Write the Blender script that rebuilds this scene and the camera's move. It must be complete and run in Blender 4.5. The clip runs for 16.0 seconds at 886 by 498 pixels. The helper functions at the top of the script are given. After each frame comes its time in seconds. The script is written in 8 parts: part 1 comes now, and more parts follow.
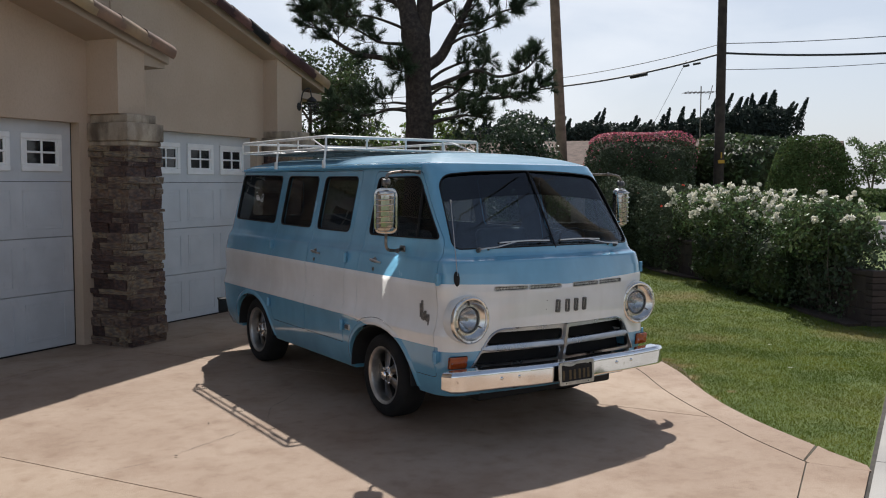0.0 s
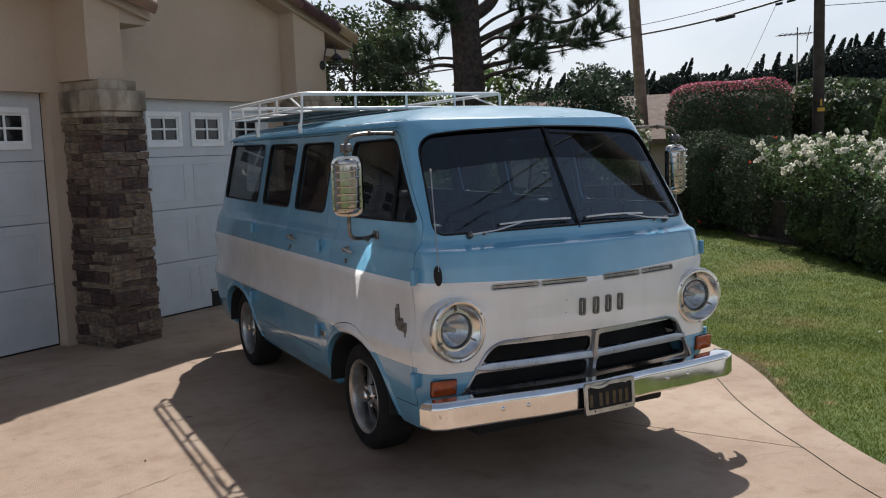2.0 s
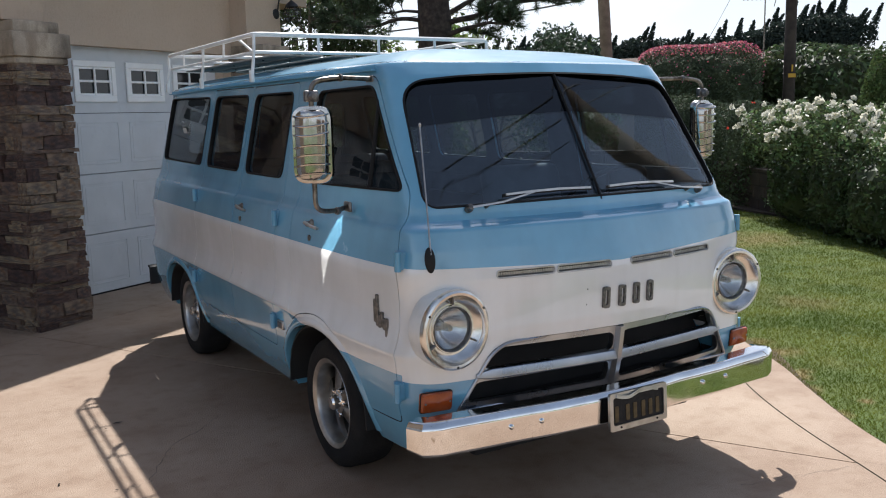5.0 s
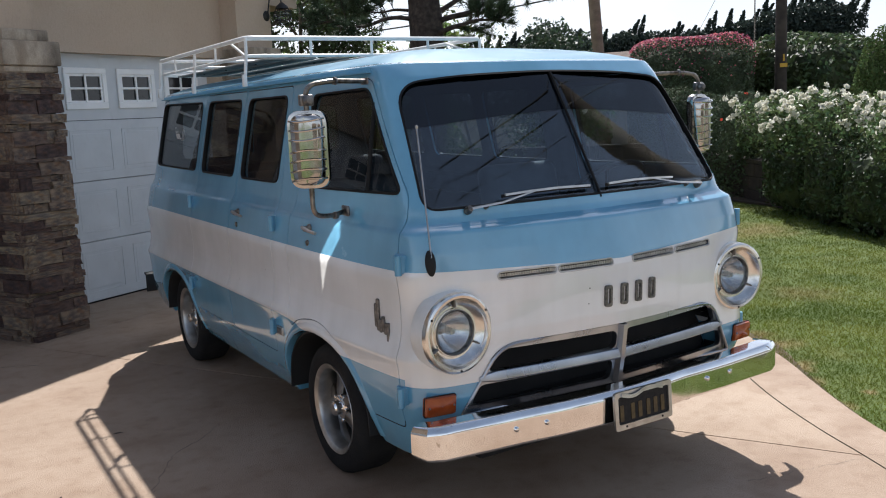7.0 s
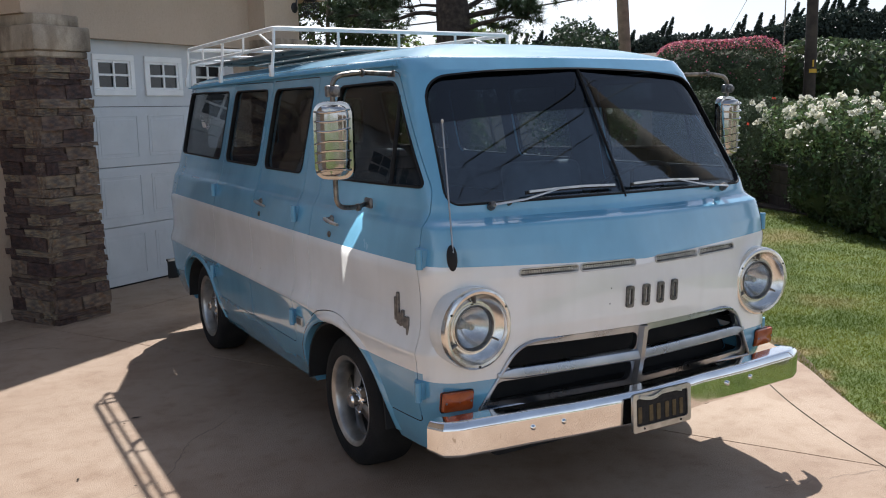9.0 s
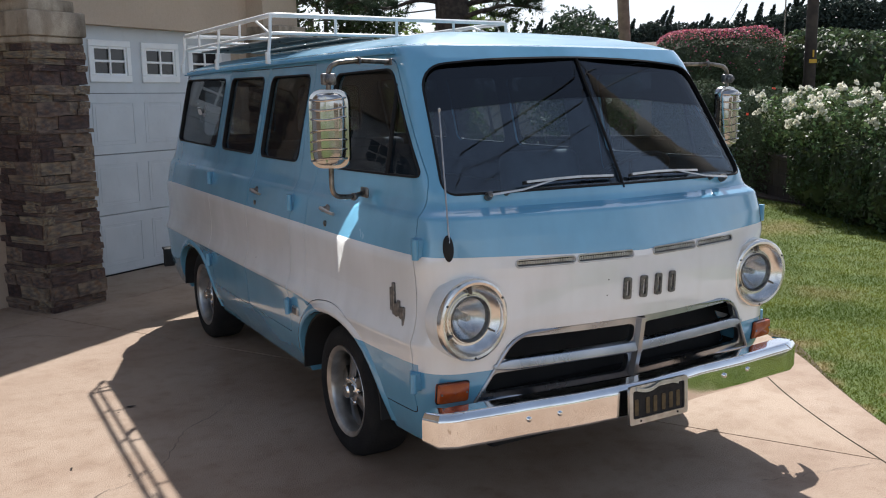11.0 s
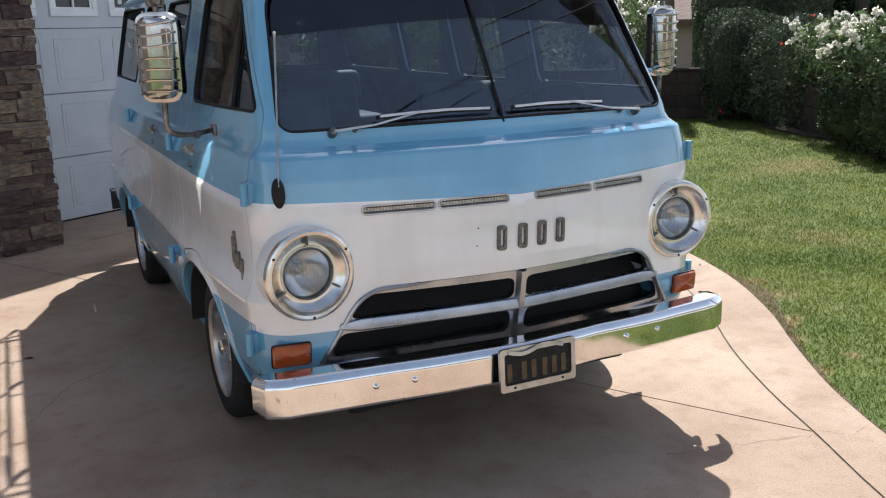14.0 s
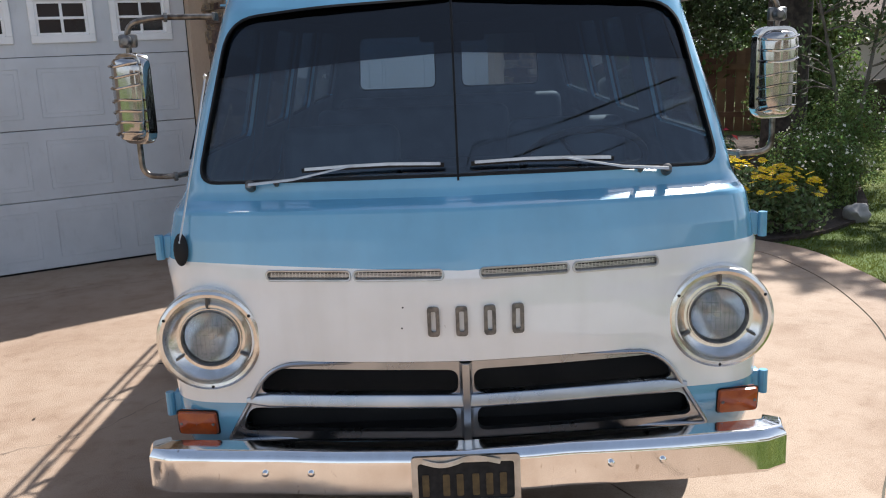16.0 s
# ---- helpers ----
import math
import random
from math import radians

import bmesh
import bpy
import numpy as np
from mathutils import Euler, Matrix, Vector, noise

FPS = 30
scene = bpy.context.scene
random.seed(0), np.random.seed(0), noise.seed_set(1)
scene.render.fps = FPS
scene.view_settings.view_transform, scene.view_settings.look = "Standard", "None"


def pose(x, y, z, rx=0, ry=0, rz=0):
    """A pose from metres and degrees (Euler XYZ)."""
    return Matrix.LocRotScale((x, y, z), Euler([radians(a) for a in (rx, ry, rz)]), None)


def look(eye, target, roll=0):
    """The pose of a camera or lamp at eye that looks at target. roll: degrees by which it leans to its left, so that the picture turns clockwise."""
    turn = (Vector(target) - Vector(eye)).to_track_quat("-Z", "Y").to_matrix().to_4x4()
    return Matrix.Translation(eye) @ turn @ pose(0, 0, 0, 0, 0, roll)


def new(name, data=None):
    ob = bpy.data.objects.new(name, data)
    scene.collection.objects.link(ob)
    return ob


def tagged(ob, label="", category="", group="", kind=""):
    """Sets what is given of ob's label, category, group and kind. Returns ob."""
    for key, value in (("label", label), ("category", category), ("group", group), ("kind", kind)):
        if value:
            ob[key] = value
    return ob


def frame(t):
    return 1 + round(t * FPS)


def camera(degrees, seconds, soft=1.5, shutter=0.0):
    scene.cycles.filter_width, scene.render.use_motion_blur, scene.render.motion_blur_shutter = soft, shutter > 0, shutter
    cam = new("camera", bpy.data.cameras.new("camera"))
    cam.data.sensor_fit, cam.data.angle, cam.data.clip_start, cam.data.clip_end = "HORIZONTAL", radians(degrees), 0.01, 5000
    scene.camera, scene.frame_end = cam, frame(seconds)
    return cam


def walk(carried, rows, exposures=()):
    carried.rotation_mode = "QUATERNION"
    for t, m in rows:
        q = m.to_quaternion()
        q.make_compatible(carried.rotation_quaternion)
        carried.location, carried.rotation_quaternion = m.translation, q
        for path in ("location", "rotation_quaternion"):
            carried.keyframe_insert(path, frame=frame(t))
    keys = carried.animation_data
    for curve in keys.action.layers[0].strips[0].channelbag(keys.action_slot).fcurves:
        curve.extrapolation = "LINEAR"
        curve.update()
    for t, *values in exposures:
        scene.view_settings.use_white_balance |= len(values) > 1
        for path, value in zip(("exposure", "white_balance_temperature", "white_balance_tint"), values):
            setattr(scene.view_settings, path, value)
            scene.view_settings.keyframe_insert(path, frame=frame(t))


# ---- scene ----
cam = camera(53.2, 16.0, soft=1.1)
EXPO = [(0.0, 0.07, 6420, 10), (1.0, 0.07, 6420, 10), (1.5, 0.09, 6420, 10), (2.0, 0.11, 6420, 10), (2.5, 0.37, 6280, 10), (3.5, 0.49, 6280, 10), (7.0, 0.53, 6280, 10), (12.5, 0.55, 6280, 10), (13.0, 0.69, 6280, 10), (13.5, 0.57, 6280, 10), (14.0, 0.79, 6280, 10), (14.5, 0.87, 6280, 10), (16.0, 0.75, 6280, 10)]
PATH = [
    (0, (-0.025, -0.107, 1.61), (1.081, 1.553, 1.463), 0.3),
    (0.5, (0.319, 0.105, 1.615), (1.354, 1.805, 1.418), -1.1),
    (1, (0.641, 0.326, 1.61), (1.68, 2.023, 1.411), -0.8),
    (1.5, (0.922, 0.598, 1.603), (1.96, 2.298, 1.426), -0.8),
    (2, (1.218, 0.807, 1.601), (2.141, 2.567, 1.376), -1.9),
    (2.5, (1.323, 1.061, 1.557), (2.249, 2.814, 1.292), -0.9),
    (3, (1.383, 1.292, 1.549), (2.399, 2.992, 1.271), -2.0),
    (3.5, (1.583, 1.446, 1.549), (2.613, 3.14, 1.286), -3.3),
    (4, (1.635, 1.583, 1.556), (2.703, 3.25, 1.271), -2.6),
    (4.5, (1.534, 1.658, 1.546), (2.559, 3.348, 1.238), -1.8),
    (4.7, (1.497, 1.642, 1.544), (2.507, 3.341, 1.241), -1.2),
    (6.8, (1.489, 1.677, 1.56), (2.5, 3.374, 1.245), -2.5),
    (7, (1.496, 1.68, 1.56), (2.514, 3.374, 1.25), -2.6),
    (7.5, (1.486, 1.681, 1.558), (2.494, 3.382, 1.255), -2.2),
    (8, (1.482, 1.683, 1.555), (2.466, 3.397, 1.251), -1.4),
    (10.5, (1.513, 1.708, 1.549), (2.495, 3.418, 1.217), -0.7),
    (11, (1.513, 1.712, 1.553), (2.493, 3.422, 1.212), -0.7),
    (11.5, (1.51, 1.717, 1.549), (2.491, 3.426, 1.204), -0.8),
    (12, (1.486, 1.761, 1.538), (2.542, 3.414, 1.148), -0.2),
    (12.5, (1.49, 1.767, 1.522), (2.581, 3.395, 1.127), -0.4),
    (13, (1.7, 1.69, 1.526), (2.711, 3.379, 1.169), -1.2),
    (13.5, (1.996, 1.64, 1.508), (2.9, 3.385, 1.135), -1.5),
    (14, (2.33, 1.72, 1.491), (3.174, 3.47, 1.017), -1.5),
    (14.5, (2.716, 1.692, 1.49), (3.363, 3.528, 1.031), -1.6),
    (15, (3.106, 1.732, 1.515), (3.542, 3.633, 1.071), -1.0),
    (15.5, (3.441, 1.922, 1.534), (3.705, 3.843, 1.046), -0.6),
    (16, (3.809, 1.889, 1.558), (3.789, 3.839, 1.114), -2.4),
]
walk(cam, [(t, look(eye, target, roll)) for t, eye, target, roll in PATH], exposures=EXPO)

# ---- world, sun ----
SUN_TO = Vector((0.493, 0.72, 1.0)).normalized()
elev, azim = math.asin(SUN_TO.z), math.atan2(SUN_TO.x, SUN_TO.y)
world = bpy.data.worlds.new("world")
scene.world = world
world.use_nodes = True
wn = world.node_tree
sky = wn.nodes.new("ShaderNodeTexSky")
sky.sky_type, sky.sun_disc = "NISHITA", False
sky.sun_elevation, sky.sun_rotation = elev, azim
sky.air_density, sky.dust_density, sky.ozone_density = 1.0, 1.5, 1.5
haze = wn.nodes.new("ShaderNodeMix")
haze.data_type = "RGBA"
# white haze, thick towards the horizon and thin overhead
up_axis, thin = wn.nodes.new("ShaderNodeSeparateXYZ"), wn.nodes.new("ShaderNodeMapRange")
wn.links.new(wn.nodes.new("ShaderNodeTexCoord").outputs["Generated"], up_axis.inputs[0])
wn.links.new(up_axis.outputs["Z"], thin.inputs["Value"])
thin.interpolation_type = "SMOOTHSTEP"
for key, v in (("From Min", 0.0), ("From Max", 0.7), ("To Min", 0.62), ("To Max", 0.10)):
    thin.inputs[key].default_value = v
wn.links.new(thin.outputs[0], haze.inputs["Factor"])
wn.links.new(sky.outputs[0], haze.inputs["A"])
haze.inputs["B"].default_value = (9.2, 9.9, 11.2, 1)
# thin bright cloud in drifts
drift, veil, cloudy = wn.nodes.new("ShaderNodeTexNoise"), wn.nodes.new("ShaderNodeMapRange"), wn.nodes.new("ShaderNodeMix")
drift.inputs["Scale"].default_value, drift.inputs["Detail"].default_value, drift.inputs["Distortion"].default_value = 3.4, 6, 0.4
stretch = wn.nodes.new("ShaderNodeMapping")
stretch.inputs["Scale"].default_value = (1, 1, 2.6)
wn.links.new(up_axis.inputs[0].links[0].from_socket, stretch.inputs["Vector"])
wn.links.new(stretch.outputs[0], drift.inputs["Vector"])
for key, v in (("From Min", 0.42), ("From Max", 0.66), ("To Min", 0.0), ("To Max", 0.55)):
    veil.inputs[key].default_value = v
wn.links.new(drift.outputs["Fac"], veil.inputs["Value"])
cloudy.data_type = "RGBA"
# the drifts lie low and thin out overhead
low_sky, drifts = wn.nodes.new("ShaderNodeMapRange"), wn.nodes.new("ShaderNodeMath")
for key, v in (("From Min", 0.22), ("From Max", 0.50), ("To Min", 1.0), ("To Max", 0.0)):
    low_sky.inputs[key].default_value = v
wn.links.new(up_axis.outputs["Z"], low_sky.inputs["Value"])
drifts.operation = "MULTIPLY"
wn.links.new(veil.outputs[0], drifts.inputs[0])
wn.links.new(low_sky.outputs[0], drifts.inputs[1])
wn.links.new(drifts.outputs[0], cloudy.inputs["Factor"])
wn.links.new(haze.outputs["Result"], cloudy.inputs["A"])
cloudy.inputs["B"].default_value = (11.2, 11.6, 12.2, 1)
wn.links.new(cloudy.outputs["Result"], wn.nodes["Background"].inputs[0])
wn.nodes["Background"].inputs[1].default_value = 0.080
sun_data = bpy.data.lights.new("sun", "SUN")
sun_data.energy, sun_data.angle, sun_data.color = 5.0, radians(0.6), (1.0, 0.96, 0.905)
sun = new("sun", sun_data)
sun.matrix_world = look(SUN_TO * 30, (0, 0, 0))


# ---- materials ----
def mat(name, c1, c2=None, scale=5.0, rough=0.6, metal=0.0, bump=0.0, bscale=60.0, fine=0.0, coat=0.0,
        spec=0.5, detail=4.0, rough2=None, islands=False, objects=False, jitter=0.12):
    """A principled material with colour varied at two scales, bumped by fine noise."""
    m = bpy.data.materials.new(name)
    m.use_nodes = True
    nt = m.node_tree
    n, l = nt.nodes, nt.links
    b = n["Principled BSDF"]
    b.inputs["Roughness"].default_value = rough
    b.inputs["Metallic"].default_value = metal
    b.inputs["Coat Weight"].default_value = coat
    b.inputs["Coat Roughness"].default_value = 0.05
    b.inputs["Specular IOR Level"].default_value = spec
    tc = n.new("ShaderNodeTexCoord")
    c2 = c2 or c1
    big = n.new("ShaderNodeTexNoise")
    big.inputs["Scale"].default_value = scale
    big.inputs["Detail"].default_value = detail
    l.new(tc.outputs["Object"], big.inputs["Vector"])
    ramp = n.new("ShaderNodeValToRGB")
    ramp.color_ramp.elements[0].position, ramp.color_ramp.elements[1].position = 0.35, 0.65
    ramp.color_ramp.elements[0].color = (*c1, 1)
    ramp.color_ramp.elements[1].color = (*c2, 1)
    l.new(big.outputs["Fac"], ramp.inputs["Fac"])
    colour = ramp.outputs["Color"]
    small = n.new("ShaderNodeTexNoise")
    small.inputs["Scale"].default_value = bscale
    small.inputs["Detail"].default_value = 3
    l.new(tc.outputs["Object"], small.inputs["Vector"])
    if fine:
        hsv = n.new("ShaderNodeHueSaturation")
        mr = n.new("ShaderNodeMapRange")
        mr.inputs["From Min"].default_value, mr.inputs["From Max"].default_value = 0.3, 0.7
        mr.inputs["To Min"].default_value, mr.inputs["To Max"].default_value = 1 - fine, 1 + fine
        l.new(small.outputs["Fac"], mr.inputs["Value"])
        l.new(mr.outputs[0], hsv.inputs["Value"])
        l.new(colour, hsv.inputs["Color"])
        colour = hsv.outputs["Color"]
    if islands or objects:
        hsv = n.new("ShaderNodeHueSaturation")
        src = n.new("ShaderNodeNewGeometry" if islands else "ShaderNodeObjectInfo")
        out = src.outputs["Random Per Island" if islands else "Random"]
        mr = n.new("ShaderNodeMapRange")
        mr.inputs["To Min"].default_value, mr.inputs["To Max"].default_value = 1 - 3 * jitter, 1 + 3 * jitter
        l.new(out, mr.inputs["Value"])
        l.new(mr.outputs[0], hsv.inputs["Value"])
        mh = n.new("ShaderNodeMapRange")
        mh.inputs["To Min"].default_value, mh.inputs["To Max"].default_value = 0.5 - jitter * 0.18, 0.5 + jitter * 0.18
        l.new(out, mh.inputs["Value"])
        l.new(mh.outputs[0], hsv.inputs["Hue"])
        l.new(colour, hsv.inputs["Color"])
        colour = hsv.outputs["Color"]
    l.new(colour, b.inputs["Base Color"])
    if rough2 is not None:
        mr = n.new("ShaderNodeMapRange")
        mr.inputs["To Min"].default_value, mr.inputs["To Max"].default_value = rough, rough2
        l.new(big.outputs["Fac"], mr.inputs["Value"])
        l.new(mr.outputs[0], b.inputs["Roughness"])
    if bump:
        bp = n.new("ShaderNodeBump")
        bp.inputs["Strength"].default_value = bump
        bp.inputs["Distance"].default_value = 0.01
        l.new(small.outputs["Fac"], bp.inputs["Height"])
        l.new(bp.outputs[0], b.inputs["Normal"])
    return m


def leaf_mat(name, c1, c2, jitter=0.15, rough=0.5, passes=0.35, spec=0.22):
    """Leaves: light passes through them in part."""
    m = mat(name, c1, c2, scale=2.0, rough=rough, islands=True, jitter=jitter, spec=spec)
    nt = m.node_tree
    b = nt.nodes["Principled BSDF"]
    tr = nt.nodes.new("ShaderNodeBsdfTranslucent")
    mix = nt.nodes.new("ShaderNodeMixShader")
    mix.inputs[0].default_value = passes
    src = b.inputs["Base Color"].links[0].from_socket
    nt.links.new(src, tr.inputs[0])
    nt.links.new(b.outputs[0], mix.inputs[1])
    nt.links.new(tr.outputs[0], mix.inputs[2])
    nt.links.new(mix.outputs[0], nt.nodes["Material Output"].inputs[0])
    return m


def glass_mat(name, tint, ior=1.5, rough=0.0, film=0.0):
    """A thin tinted pane: a clear part, and gloss by the angle."""
    m = bpy.data.materials.new(name)
    m.use_nodes = True
    nt = m.node_tree
    nt.nodes.remove(nt.nodes["Principled BSDF"])
    tr = nt.nodes.new("ShaderNodeBsdfTransparent")
    tr.inputs[0].default_value = (*tint, 1)
    gl = nt.nodes.new("ShaderNodeBsdfGlossy")
    gl.inputs["Roughness"].default_value = rough
    # gloss by the angle, the same from either side of the pane
    lw = nt.nodes.new("ShaderNodeLayerWeight")
    lw.inputs[0].default_value = 0.5
    pw = nt.nodes.new("ShaderNodeMath")
    pw.operation = "POWER"
    pw.inputs[1].default_value = 5.0
    nt.links.new(lw.outputs["Facing"], pw.inputs[0])
    fr = nt.nodes.new("ShaderNodeMapRange")
    fr.inputs["To Min"].default_value = ((ior - 1) / (ior + 1)) ** 2
    nt.links.new(pw.outputs[0], fr.inputs["Value"])
    mix = nt.nodes.new("ShaderNodeMixShader")
    nt.links.new(fr.outputs[0], mix.inputs[0])
    nt.links.new(tr.outputs[0], mix.inputs[1])
    nt.links.new(gl.outputs[0], mix.inputs[2])
    out = mix.outputs[0]
    if film:
        # a thin film of dust
        df = nt.nodes.new("ShaderNodeBsdfDiffuse")
        df.inputs[0].default_value = (0.46, 0.55, 0.64, 1)
        nz = nt.nodes.new("ShaderNodeTexNoise")
        nz.inputs["Scale"].default_value, nz.inputs["Detail"].default_value = 4.0, 6
        mr = nt.nodes.new("ShaderNodeMapRange")
        mr.inputs["From Min"].default_value, mr.inputs["From Max"].default_value = 0.3, 0.7
        mr.inputs["To Min"].default_value, mr.inputs["To Max"].default_value = film * 0.7, film * 1.3
        dust = nt.nodes.new("ShaderNodeMixShader")
        nt.links.new(nz.outputs["Fac"], mr.inputs["Value"])
        nt.links.new(mr.outputs[0], dust.inputs[0])
        nt.links.new(out, dust.inputs[1])
        nt.links.new(df.outputs[0], dust.inputs[2])
        out = dust.outputs[0]
    nt.links.new(out, nt.nodes["Material Output"].inputs[0])
    return m


BLUE, WHITE = (0.135, 0.36, 0.53), (0.74, 0.74, 0.72)


def paint_mat():
    """Two-tone coach paint: a white band between the belt line and the lower crease, faded and dusty in places."""
    m = mat("van_paint", WHITE, WHITE, rough=0.28, bump=0.02, bscale=9.0, coat=0.35)
    nt = m.node_tree
    n, l = nt.nodes, nt.links
    b = n["Principled BSDF"]
    tc = [x for x in n if x.type == "TEX_COORD"][0]
    sep = n.new("ShaderNodeSeparateXYZ")
    l.new(tc.outputs["Object"], sep.inputs[0])

    def calc(op, a, c):
        k = n.new("ShaderNodeMath")
        k.operation = op
        for i, v in enumerate((a, c)):
            if isinstance(v, (int, float)):
                k.inputs[i].default_value = v
            else:
                l.new(v, k.inputs[i])
        return k.outputs[0]

    X, Y, Z = sep.outputs
    ax = calc("ABSOLUTE", X, 0)
    # the belt line dips a little towards the middle of the nose
    front = calc("LESS_THAN", Y, 0.125)
    dip = calc("MULTIPLY", calc("MULTIPLY", calc("MAXIMUM", calc("SUBTRACT", 0.80, ax), 0), 0.035), front)
    top = calc("SUBTRACT", 0.993, dip)
    # the lower edge: on the nose it sits lower, at the lamps
    dropped = n.new("ShaderNodeMapRange")
    dropped.interpolation_type = "SMOOTHSTEP"
    for key, v in (("From Min", 0.45), ("From Max", 1.30), ("To Min", 0.597), ("To Max", 0.664)):
        dropped.inputs[key].default_value = v
    l.new(Y, dropped.inputs["Value"])
    low = calc("SUBTRACT", dropped.outputs[0], calc("MULTIPLY", front, 0.024))
    up = calc("LESS_THAN", Z, top)
    over = calc("GREATER_THAN", Z, low)
    white = calc("MULTIPLY", up, over)
    nz = n.new("ShaderNodeTexNoise")
    nz.inputs["Scale"].default_value, nz.inputs["Detail"].default_value = 3.0, 5
    l.new(tc.outputs["Object"], nz.inputs["Vector"])
    r1 = n.new("ShaderNodeValToRGB")
    r1.color_ramp.elements[0].color, r1.color_ramp.elements[1].color = (*[c * 0.88 for c in BLUE], 1), (*[c * 1.12 for c in BLUE], 1)
    r2 = n.new("ShaderNodeValToRGB")
    r2.color_ramp.elements[0].color, r2.color_ramp.elements[1].color = (0.74, 0.735, 0.71, 1), (0.86, 0.86, 0.845, 1)
    for r in (r1, r2):
        r.color_ramp.elements[0].position, r.color_ramp.elements[1].position = 0.3, 0.7
        l.new(nz.outputs["Fac"], r.inputs["Fac"])
    mix = n.new("ShaderNodeMix")
    mix.data_type = "RGBA"
    l.new(white, mix.inputs["Factor"])
    l.new(r1.outputs[0], mix.inputs["A"])
    l.new(r2.outputs[0], mix.inputs["B"])
    l.new(mix.outputs["Result"], b.inputs["Base Color"])
    mr = n.new("ShaderNodeMapRange")
    mr.inputs["To Min"].default_value, mr.inputs["To Max"].default_value = 0.16, 0.32
    l.new(nz.outputs["Fac"], mr.inputs["Value"])
    # the roof's paint has gone chalky in the sun
    roof_chalk_shade = calc("GREATER_THAN", Z, 1.755)
    l.new(calc("ADD", mr.outputs[0], calc("MULTIPLY", roof_chalk_shade, 0.35)), b.inputs["Roughness"])
    l.new(calc("SUBTRACT", 1.0, calc("MULTIPLY", roof_chalk_shade, 0.7)), b.inputs["Coat Weight"])
    b.inputs["Coat IOR"].default_value = 1.65
    l.new(calc("SUBTRACT", 0.5, calc("MULTIPLY", roof_chalk_shade, 0.38)), b.inputs["Specular IOR Level"])
    # rust spots and chips
    sp = n.new("ShaderNodeTexNoise")
    sp.inputs["Scale"].default_value, sp.inputs["Detail"].default_value = 26.0, 4
    l.new(tc.outputs["Object"], sp.inputs["Vector"])
    chip = n.new("ShaderNodeMapRange")
    chip.inputs["From Min"].default_value, chip.inputs["From Max"].default_value = 0.765, 0.785
    l.new(sp.outputs["Fac"], chip.inputs["Value"])
    rust = n.new("ShaderNodeMix")
    rust.data_type = "RGBA"
    l.new(chip.outputs[0], rust.inputs["Factor"])
    l.new(mix.outputs["Result"], rust.inputs["A"])
    rust.inputs["B"].default_value = (0.16, 0.09, 0.05, 1)
    # faint grime running down
    gm = n.new("ShaderNodeMapping")
    gm.inputs["Scale"].default_value = (9, 9, 1.1)
    l.new(tc.outputs["Object"], gm.inputs["Vector"])
    gn = n.new("ShaderNodeTexNoise")
    gn.inputs["Scale"].default_value, gn.inputs["Detail"].default_value = 1.6, 7
    l.new(gm.outputs[0], gn.inputs["Vector"])
    gr_ = n.new("ShaderNodeMapRange")
    gr_.inputs["From Min"].default_value, gr_.inputs["From Max"].default_value = 0.45, 0.8
    gr_.inputs["To Max"].default_value = 0.14
    l.new(gn.outputs["Fac"], gr_.inputs["Value"])
    dirt = n.new("ShaderNodeMix")
    dirt.data_type, dirt.blend_type = "RGBA", "MULTIPLY"
    l.new(gr_.outputs[0], dirt.inputs["Factor"])
    l.new(rust.outputs["Result"], dirt.inputs["A"])
    dirt.inputs["B"].default_value = (0.62, 0.58, 0.52, 1)
    # the top darkened in the colour, to hold down its brightness in the sun
    top_shade = n.new("ShaderNodeMix")
    top_shade.data_type = "RGBA"
    l.new(calc("MULTIPLY", roof_chalk_shade, 0.6), top_shade.inputs["Factor"])
    l.new(dirt.outputs["Result"], top_shade.inputs["A"])
    top_shade.inputs["B"].default_value = (0.085, 0.18, 0.25, 1)
    l.new(top_shade.outputs["Result"], b.inputs["Base Color"])
    return m


M_PAINT = paint_mat()
M_BLUE = mat("blue_enamel", [c * 0.9 for c in BLUE], BLUE, scale=20, rough=0.35, coat=0.3)
M_WHITE_PAINT = mat("white_enamel", (0.66, 0.66, 0.63), (0.8, 0.8, 0.78), scale=9, rough=0.3, coat=0.3)
M_RACK = mat("white_tube_paint", (0.72, 0.72, 0.7), (0.84, 0.84, 0.82), scale=12, rough=0.4)
M_SLAT = mat("weathered_slat", (0.15, 0.145, 0.135), (0.25, 0.24, 0.225), scale=9, rough=0.85, bump=0.3, bscale=60)
M_CHROME = mat("chrome", (0.86, 0.85, 0.83), (0.92, 0.92, 0.91), scale=14, rough=0.04, metal=1, rough2=0.12, bump=0.03, bscale=5)
M_WORN = mat("worn_chrome", (0.075, 0.058, 0.045), (0.30, 0.27, 0.235), scale=30, rough=0.25, metal=1, rough2=0.5)
M_ALU = mat("brushed_aluminium", (0.45, 0.44, 0.42), (0.62, 0.61, 0.59), scale=18, rough=0.28, metal=1, rough2=0.42)
M_MAG = mat("dull_cast_alloy", (0.15, 0.147, 0.14), (0.28, 0.27, 0.26), scale=14, rough=0.3, metal=1, rough2=0.45)
M_DARKMETAL = mat("dark_pot_metal", (0.10, 0.10, 0.10), (0.22, 0.21, 0.2), scale=60, rough=0.4, metal=0.8)
M_RUBBER = mat("black_rubber", (0.010, 0.010, 0.011), (0.018, 0.018, 0.018), scale=12, rough=0.6, spec=0.2)
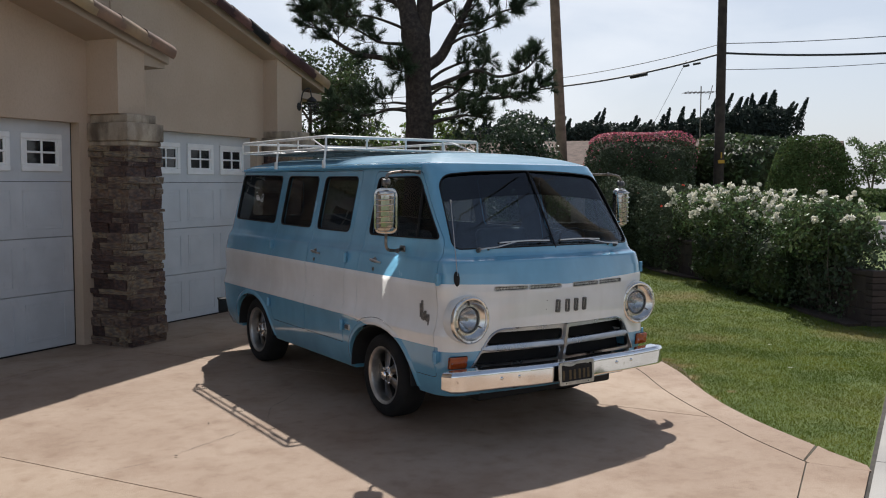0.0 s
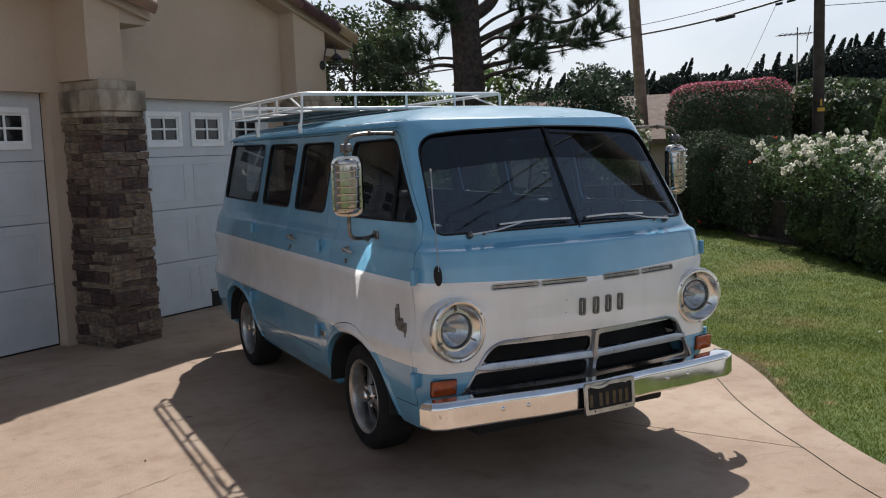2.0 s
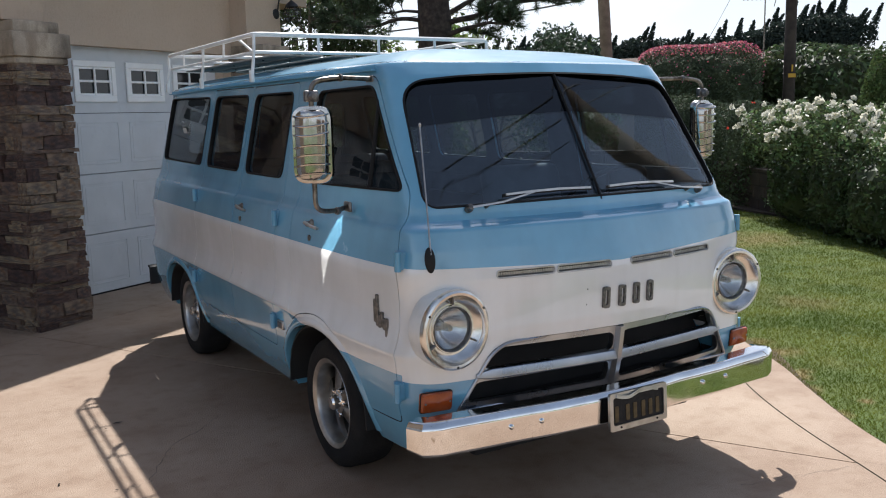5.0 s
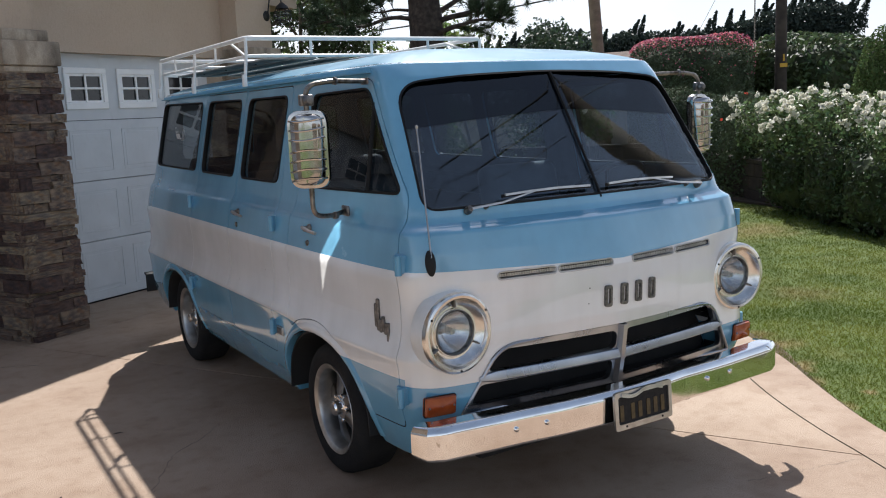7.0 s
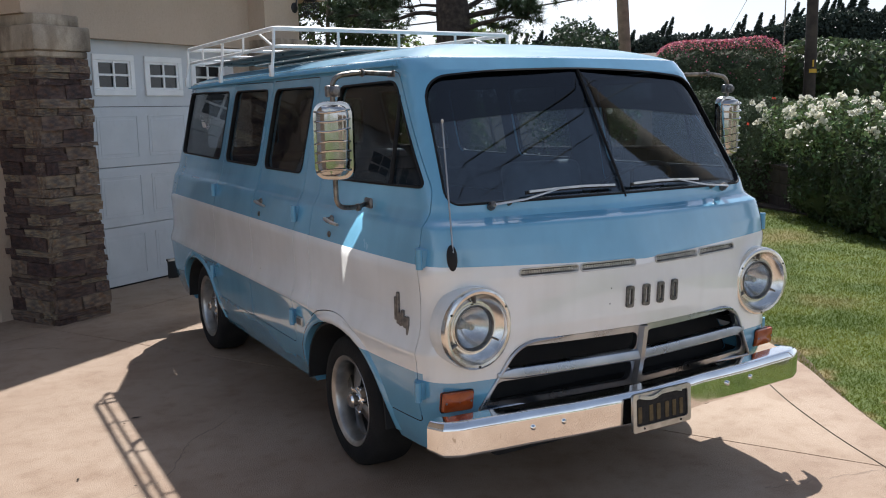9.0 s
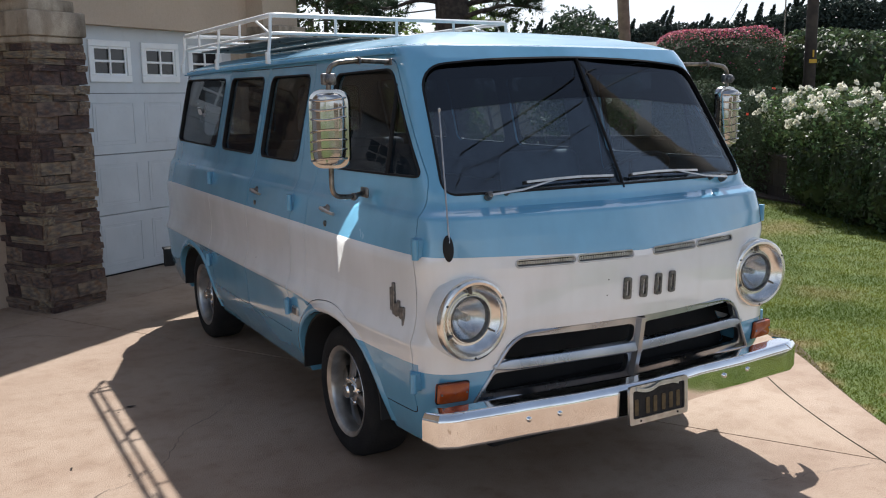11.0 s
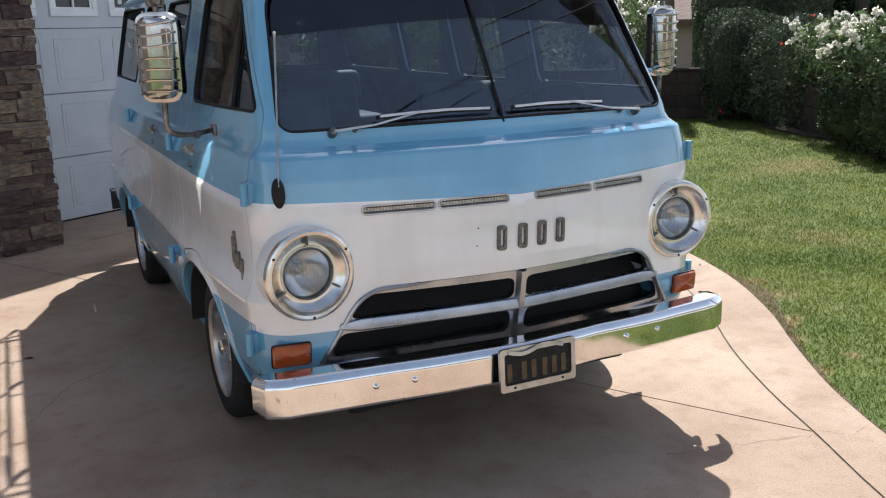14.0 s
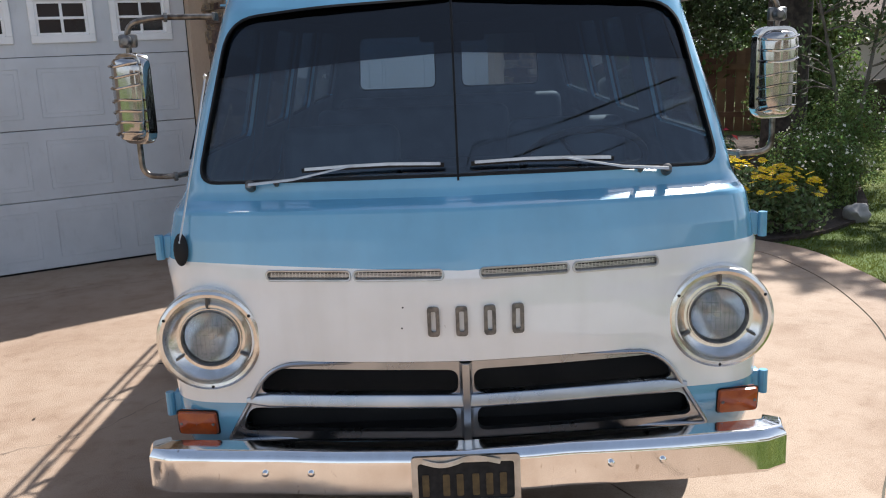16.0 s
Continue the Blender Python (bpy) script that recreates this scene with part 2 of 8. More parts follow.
M_TYRE = mat("tyre_rubber", (0.010, 0.010, 0.011), (0.02, 0.0195, 0.019), scale=8, rough=0.8, spec=0.25, bump=0.3, bscale=90)
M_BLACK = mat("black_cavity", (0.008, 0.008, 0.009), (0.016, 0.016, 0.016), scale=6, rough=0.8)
M_TRIM = mat("interior_vinyl", (0.04, 0.06, 0.08), (0.065, 0.09, 0.115), scale=8, rough=0.6, bump=0.2, bscale=150)
M_GLASS_W = glass_mat("windscreen_glass", (0.84, 0.91, 0.95), ior=1.84)
M_GLASS_R = glass_mat("rear_glass", (0.78, 0.81, 0.83), ior=1.4)
M_GLASS_B = glass_mat("shade_band_glass", (0.20, 0.27, 0.34), ior=1.72)
M_GLASS_S = glass_mat("smoked_glass", (0.63, 0.65, 0.66), ior=1.22)
M_GRILLE = mat("tarnished_bright_metal", (0.33, 0.36, 0.40), (0.48, 0.50, 0.53), scale=7, rough=0.2, metal=1, rough2=0.38, bump=0.05, bscale=14)
M_GLASS = glass_mat("clear_glass", (0.95, 0.965, 0.97), ior=1.5)
M_LENS = glass_mat("lamp_glass", (0.86, 0.88, 0.89), ior=1.6, rough=0.05, film=0.05)
M_LENS_H = glass_mat("hazy_lamp_glass", (0.80, 0.82, 0.83), ior=1.5, rough=0.12, film=0.12)
M_REFLECTOR = mat("lamp_reflector", (0.72, 0.73, 0.74), (0.86, 0.86, 0.86), scale=34, rough=0.22, metal=1)
M_MIRROR = mat("mirror_shell_metal", (0.42, 0.40, 0.375), (0.55, 0.53, 0.50), scale=20, rough=0.07, metal=1, rough2=0.16)
M_MIRROR_GLASS = mat("mirror_silver", (0.9, 0.9, 0.9), (0.92, 0.92, 0.92), rough=0.02, metal=1)
M_AMBER = mat("amber_plastic", (0.26, 0.045, 0.008), (0.36, 0.068, 0.011), scale=30, rough=0.22, coat=0.4)
M_PLATE = mat("plate_black", (0.010, 0.010, 0.012), (0.022, 0.022, 0.022), scale=40, rough=0.55, spec=0.25)
M_GOLD = mat("plate_gold", (0.066, 0.043, 0.016), (0.115, 0.076, 0.027), scale=40, rough=0.5)
M_DECAL = mat("white_decal", (0.6, 0.6, 0.6), (0.7, 0.7, 0.7), scale=40, rough=0.6)
M_STUCCO = mat("beige_stucco", (0.50, 0.385, 0.285), (0.56, 0.44, 0.335), scale=1.3, rough=0.9, bump=0.55, bscale=220, fine=0.05)
M_TRIMST = mat("stucco_trim", (0.46, 0.40, 0.30), (0.54, 0.47, 0.36), scale=2.5, rough=0.9, bump=0.4, bscale=150, fine=0.08)


def stained(m, layers):
    """Weather stains laid over a material: (scale, from, to, amount, colour)."""
    nt = m.node_tree
    n, l = nt.nodes, nt.links
    b = n["Principled BSDF"]
    tc = [x for x in n if x.type == "TEX_COORD"][0]
    for sc, lo, hi, amt, col in layers:
        mp = n.new("ShaderNodeMapping")
        mp.inputs["Scale"].default_value = (1, 1, 0.45)
        l.new(tc.outputs["Object"], mp.inputs["Vector"])
        nz = n.new("ShaderNodeTexNoise")
        nz.inputs["Scale"].default_value, nz.inputs["Detail"].default_value = sc, 8
        l.new(mp.outputs[0], nz.inputs["Vector"])
        k = n.new("ShaderNodeMapRange")
        k.inputs["From Min"].default_value, k.inputs["From Max"].default_value = lo, hi
        k.inputs["To Max"].default_value = amt
        l.new(nz.outputs["Fac"], k.inputs["Value"])
        mx = n.new("ShaderNodeMix")
        mx.data_type, mx.blend_type = "RGBA", "MULTIPLY"
        l.new(k.outputs[0], mx.inputs["Factor"])
        l.new(b.inputs["Base Color"].links[0].from_socket, mx.inputs["A"])
        mx.inputs["B"].default_value = (*col, 1)
        l.new(mx.outputs["Result"], b.inputs["Base Color"])


stained(M_TRIMST, ((3.2, 0.48, 0.66, 0.8, (0.45, 0.42, 0.38)), (14.0, 0.5, 0.7, 0.6, (0.62, 0.58, 0.52))))
stained(M_STUCCO, ((1.1, 0.5, 0.75, 0.35, (0.78, 0.75, 0.72)), (60.0, 0.5, 0.72, 0.3, (0.78, 0.76, 0.74))))
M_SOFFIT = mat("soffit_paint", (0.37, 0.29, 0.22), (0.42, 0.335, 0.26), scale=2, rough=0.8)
M_DOOR = mat("white_door_paint", (0.525, 0.545, 0.565), (0.59, 0.61, 0.63), scale=3, rough=0.5, bump=0.12, bscale=120)
stained(M_DOOR, ((2.2, 0.5, 0.75, 0.3, (0.82, 0.80, 0.77)), (24.0, 0.58, 0.75, 0.3, (0.8, 0.78, 0.76))))
M_DOORTRIM = mat("window_trim_white", (0.78, 0.78, 0.77), (0.84, 0.84, 0.83), scale=6, rough=0.45)
M_TILE = mat("clay_tile", (0.085, 0.050, 0.041), (0.20, 0.108, 0.078), scale=3, rough=0.8, bump=0.4, bscale=80, objects=True, jitter=0.34)
M_STONE = mat("ledge_stone", (0.098, 0.074, 0.068), (0.25, 0.172, 0.128), scale=3.5, rough=0.9, bump=0.8, bscale=70, fine=0.16, objects=True, jitter=0.2)
stained(M_STONE, ((5.0, 0.52, 0.66, 0.7, (1.0, 0.74, 0.52)), (2.2, 0.50, 0.64, 0.6, (0.55, 0.52, 0.54))))
M_FILLER = mat("joint_filler_grey", (0.085, 0.075, 0.055), (0.14, 0.125, 0.095), scale=12, rough=0.95)
M_MORTAR = mat("dark_joint", (0.04, 0.036, 0.03), (0.07, 0.06, 0.05), scale=9, rough=0.95)
M_BARK = mat("pine_bark", (0.028, 0.022, 0.019), (0.07, 0.054, 0.045), scale=14, rough=0.95, bump=1.0, bscale=22, fine=0.3)
M_BARK2 = mat("grey_bark", (0.10, 0.085, 0.07), (0.18, 0.155, 0.13), scale=9, rough=0.95, bump=0.6, bscale=40)
M_POLE = mat("weathered_pole", (0.18, 0.12, 0.088), (0.28, 0.19, 0.14), scale=5, rough=0.9, bump=0.5, bscale=60, fine=0.15)
M_PALM = mat("palm_trunk", (0.10, 0.072, 0.05), (0.17, 0.125, 0.09), scale=4, rough=0.9, bump=0.6, bscale=40, fine=0.2)
M_POLE_D = mat("tarred_pole", (0.035, 0.026, 0.022), (0.07, 0.052, 0.042), scale=5, rough=0.9, bump=0.5, bscale=60)
M_WALL = mat("garden_block_wall", (0.043, 0.030, 0.025), (0.071, 0.050, 0.040), scale=3, rough=0.95, bump=0.5, bscale=60, objects=True, jitter=0.06)
M_WIRE = mat("black_cable", (0.012, 0.012, 0.013), (0.02, 0.02, 0.02), rough=0.6)
M_SOIL = mat("dark_soil", (0.035, 0.024, 0.018), (0.066, 0.046, 0.033), scale=4, rough=1.0, bump=1.0, bscale=40, fine=0.3)
M_ROAD = mat("asphalt", (0.055, 0.054, 0.053), (0.085, 0.083, 0.08), scale=1.5, rough=0.9, bump=0.5, bscale=150)
M_WALK = mat("grey_pavement", (0.32, 0.305, 0.285), (0.4, 0.38, 0.35), scale=1.1, rough=0.85, bump=0.25, bscale=140, fine=0.06)
M_TAG = mat("yellow_tag", (0.6, 0.33, 0.03), (0.7, 0.4, 0.05), rough=0.6)
M_GREYWALL = mat("far_wall_paint", (0.40, 0.32, 0.275), (0.47, 0.39, 0.34), scale=1.0, rough=0.9)
M_SHINGLE = mat("brown_shingle", (0.10, 0.07, 0.055), (0.16, 0.11, 0.088), scale=6, rough=0.95, bump=0.6, bscale=18, fine=0.2)
L_PINE = leaf_mat("pine_needles", (0.035, 0.058, 0.034), (0.065, 0.092, 0.05), 0.14, passes=0.2)
L_BROAD = leaf_mat("broad_leaves", (0.09, 0.138, 0.038), (0.185, 0.235, 0.075), 0.2, rough=0.45, passes=0.45)
L_DARK = leaf_mat("juniper_leaves", (0.030, 0.046, 0.037), (0.055, 0.074, 0.058), 0.12, passes=0.25)
L_HEDGE = leaf_mat("hedge_leaves", (0.055, 0.088, 0.032), (0.105, 0.145, 0.052), 0.13, passes=0.22, rough=0.8, spec=0.06)
L_BOUG = leaf_mat("bush_leaves", (0.058, 0.078, 0.048), (0.105, 0.13, 0.076), 0.12, passes=0.12, rough=0.75, spec=0.12)
L_EVERG = leaf_mat("evergreen_leaves", (0.046, 0.069, 0.031), (0.095, 0.126, 0.053), 0.18, passes=0.24)
L_PINK = leaf_mat("pink_bracts", (0.42, 0.085, 0.14), (0.58, 0.17, 0.22), 0.15, passes=0.3)
L_ROSE = leaf_mat("rose_leaves", (0.080, 0.118, 0.050), (0.155, 0.20, 0.085), 0.2, rough=0.4, passes=0.3)
L_WHITE = leaf_mat("white_petals", (0.74, 0.71, 0.60), (0.85, 0.83, 0.75), 0.05, passes=0.4)
L_YELLOW = leaf_mat("yellow_petals", (0.75, 0.52, 0.02), (0.85, 0.65, 0.04), 0.08)
L_RED = leaf_mat("red_petals", (0.6, 0.03, 0.04), (0.7, 0.08, 0.08), 0.08)
L_GRASS = leaf_mat("grass_blades", (0.108, 0.144, 0.019), (0.170, 0.182, 0.034), 0.055, passes=0.46, rough=0.8, spec=0.03)


# worn places in the lawn: x, y, radius, strength
TAN_SPOTS = [(5.78, 4.42, 0.06, 0.85), (6.20, 5.36, 0.20, 0.7), (6.30, 5.58, 0.14, 0.6), (5.97, 4.98, 0.10, 0.55), (10.2, 8.8, 0.7, 0.45), (9.1, 5.4, 0.5, 0.45), (7.6, 6.2, 0.35, 0.35),
             (5.50, 4.38, 0.09, 0.6), (5.72, 4.72, 0.10, 0.7), (5.86, 4.92, 0.10, 0.7), (6.02, 5.22, 0.10, 0.6), (6.16, 5.50, 0.12, 0.7), (6.28, 5.78, 0.10, 0.6), (6.40, 6.15, 0.10, 0.5)]


def ground_mats():
    """Concrete with faint trowel clouds and tyre dust; turf with dry patches."""
    c = mat("driveway_concrete", (0.334, 0.240, 0.170), (0.396, 0.298, 0.219), scale=1.1, rough=0.82, bump=0.45, bscale=190, fine=0.12, detail=9, objects=True, jitter=0.012)
    nt = c.node_tree
    n, l = nt.nodes, nt.links
    b = n["Principled BSDF"]
    tc = [x for x in n if x.type == "TEX_COORD"][0]
    for sc, lo, hi, amt, col in ((2.6, 0.5, 0.7, 0.55, (0.70, 0.61, 0.54)), (6.5, 0.52, 0.66, 0.4, (0.72, 0.65, 0.59)), (0.5, 0.48, 0.68, 0.5, (0.76, 0.70, 0.65)), (14.0, 0.52, 0.72, 0.45, (0.74, 0.67, 0.60)), (110.0, 0.56, 0.68, 0.5, (0.62, 0.56, 0.5))):
        nz = n.new("ShaderNodeTexNoise")
        nz.inputs["Scale"].default_value, nz.inputs["Detail"].default_value = sc, 8
        l.new(tc.outputs["Object"], nz.inputs["Vector"])
        k = n.new("ShaderNodeMapRange")
        k.inputs["From Min"].default_value, k.inputs["From Max"].default_value = lo, hi
        k.inputs["To Max"].default_value = amt
        l.new(nz.outputs["Fac"], k.inputs["Value"])
        mx = n.new("ShaderNodeMix")
        mx.data_type, mx.blend_type = "RGBA", "MULTIPLY"
        l.new(k.outputs[0], mx.inputs["Factor"])
        l.new(b.inputs["Base Color"].links[0].from_socket, mx.inputs["A"])
        mx.inputs["B"].default_value = (*col, 1)
        l.new(mx.outputs["Result"], b.inputs["Base Color"])
    g = mat("turf", (0.075, 0.12, 0.022), (0.12, 0.15, 0.034), scale=1.6, rough=0.95, bump=0.9, bscale=70, fine=0.35, detail=7)
    for m in (g, L_GRASS):
        # dry patches, and faint darker drifts
        nt = m.node_tree
        n, l = nt.nodes, nt.links
        b = n["Principled BSDF"]
        tc = [x for x in n if x.type == "TEX_COORD"][0]
        for sc, lo, hi, amt, col in ((0.75, 0.54, 0.74, 0.6, (0.21, 0.185, 0.06)), (1.3, 0.46, 0.62, 0.65, (0.056, 0.092, 0.013)), (4.5, 0.48, 0.64, 0.5, (0.068, 0.10, 0.015))):
            nz = n.new("ShaderNodeTexNoise")
            nz.inputs["Scale"].default_value, nz.inputs["Detail"].default_value = sc, 6
            l.new(tc.outputs["Object"], nz.inputs["Vector"])
            r = n.new("ShaderNodeMapRange")
            r.inputs["From Min"].default_value, r.inputs["From Max"].default_value = lo, hi
            r.inputs["To Max"].default_value = amt
            l.new(nz.outputs["Fac"], r.inputs["Value"])
            mix = n.new("ShaderNodeMix")
            mix.data_type = "RGBA"
            src = b.inputs["Base Color"].links[0].from_socket
            l.new(r.outputs[0], mix.inputs["Factor"])
            l.new(src, mix.inputs["A"])
            mix.inputs["B"].default_value = (*col, 1)
            ends = [k.to_socket for k in src.links if k.to_node != mix]
            for e in ends:
                l.new(mix.outputs["Result"], e)
        # worn tan spots
        nz = n.new("ShaderNodeTexNoise")
        nz.inputs["Scale"].default_value, nz.inputs["Detail"].default_value = 6.0, 5
        l.new(tc.outputs["Object"], nz.inputs["Vector"])
        for x, y, size, amt in TAN_SPOTS:
            ds = n.new("ShaderNodeVectorMath")
            ds.operation = "DISTANCE"
            l.new(tc.outputs["Object"], ds.inputs[0])
            ds.inputs[1].default_value = (x, y, -0.03)
            ad = n.new("ShaderNodeMath")
            ad.operation = "MULTIPLY_ADD"
            l.new(nz.outputs["Fac"], ad.inputs[0])
            ad.inputs[1].default_value = size * 1.4
            l.new(ds.outputs["Value"], ad.inputs[2])
            r = n.new("ShaderNodeMapRange")
            r.inputs["From Min"].default_value, r.inputs["From Max"].default_value = size * 0.9, size * 1.7
            r.inputs["To Min"].default_value, r.inputs["To Max"].default_value = amt, 0.0
            l.new(ad.outputs[0], r.inputs["Value"])
            mix = n.new("ShaderNodeMix")
            mix.data_type = "RGBA"
            src = b.inputs["Base Color"].links[0].from_socket
            ends = [k.to_socket for k in src.links]
            l.new(r.outputs[0], mix.inputs["Factor"])
            for e in ends:
                l.new(mix.outputs["Result"], e)
            l.new(src, mix.inputs["A"])
            mix.inputs["B"].default_value = (0.27, 0.19, 0.09, 1)
    return c, g


M_CONC, M_TURF = ground_mats()
M_DIRT = mat("dry_soil", (0.06, 0.046, 0.026), (0.115, 0.084, 0.047), scale=6, rough=1.0, bump=1.0, bscale=50, fine=0.3)
M_BUMPER = mat("pitted_chrome", (0.84, 0.83, 0.81), (0.92, 0.92, 0.91), scale=14, rough=0.05, metal=1, rough2=0.14, bump=0.05, bscale=6)
stained(M_BUMPER, ((7.0, 0.66, 0.70, 0.75, (0.34, 0.27, 0.21)), (46.0, 0.66, 0.72, 0.6, (0.4, 0.33, 0.27))))
M_CAP = mat("stained_cap", (0.50, 0.41, 0.31), (0.34, 0.28, 0.215), scale=3.6, rough=0.9, bump=0.5, bscale=120, fine=0.12, detail=9)
stained(M_CAP, ((3.2, 0.50, 0.62, 0.8, (0.24, 0.22, 0.21)), (7.0, 0.52, 0.66, 0.6, (0.40, 0.36, 0.33)), (18.0, 0.5, 0.7, 0.3, (0.6, 0.56, 0.5))))
M_BEZEL = mat("satin_bezel", (0.66, 0.63, 0.58), (0.80, 0.78, 0.74), scale=25, rough=0.16, metal=1, rough2=0.30)
M_FENCE = mat("fence_board", (0.13, 0.07, 0.045), (0.2, 0.115, 0.075), scale=4, rough=0.9, bump=0.5, bscale=50, objects=True, jitter=0.08)
M_PANE = mat("dark_pane", (0.012, 0.013, 0.015), (0.02, 0.021, 0.023), scale=3, rough=0.08)


# ---- mesh helpers ----
def smooth(me, angle=30):
    me.polygons.foreach_set("use_smooth", [True] * len(me.polygons))
    me.set_sharp_from_angle(angle=radians(angle))


def finish(name, bm, material, parent=None, label="", angle=30):
    me = bpy.data.meshes.new(name)
    bm.normal_update()
    bm.to_mesh(me)
    bm.free()
    me.materials.append(material)
    if angle:
        smooth(me, angle)
    ob = new(name, me)
    if parent:
        ob.parent = parent
    return tagged(ob, label) if label else ob


def part(name, bm, material, parent, label="", angle=30):
    return finish(name, bm, material, parent, label, angle)


def raw(name, verts, faces, material, parent=None, flat=True):
    me = bpy.data.meshes.new(name)
    me.from_pydata([tuple(v) for v in verts], [], [tuple(f) for f in faces])
    me.materials.append(material)
    if not flat:
        smooth(me)
    ob = new(name, me)
    if parent:
        ob.parent = parent
    return ob


def empty(name, x, y, z, rz=0.0, **tags):
    e = new(name)
    e.empty_display_size = 0.1
    e.matrix_world = pose(x, y, z, 0, 0, rz)
    return tagged(e, **tags)


def box(bm, lo, hi, bevel=0.0, segs=2, m=None):
    lo, hi = Vector(lo), Vector(hi)
    r = bmesh.ops.create_cube(bm, size=1, matrix=Matrix.Translation((lo + hi) / 2) @ Matrix.Diagonal((*(hi - lo), 1)))
    vs = r["verts"]
    if bevel:
        es = list({e for v in vs for e in v.link_edges})
        rb = bmesh.ops.bevel(bm, geom=es, offset=bevel, segments=segs, affect="EDGES", profile=0.5)
        vs = list({v for f in rb["faces"] for v in f.verts} | {v for v in vs if v.is_valid})
    if m:
        bmesh.ops.transform(bm, matrix=m, verts=vs)
    return bm


def lathe(bm, profile, segs=32, m=Matrix(), closed=False):
    """Turns (r, h) points round the z axis of m."""
    rings = []
    for r, h in profile:
        if r < 1e-5:
            rings.append([bm.verts.new(m @ Vector((0, 0, h)))])
        else:
            rings.append([bm.verts.new(m @ Vector((r * math.cos(a), r * math.sin(a), h))) for a in [2 * math.pi * i / segs for i in range(segs)]])
    pairs = list(zip(rings, rings[1:])) + ([(rings[-1], rings[0])] if closed else [])
    for a, b in pairs:
        for i in range(segs):
            j = (i + 1) % segs
            q = [a[i % len(a)], a[j % len(a)], b[j % len(b)], b[i % len(b)]]
            q = list(dict.fromkeys(q))
            if len(q) > 2:
                bm.faces.new(q)
    return bm


def sweep(bm, path, profile, closed=False, up=Vector((0, 0, 1)), caps=True, scales=None):
    """Carries the closed profile (side, up) along the path."""
    path = [Vector(p) for p in path]
    n = len(path)
    rings = []
    side_old = None
    for i, p in enumerate(path):
        a = path[(i - 1) % n] if closed or i else p
        b = path[(i + 1) % n] if closed or i < n - 1 else p
        t = (b - a).normalized()
        s = t.cross(up)
        if s.length < 1e-3:
            s = side_old or Vector((1, 0, 0))
        s.normalize()
        side_old = s
        w = s.cross(t).normalized()
        k = scales[i] if scales else 1.0
        rings.append([bm.verts.new(p + s * x * k + w * y * k) for x, y in profile])
    for a, b in list(zip(rings, rings[1:])) + ([(rings[-1], rings[0])] if closed else []):
        for i in range(len(profile)):
            j = (i + 1) % len(profile)
            bm.faces.new((a[i], a[j], b[j], b[i]))
    if caps and not closed:
        bm.faces.new(rings[0][::-1])
        bm.faces.new(rings[-1])
    return bm


def circle(r, n=8):
    return [(r * math.cos(2 * math.pi * i / n), r * math.sin(2 * math.pi * i / n)) for i in range(n)]


def tube(bm, pts, r, n=8, r2=None, closed=False):
    """A round tube through the points, with a frame carried along; r2 is the radius at the end."""
    pts = [Vector(p) for p in pts]
    k = len(pts)
    ref = None
    rings = []
    for i, p in enumerate(pts):
        a = pts[(i - 1) % k] if closed or i else p
        b = pts[(i + 1) % k] if closed or i < k - 1 else p
        t = (b - a).normalized()
        if ref is None:
            ref = t.orthogonal().normalized()
        ref = (ref - t * ref.dot(t))
        ref = ref.normalized() if ref.length > 1e-6 else t.orthogonal().normalized()
        w = t.cross(ref)
        rr = r if r2 is None else r + (r2 - r) * i / max(1, k - 1)
        rings.append([bm.verts.new(p + (ref * c + w * s) * rr) for c, s in circle(1, n)])
    for a, b in list(zip(rings, rings[1:])) + ([(rings[-1], rings[0])] if closed else []):
        for i in range(n):
            j = (i + 1) % n
            bm.faces.new((a[i], a[j], b[j], b[i]))
    if not closed:
        bm.faces.new(rings[0][::-1])
        bm.faces.new(rings[-1])
    return bm


def arc_path(pts, r=0.05, n=5):
    """Rounds the inner corners of a polyline."""
    pts = [Vector(p) for p in pts]
    out = [pts[0]]
    for a, b, c in zip(pts, pts[1:], pts[2:]):
        d1, d2 = (a - b), (c - b)
        k = min(r, d1.length * 0.45, d2.length * 0.45)
        p, q = b + d1.normalized() * k, b + d2.normalized() * k
        for i in range(n + 1):
            t = i / n
            out.append(p * (1 - t) ** 2 + b * 2 * t * (1 - t) + q * t * t)
    out.append(pts[-1])
    return out


def rounded(pts, r, n=5):
    """Rounds all corners of a closed outline; r is one radius or one for each corner."""
    out = []
    k = len(pts)
    for i in range(k):
        a, b, c = Vector(pts[i - 1]), Vector(pts[i]), Vector(pts[(i + 1) % k])
        rr = r[i] if isinstance(r, (list, tuple)) else r
        d1, d2 = a - b, c - b
        q = min(rr, d1.length * 0.48, d2.length * 0.48)
        p0, p1 = b + d1.normalized() * q, b + d2.normalized() * q
        for j in range(n + 1):
            t = j / n
            out.append(tuple(p0 * (1 - t) ** 2 + b * 2 * t * (1 - t) + p1 * t * t))
    return out


def prism(bm, outline, axis, lo, hi):
    """Extrudes a closed outline along an axis: for "y" it is (x, z), for "x" (y, z), for "z" (x, y)."""
    def at(p, h):
        return {"x": (h, p[0], p[1]), "y": (p[0], h, p[1]), "z": (p[0], p[1], h)}[axis]
    a = [bm.verts.new(at(p, lo)) for p in outline]
    b = [bm.verts.new(at(p, hi)) for p in outline]
    n = len(outline)
    fs = [bm.faces.new(a), bm.faces.new(b[::-1])]
    for i in range(n):
        j = (i + 1) % n
        fs.append(bm.faces.new((a[i], b[i], b[j], a[j])))
    bmesh.ops.recalc_face_normals(bm, faces=fs)
    return bm


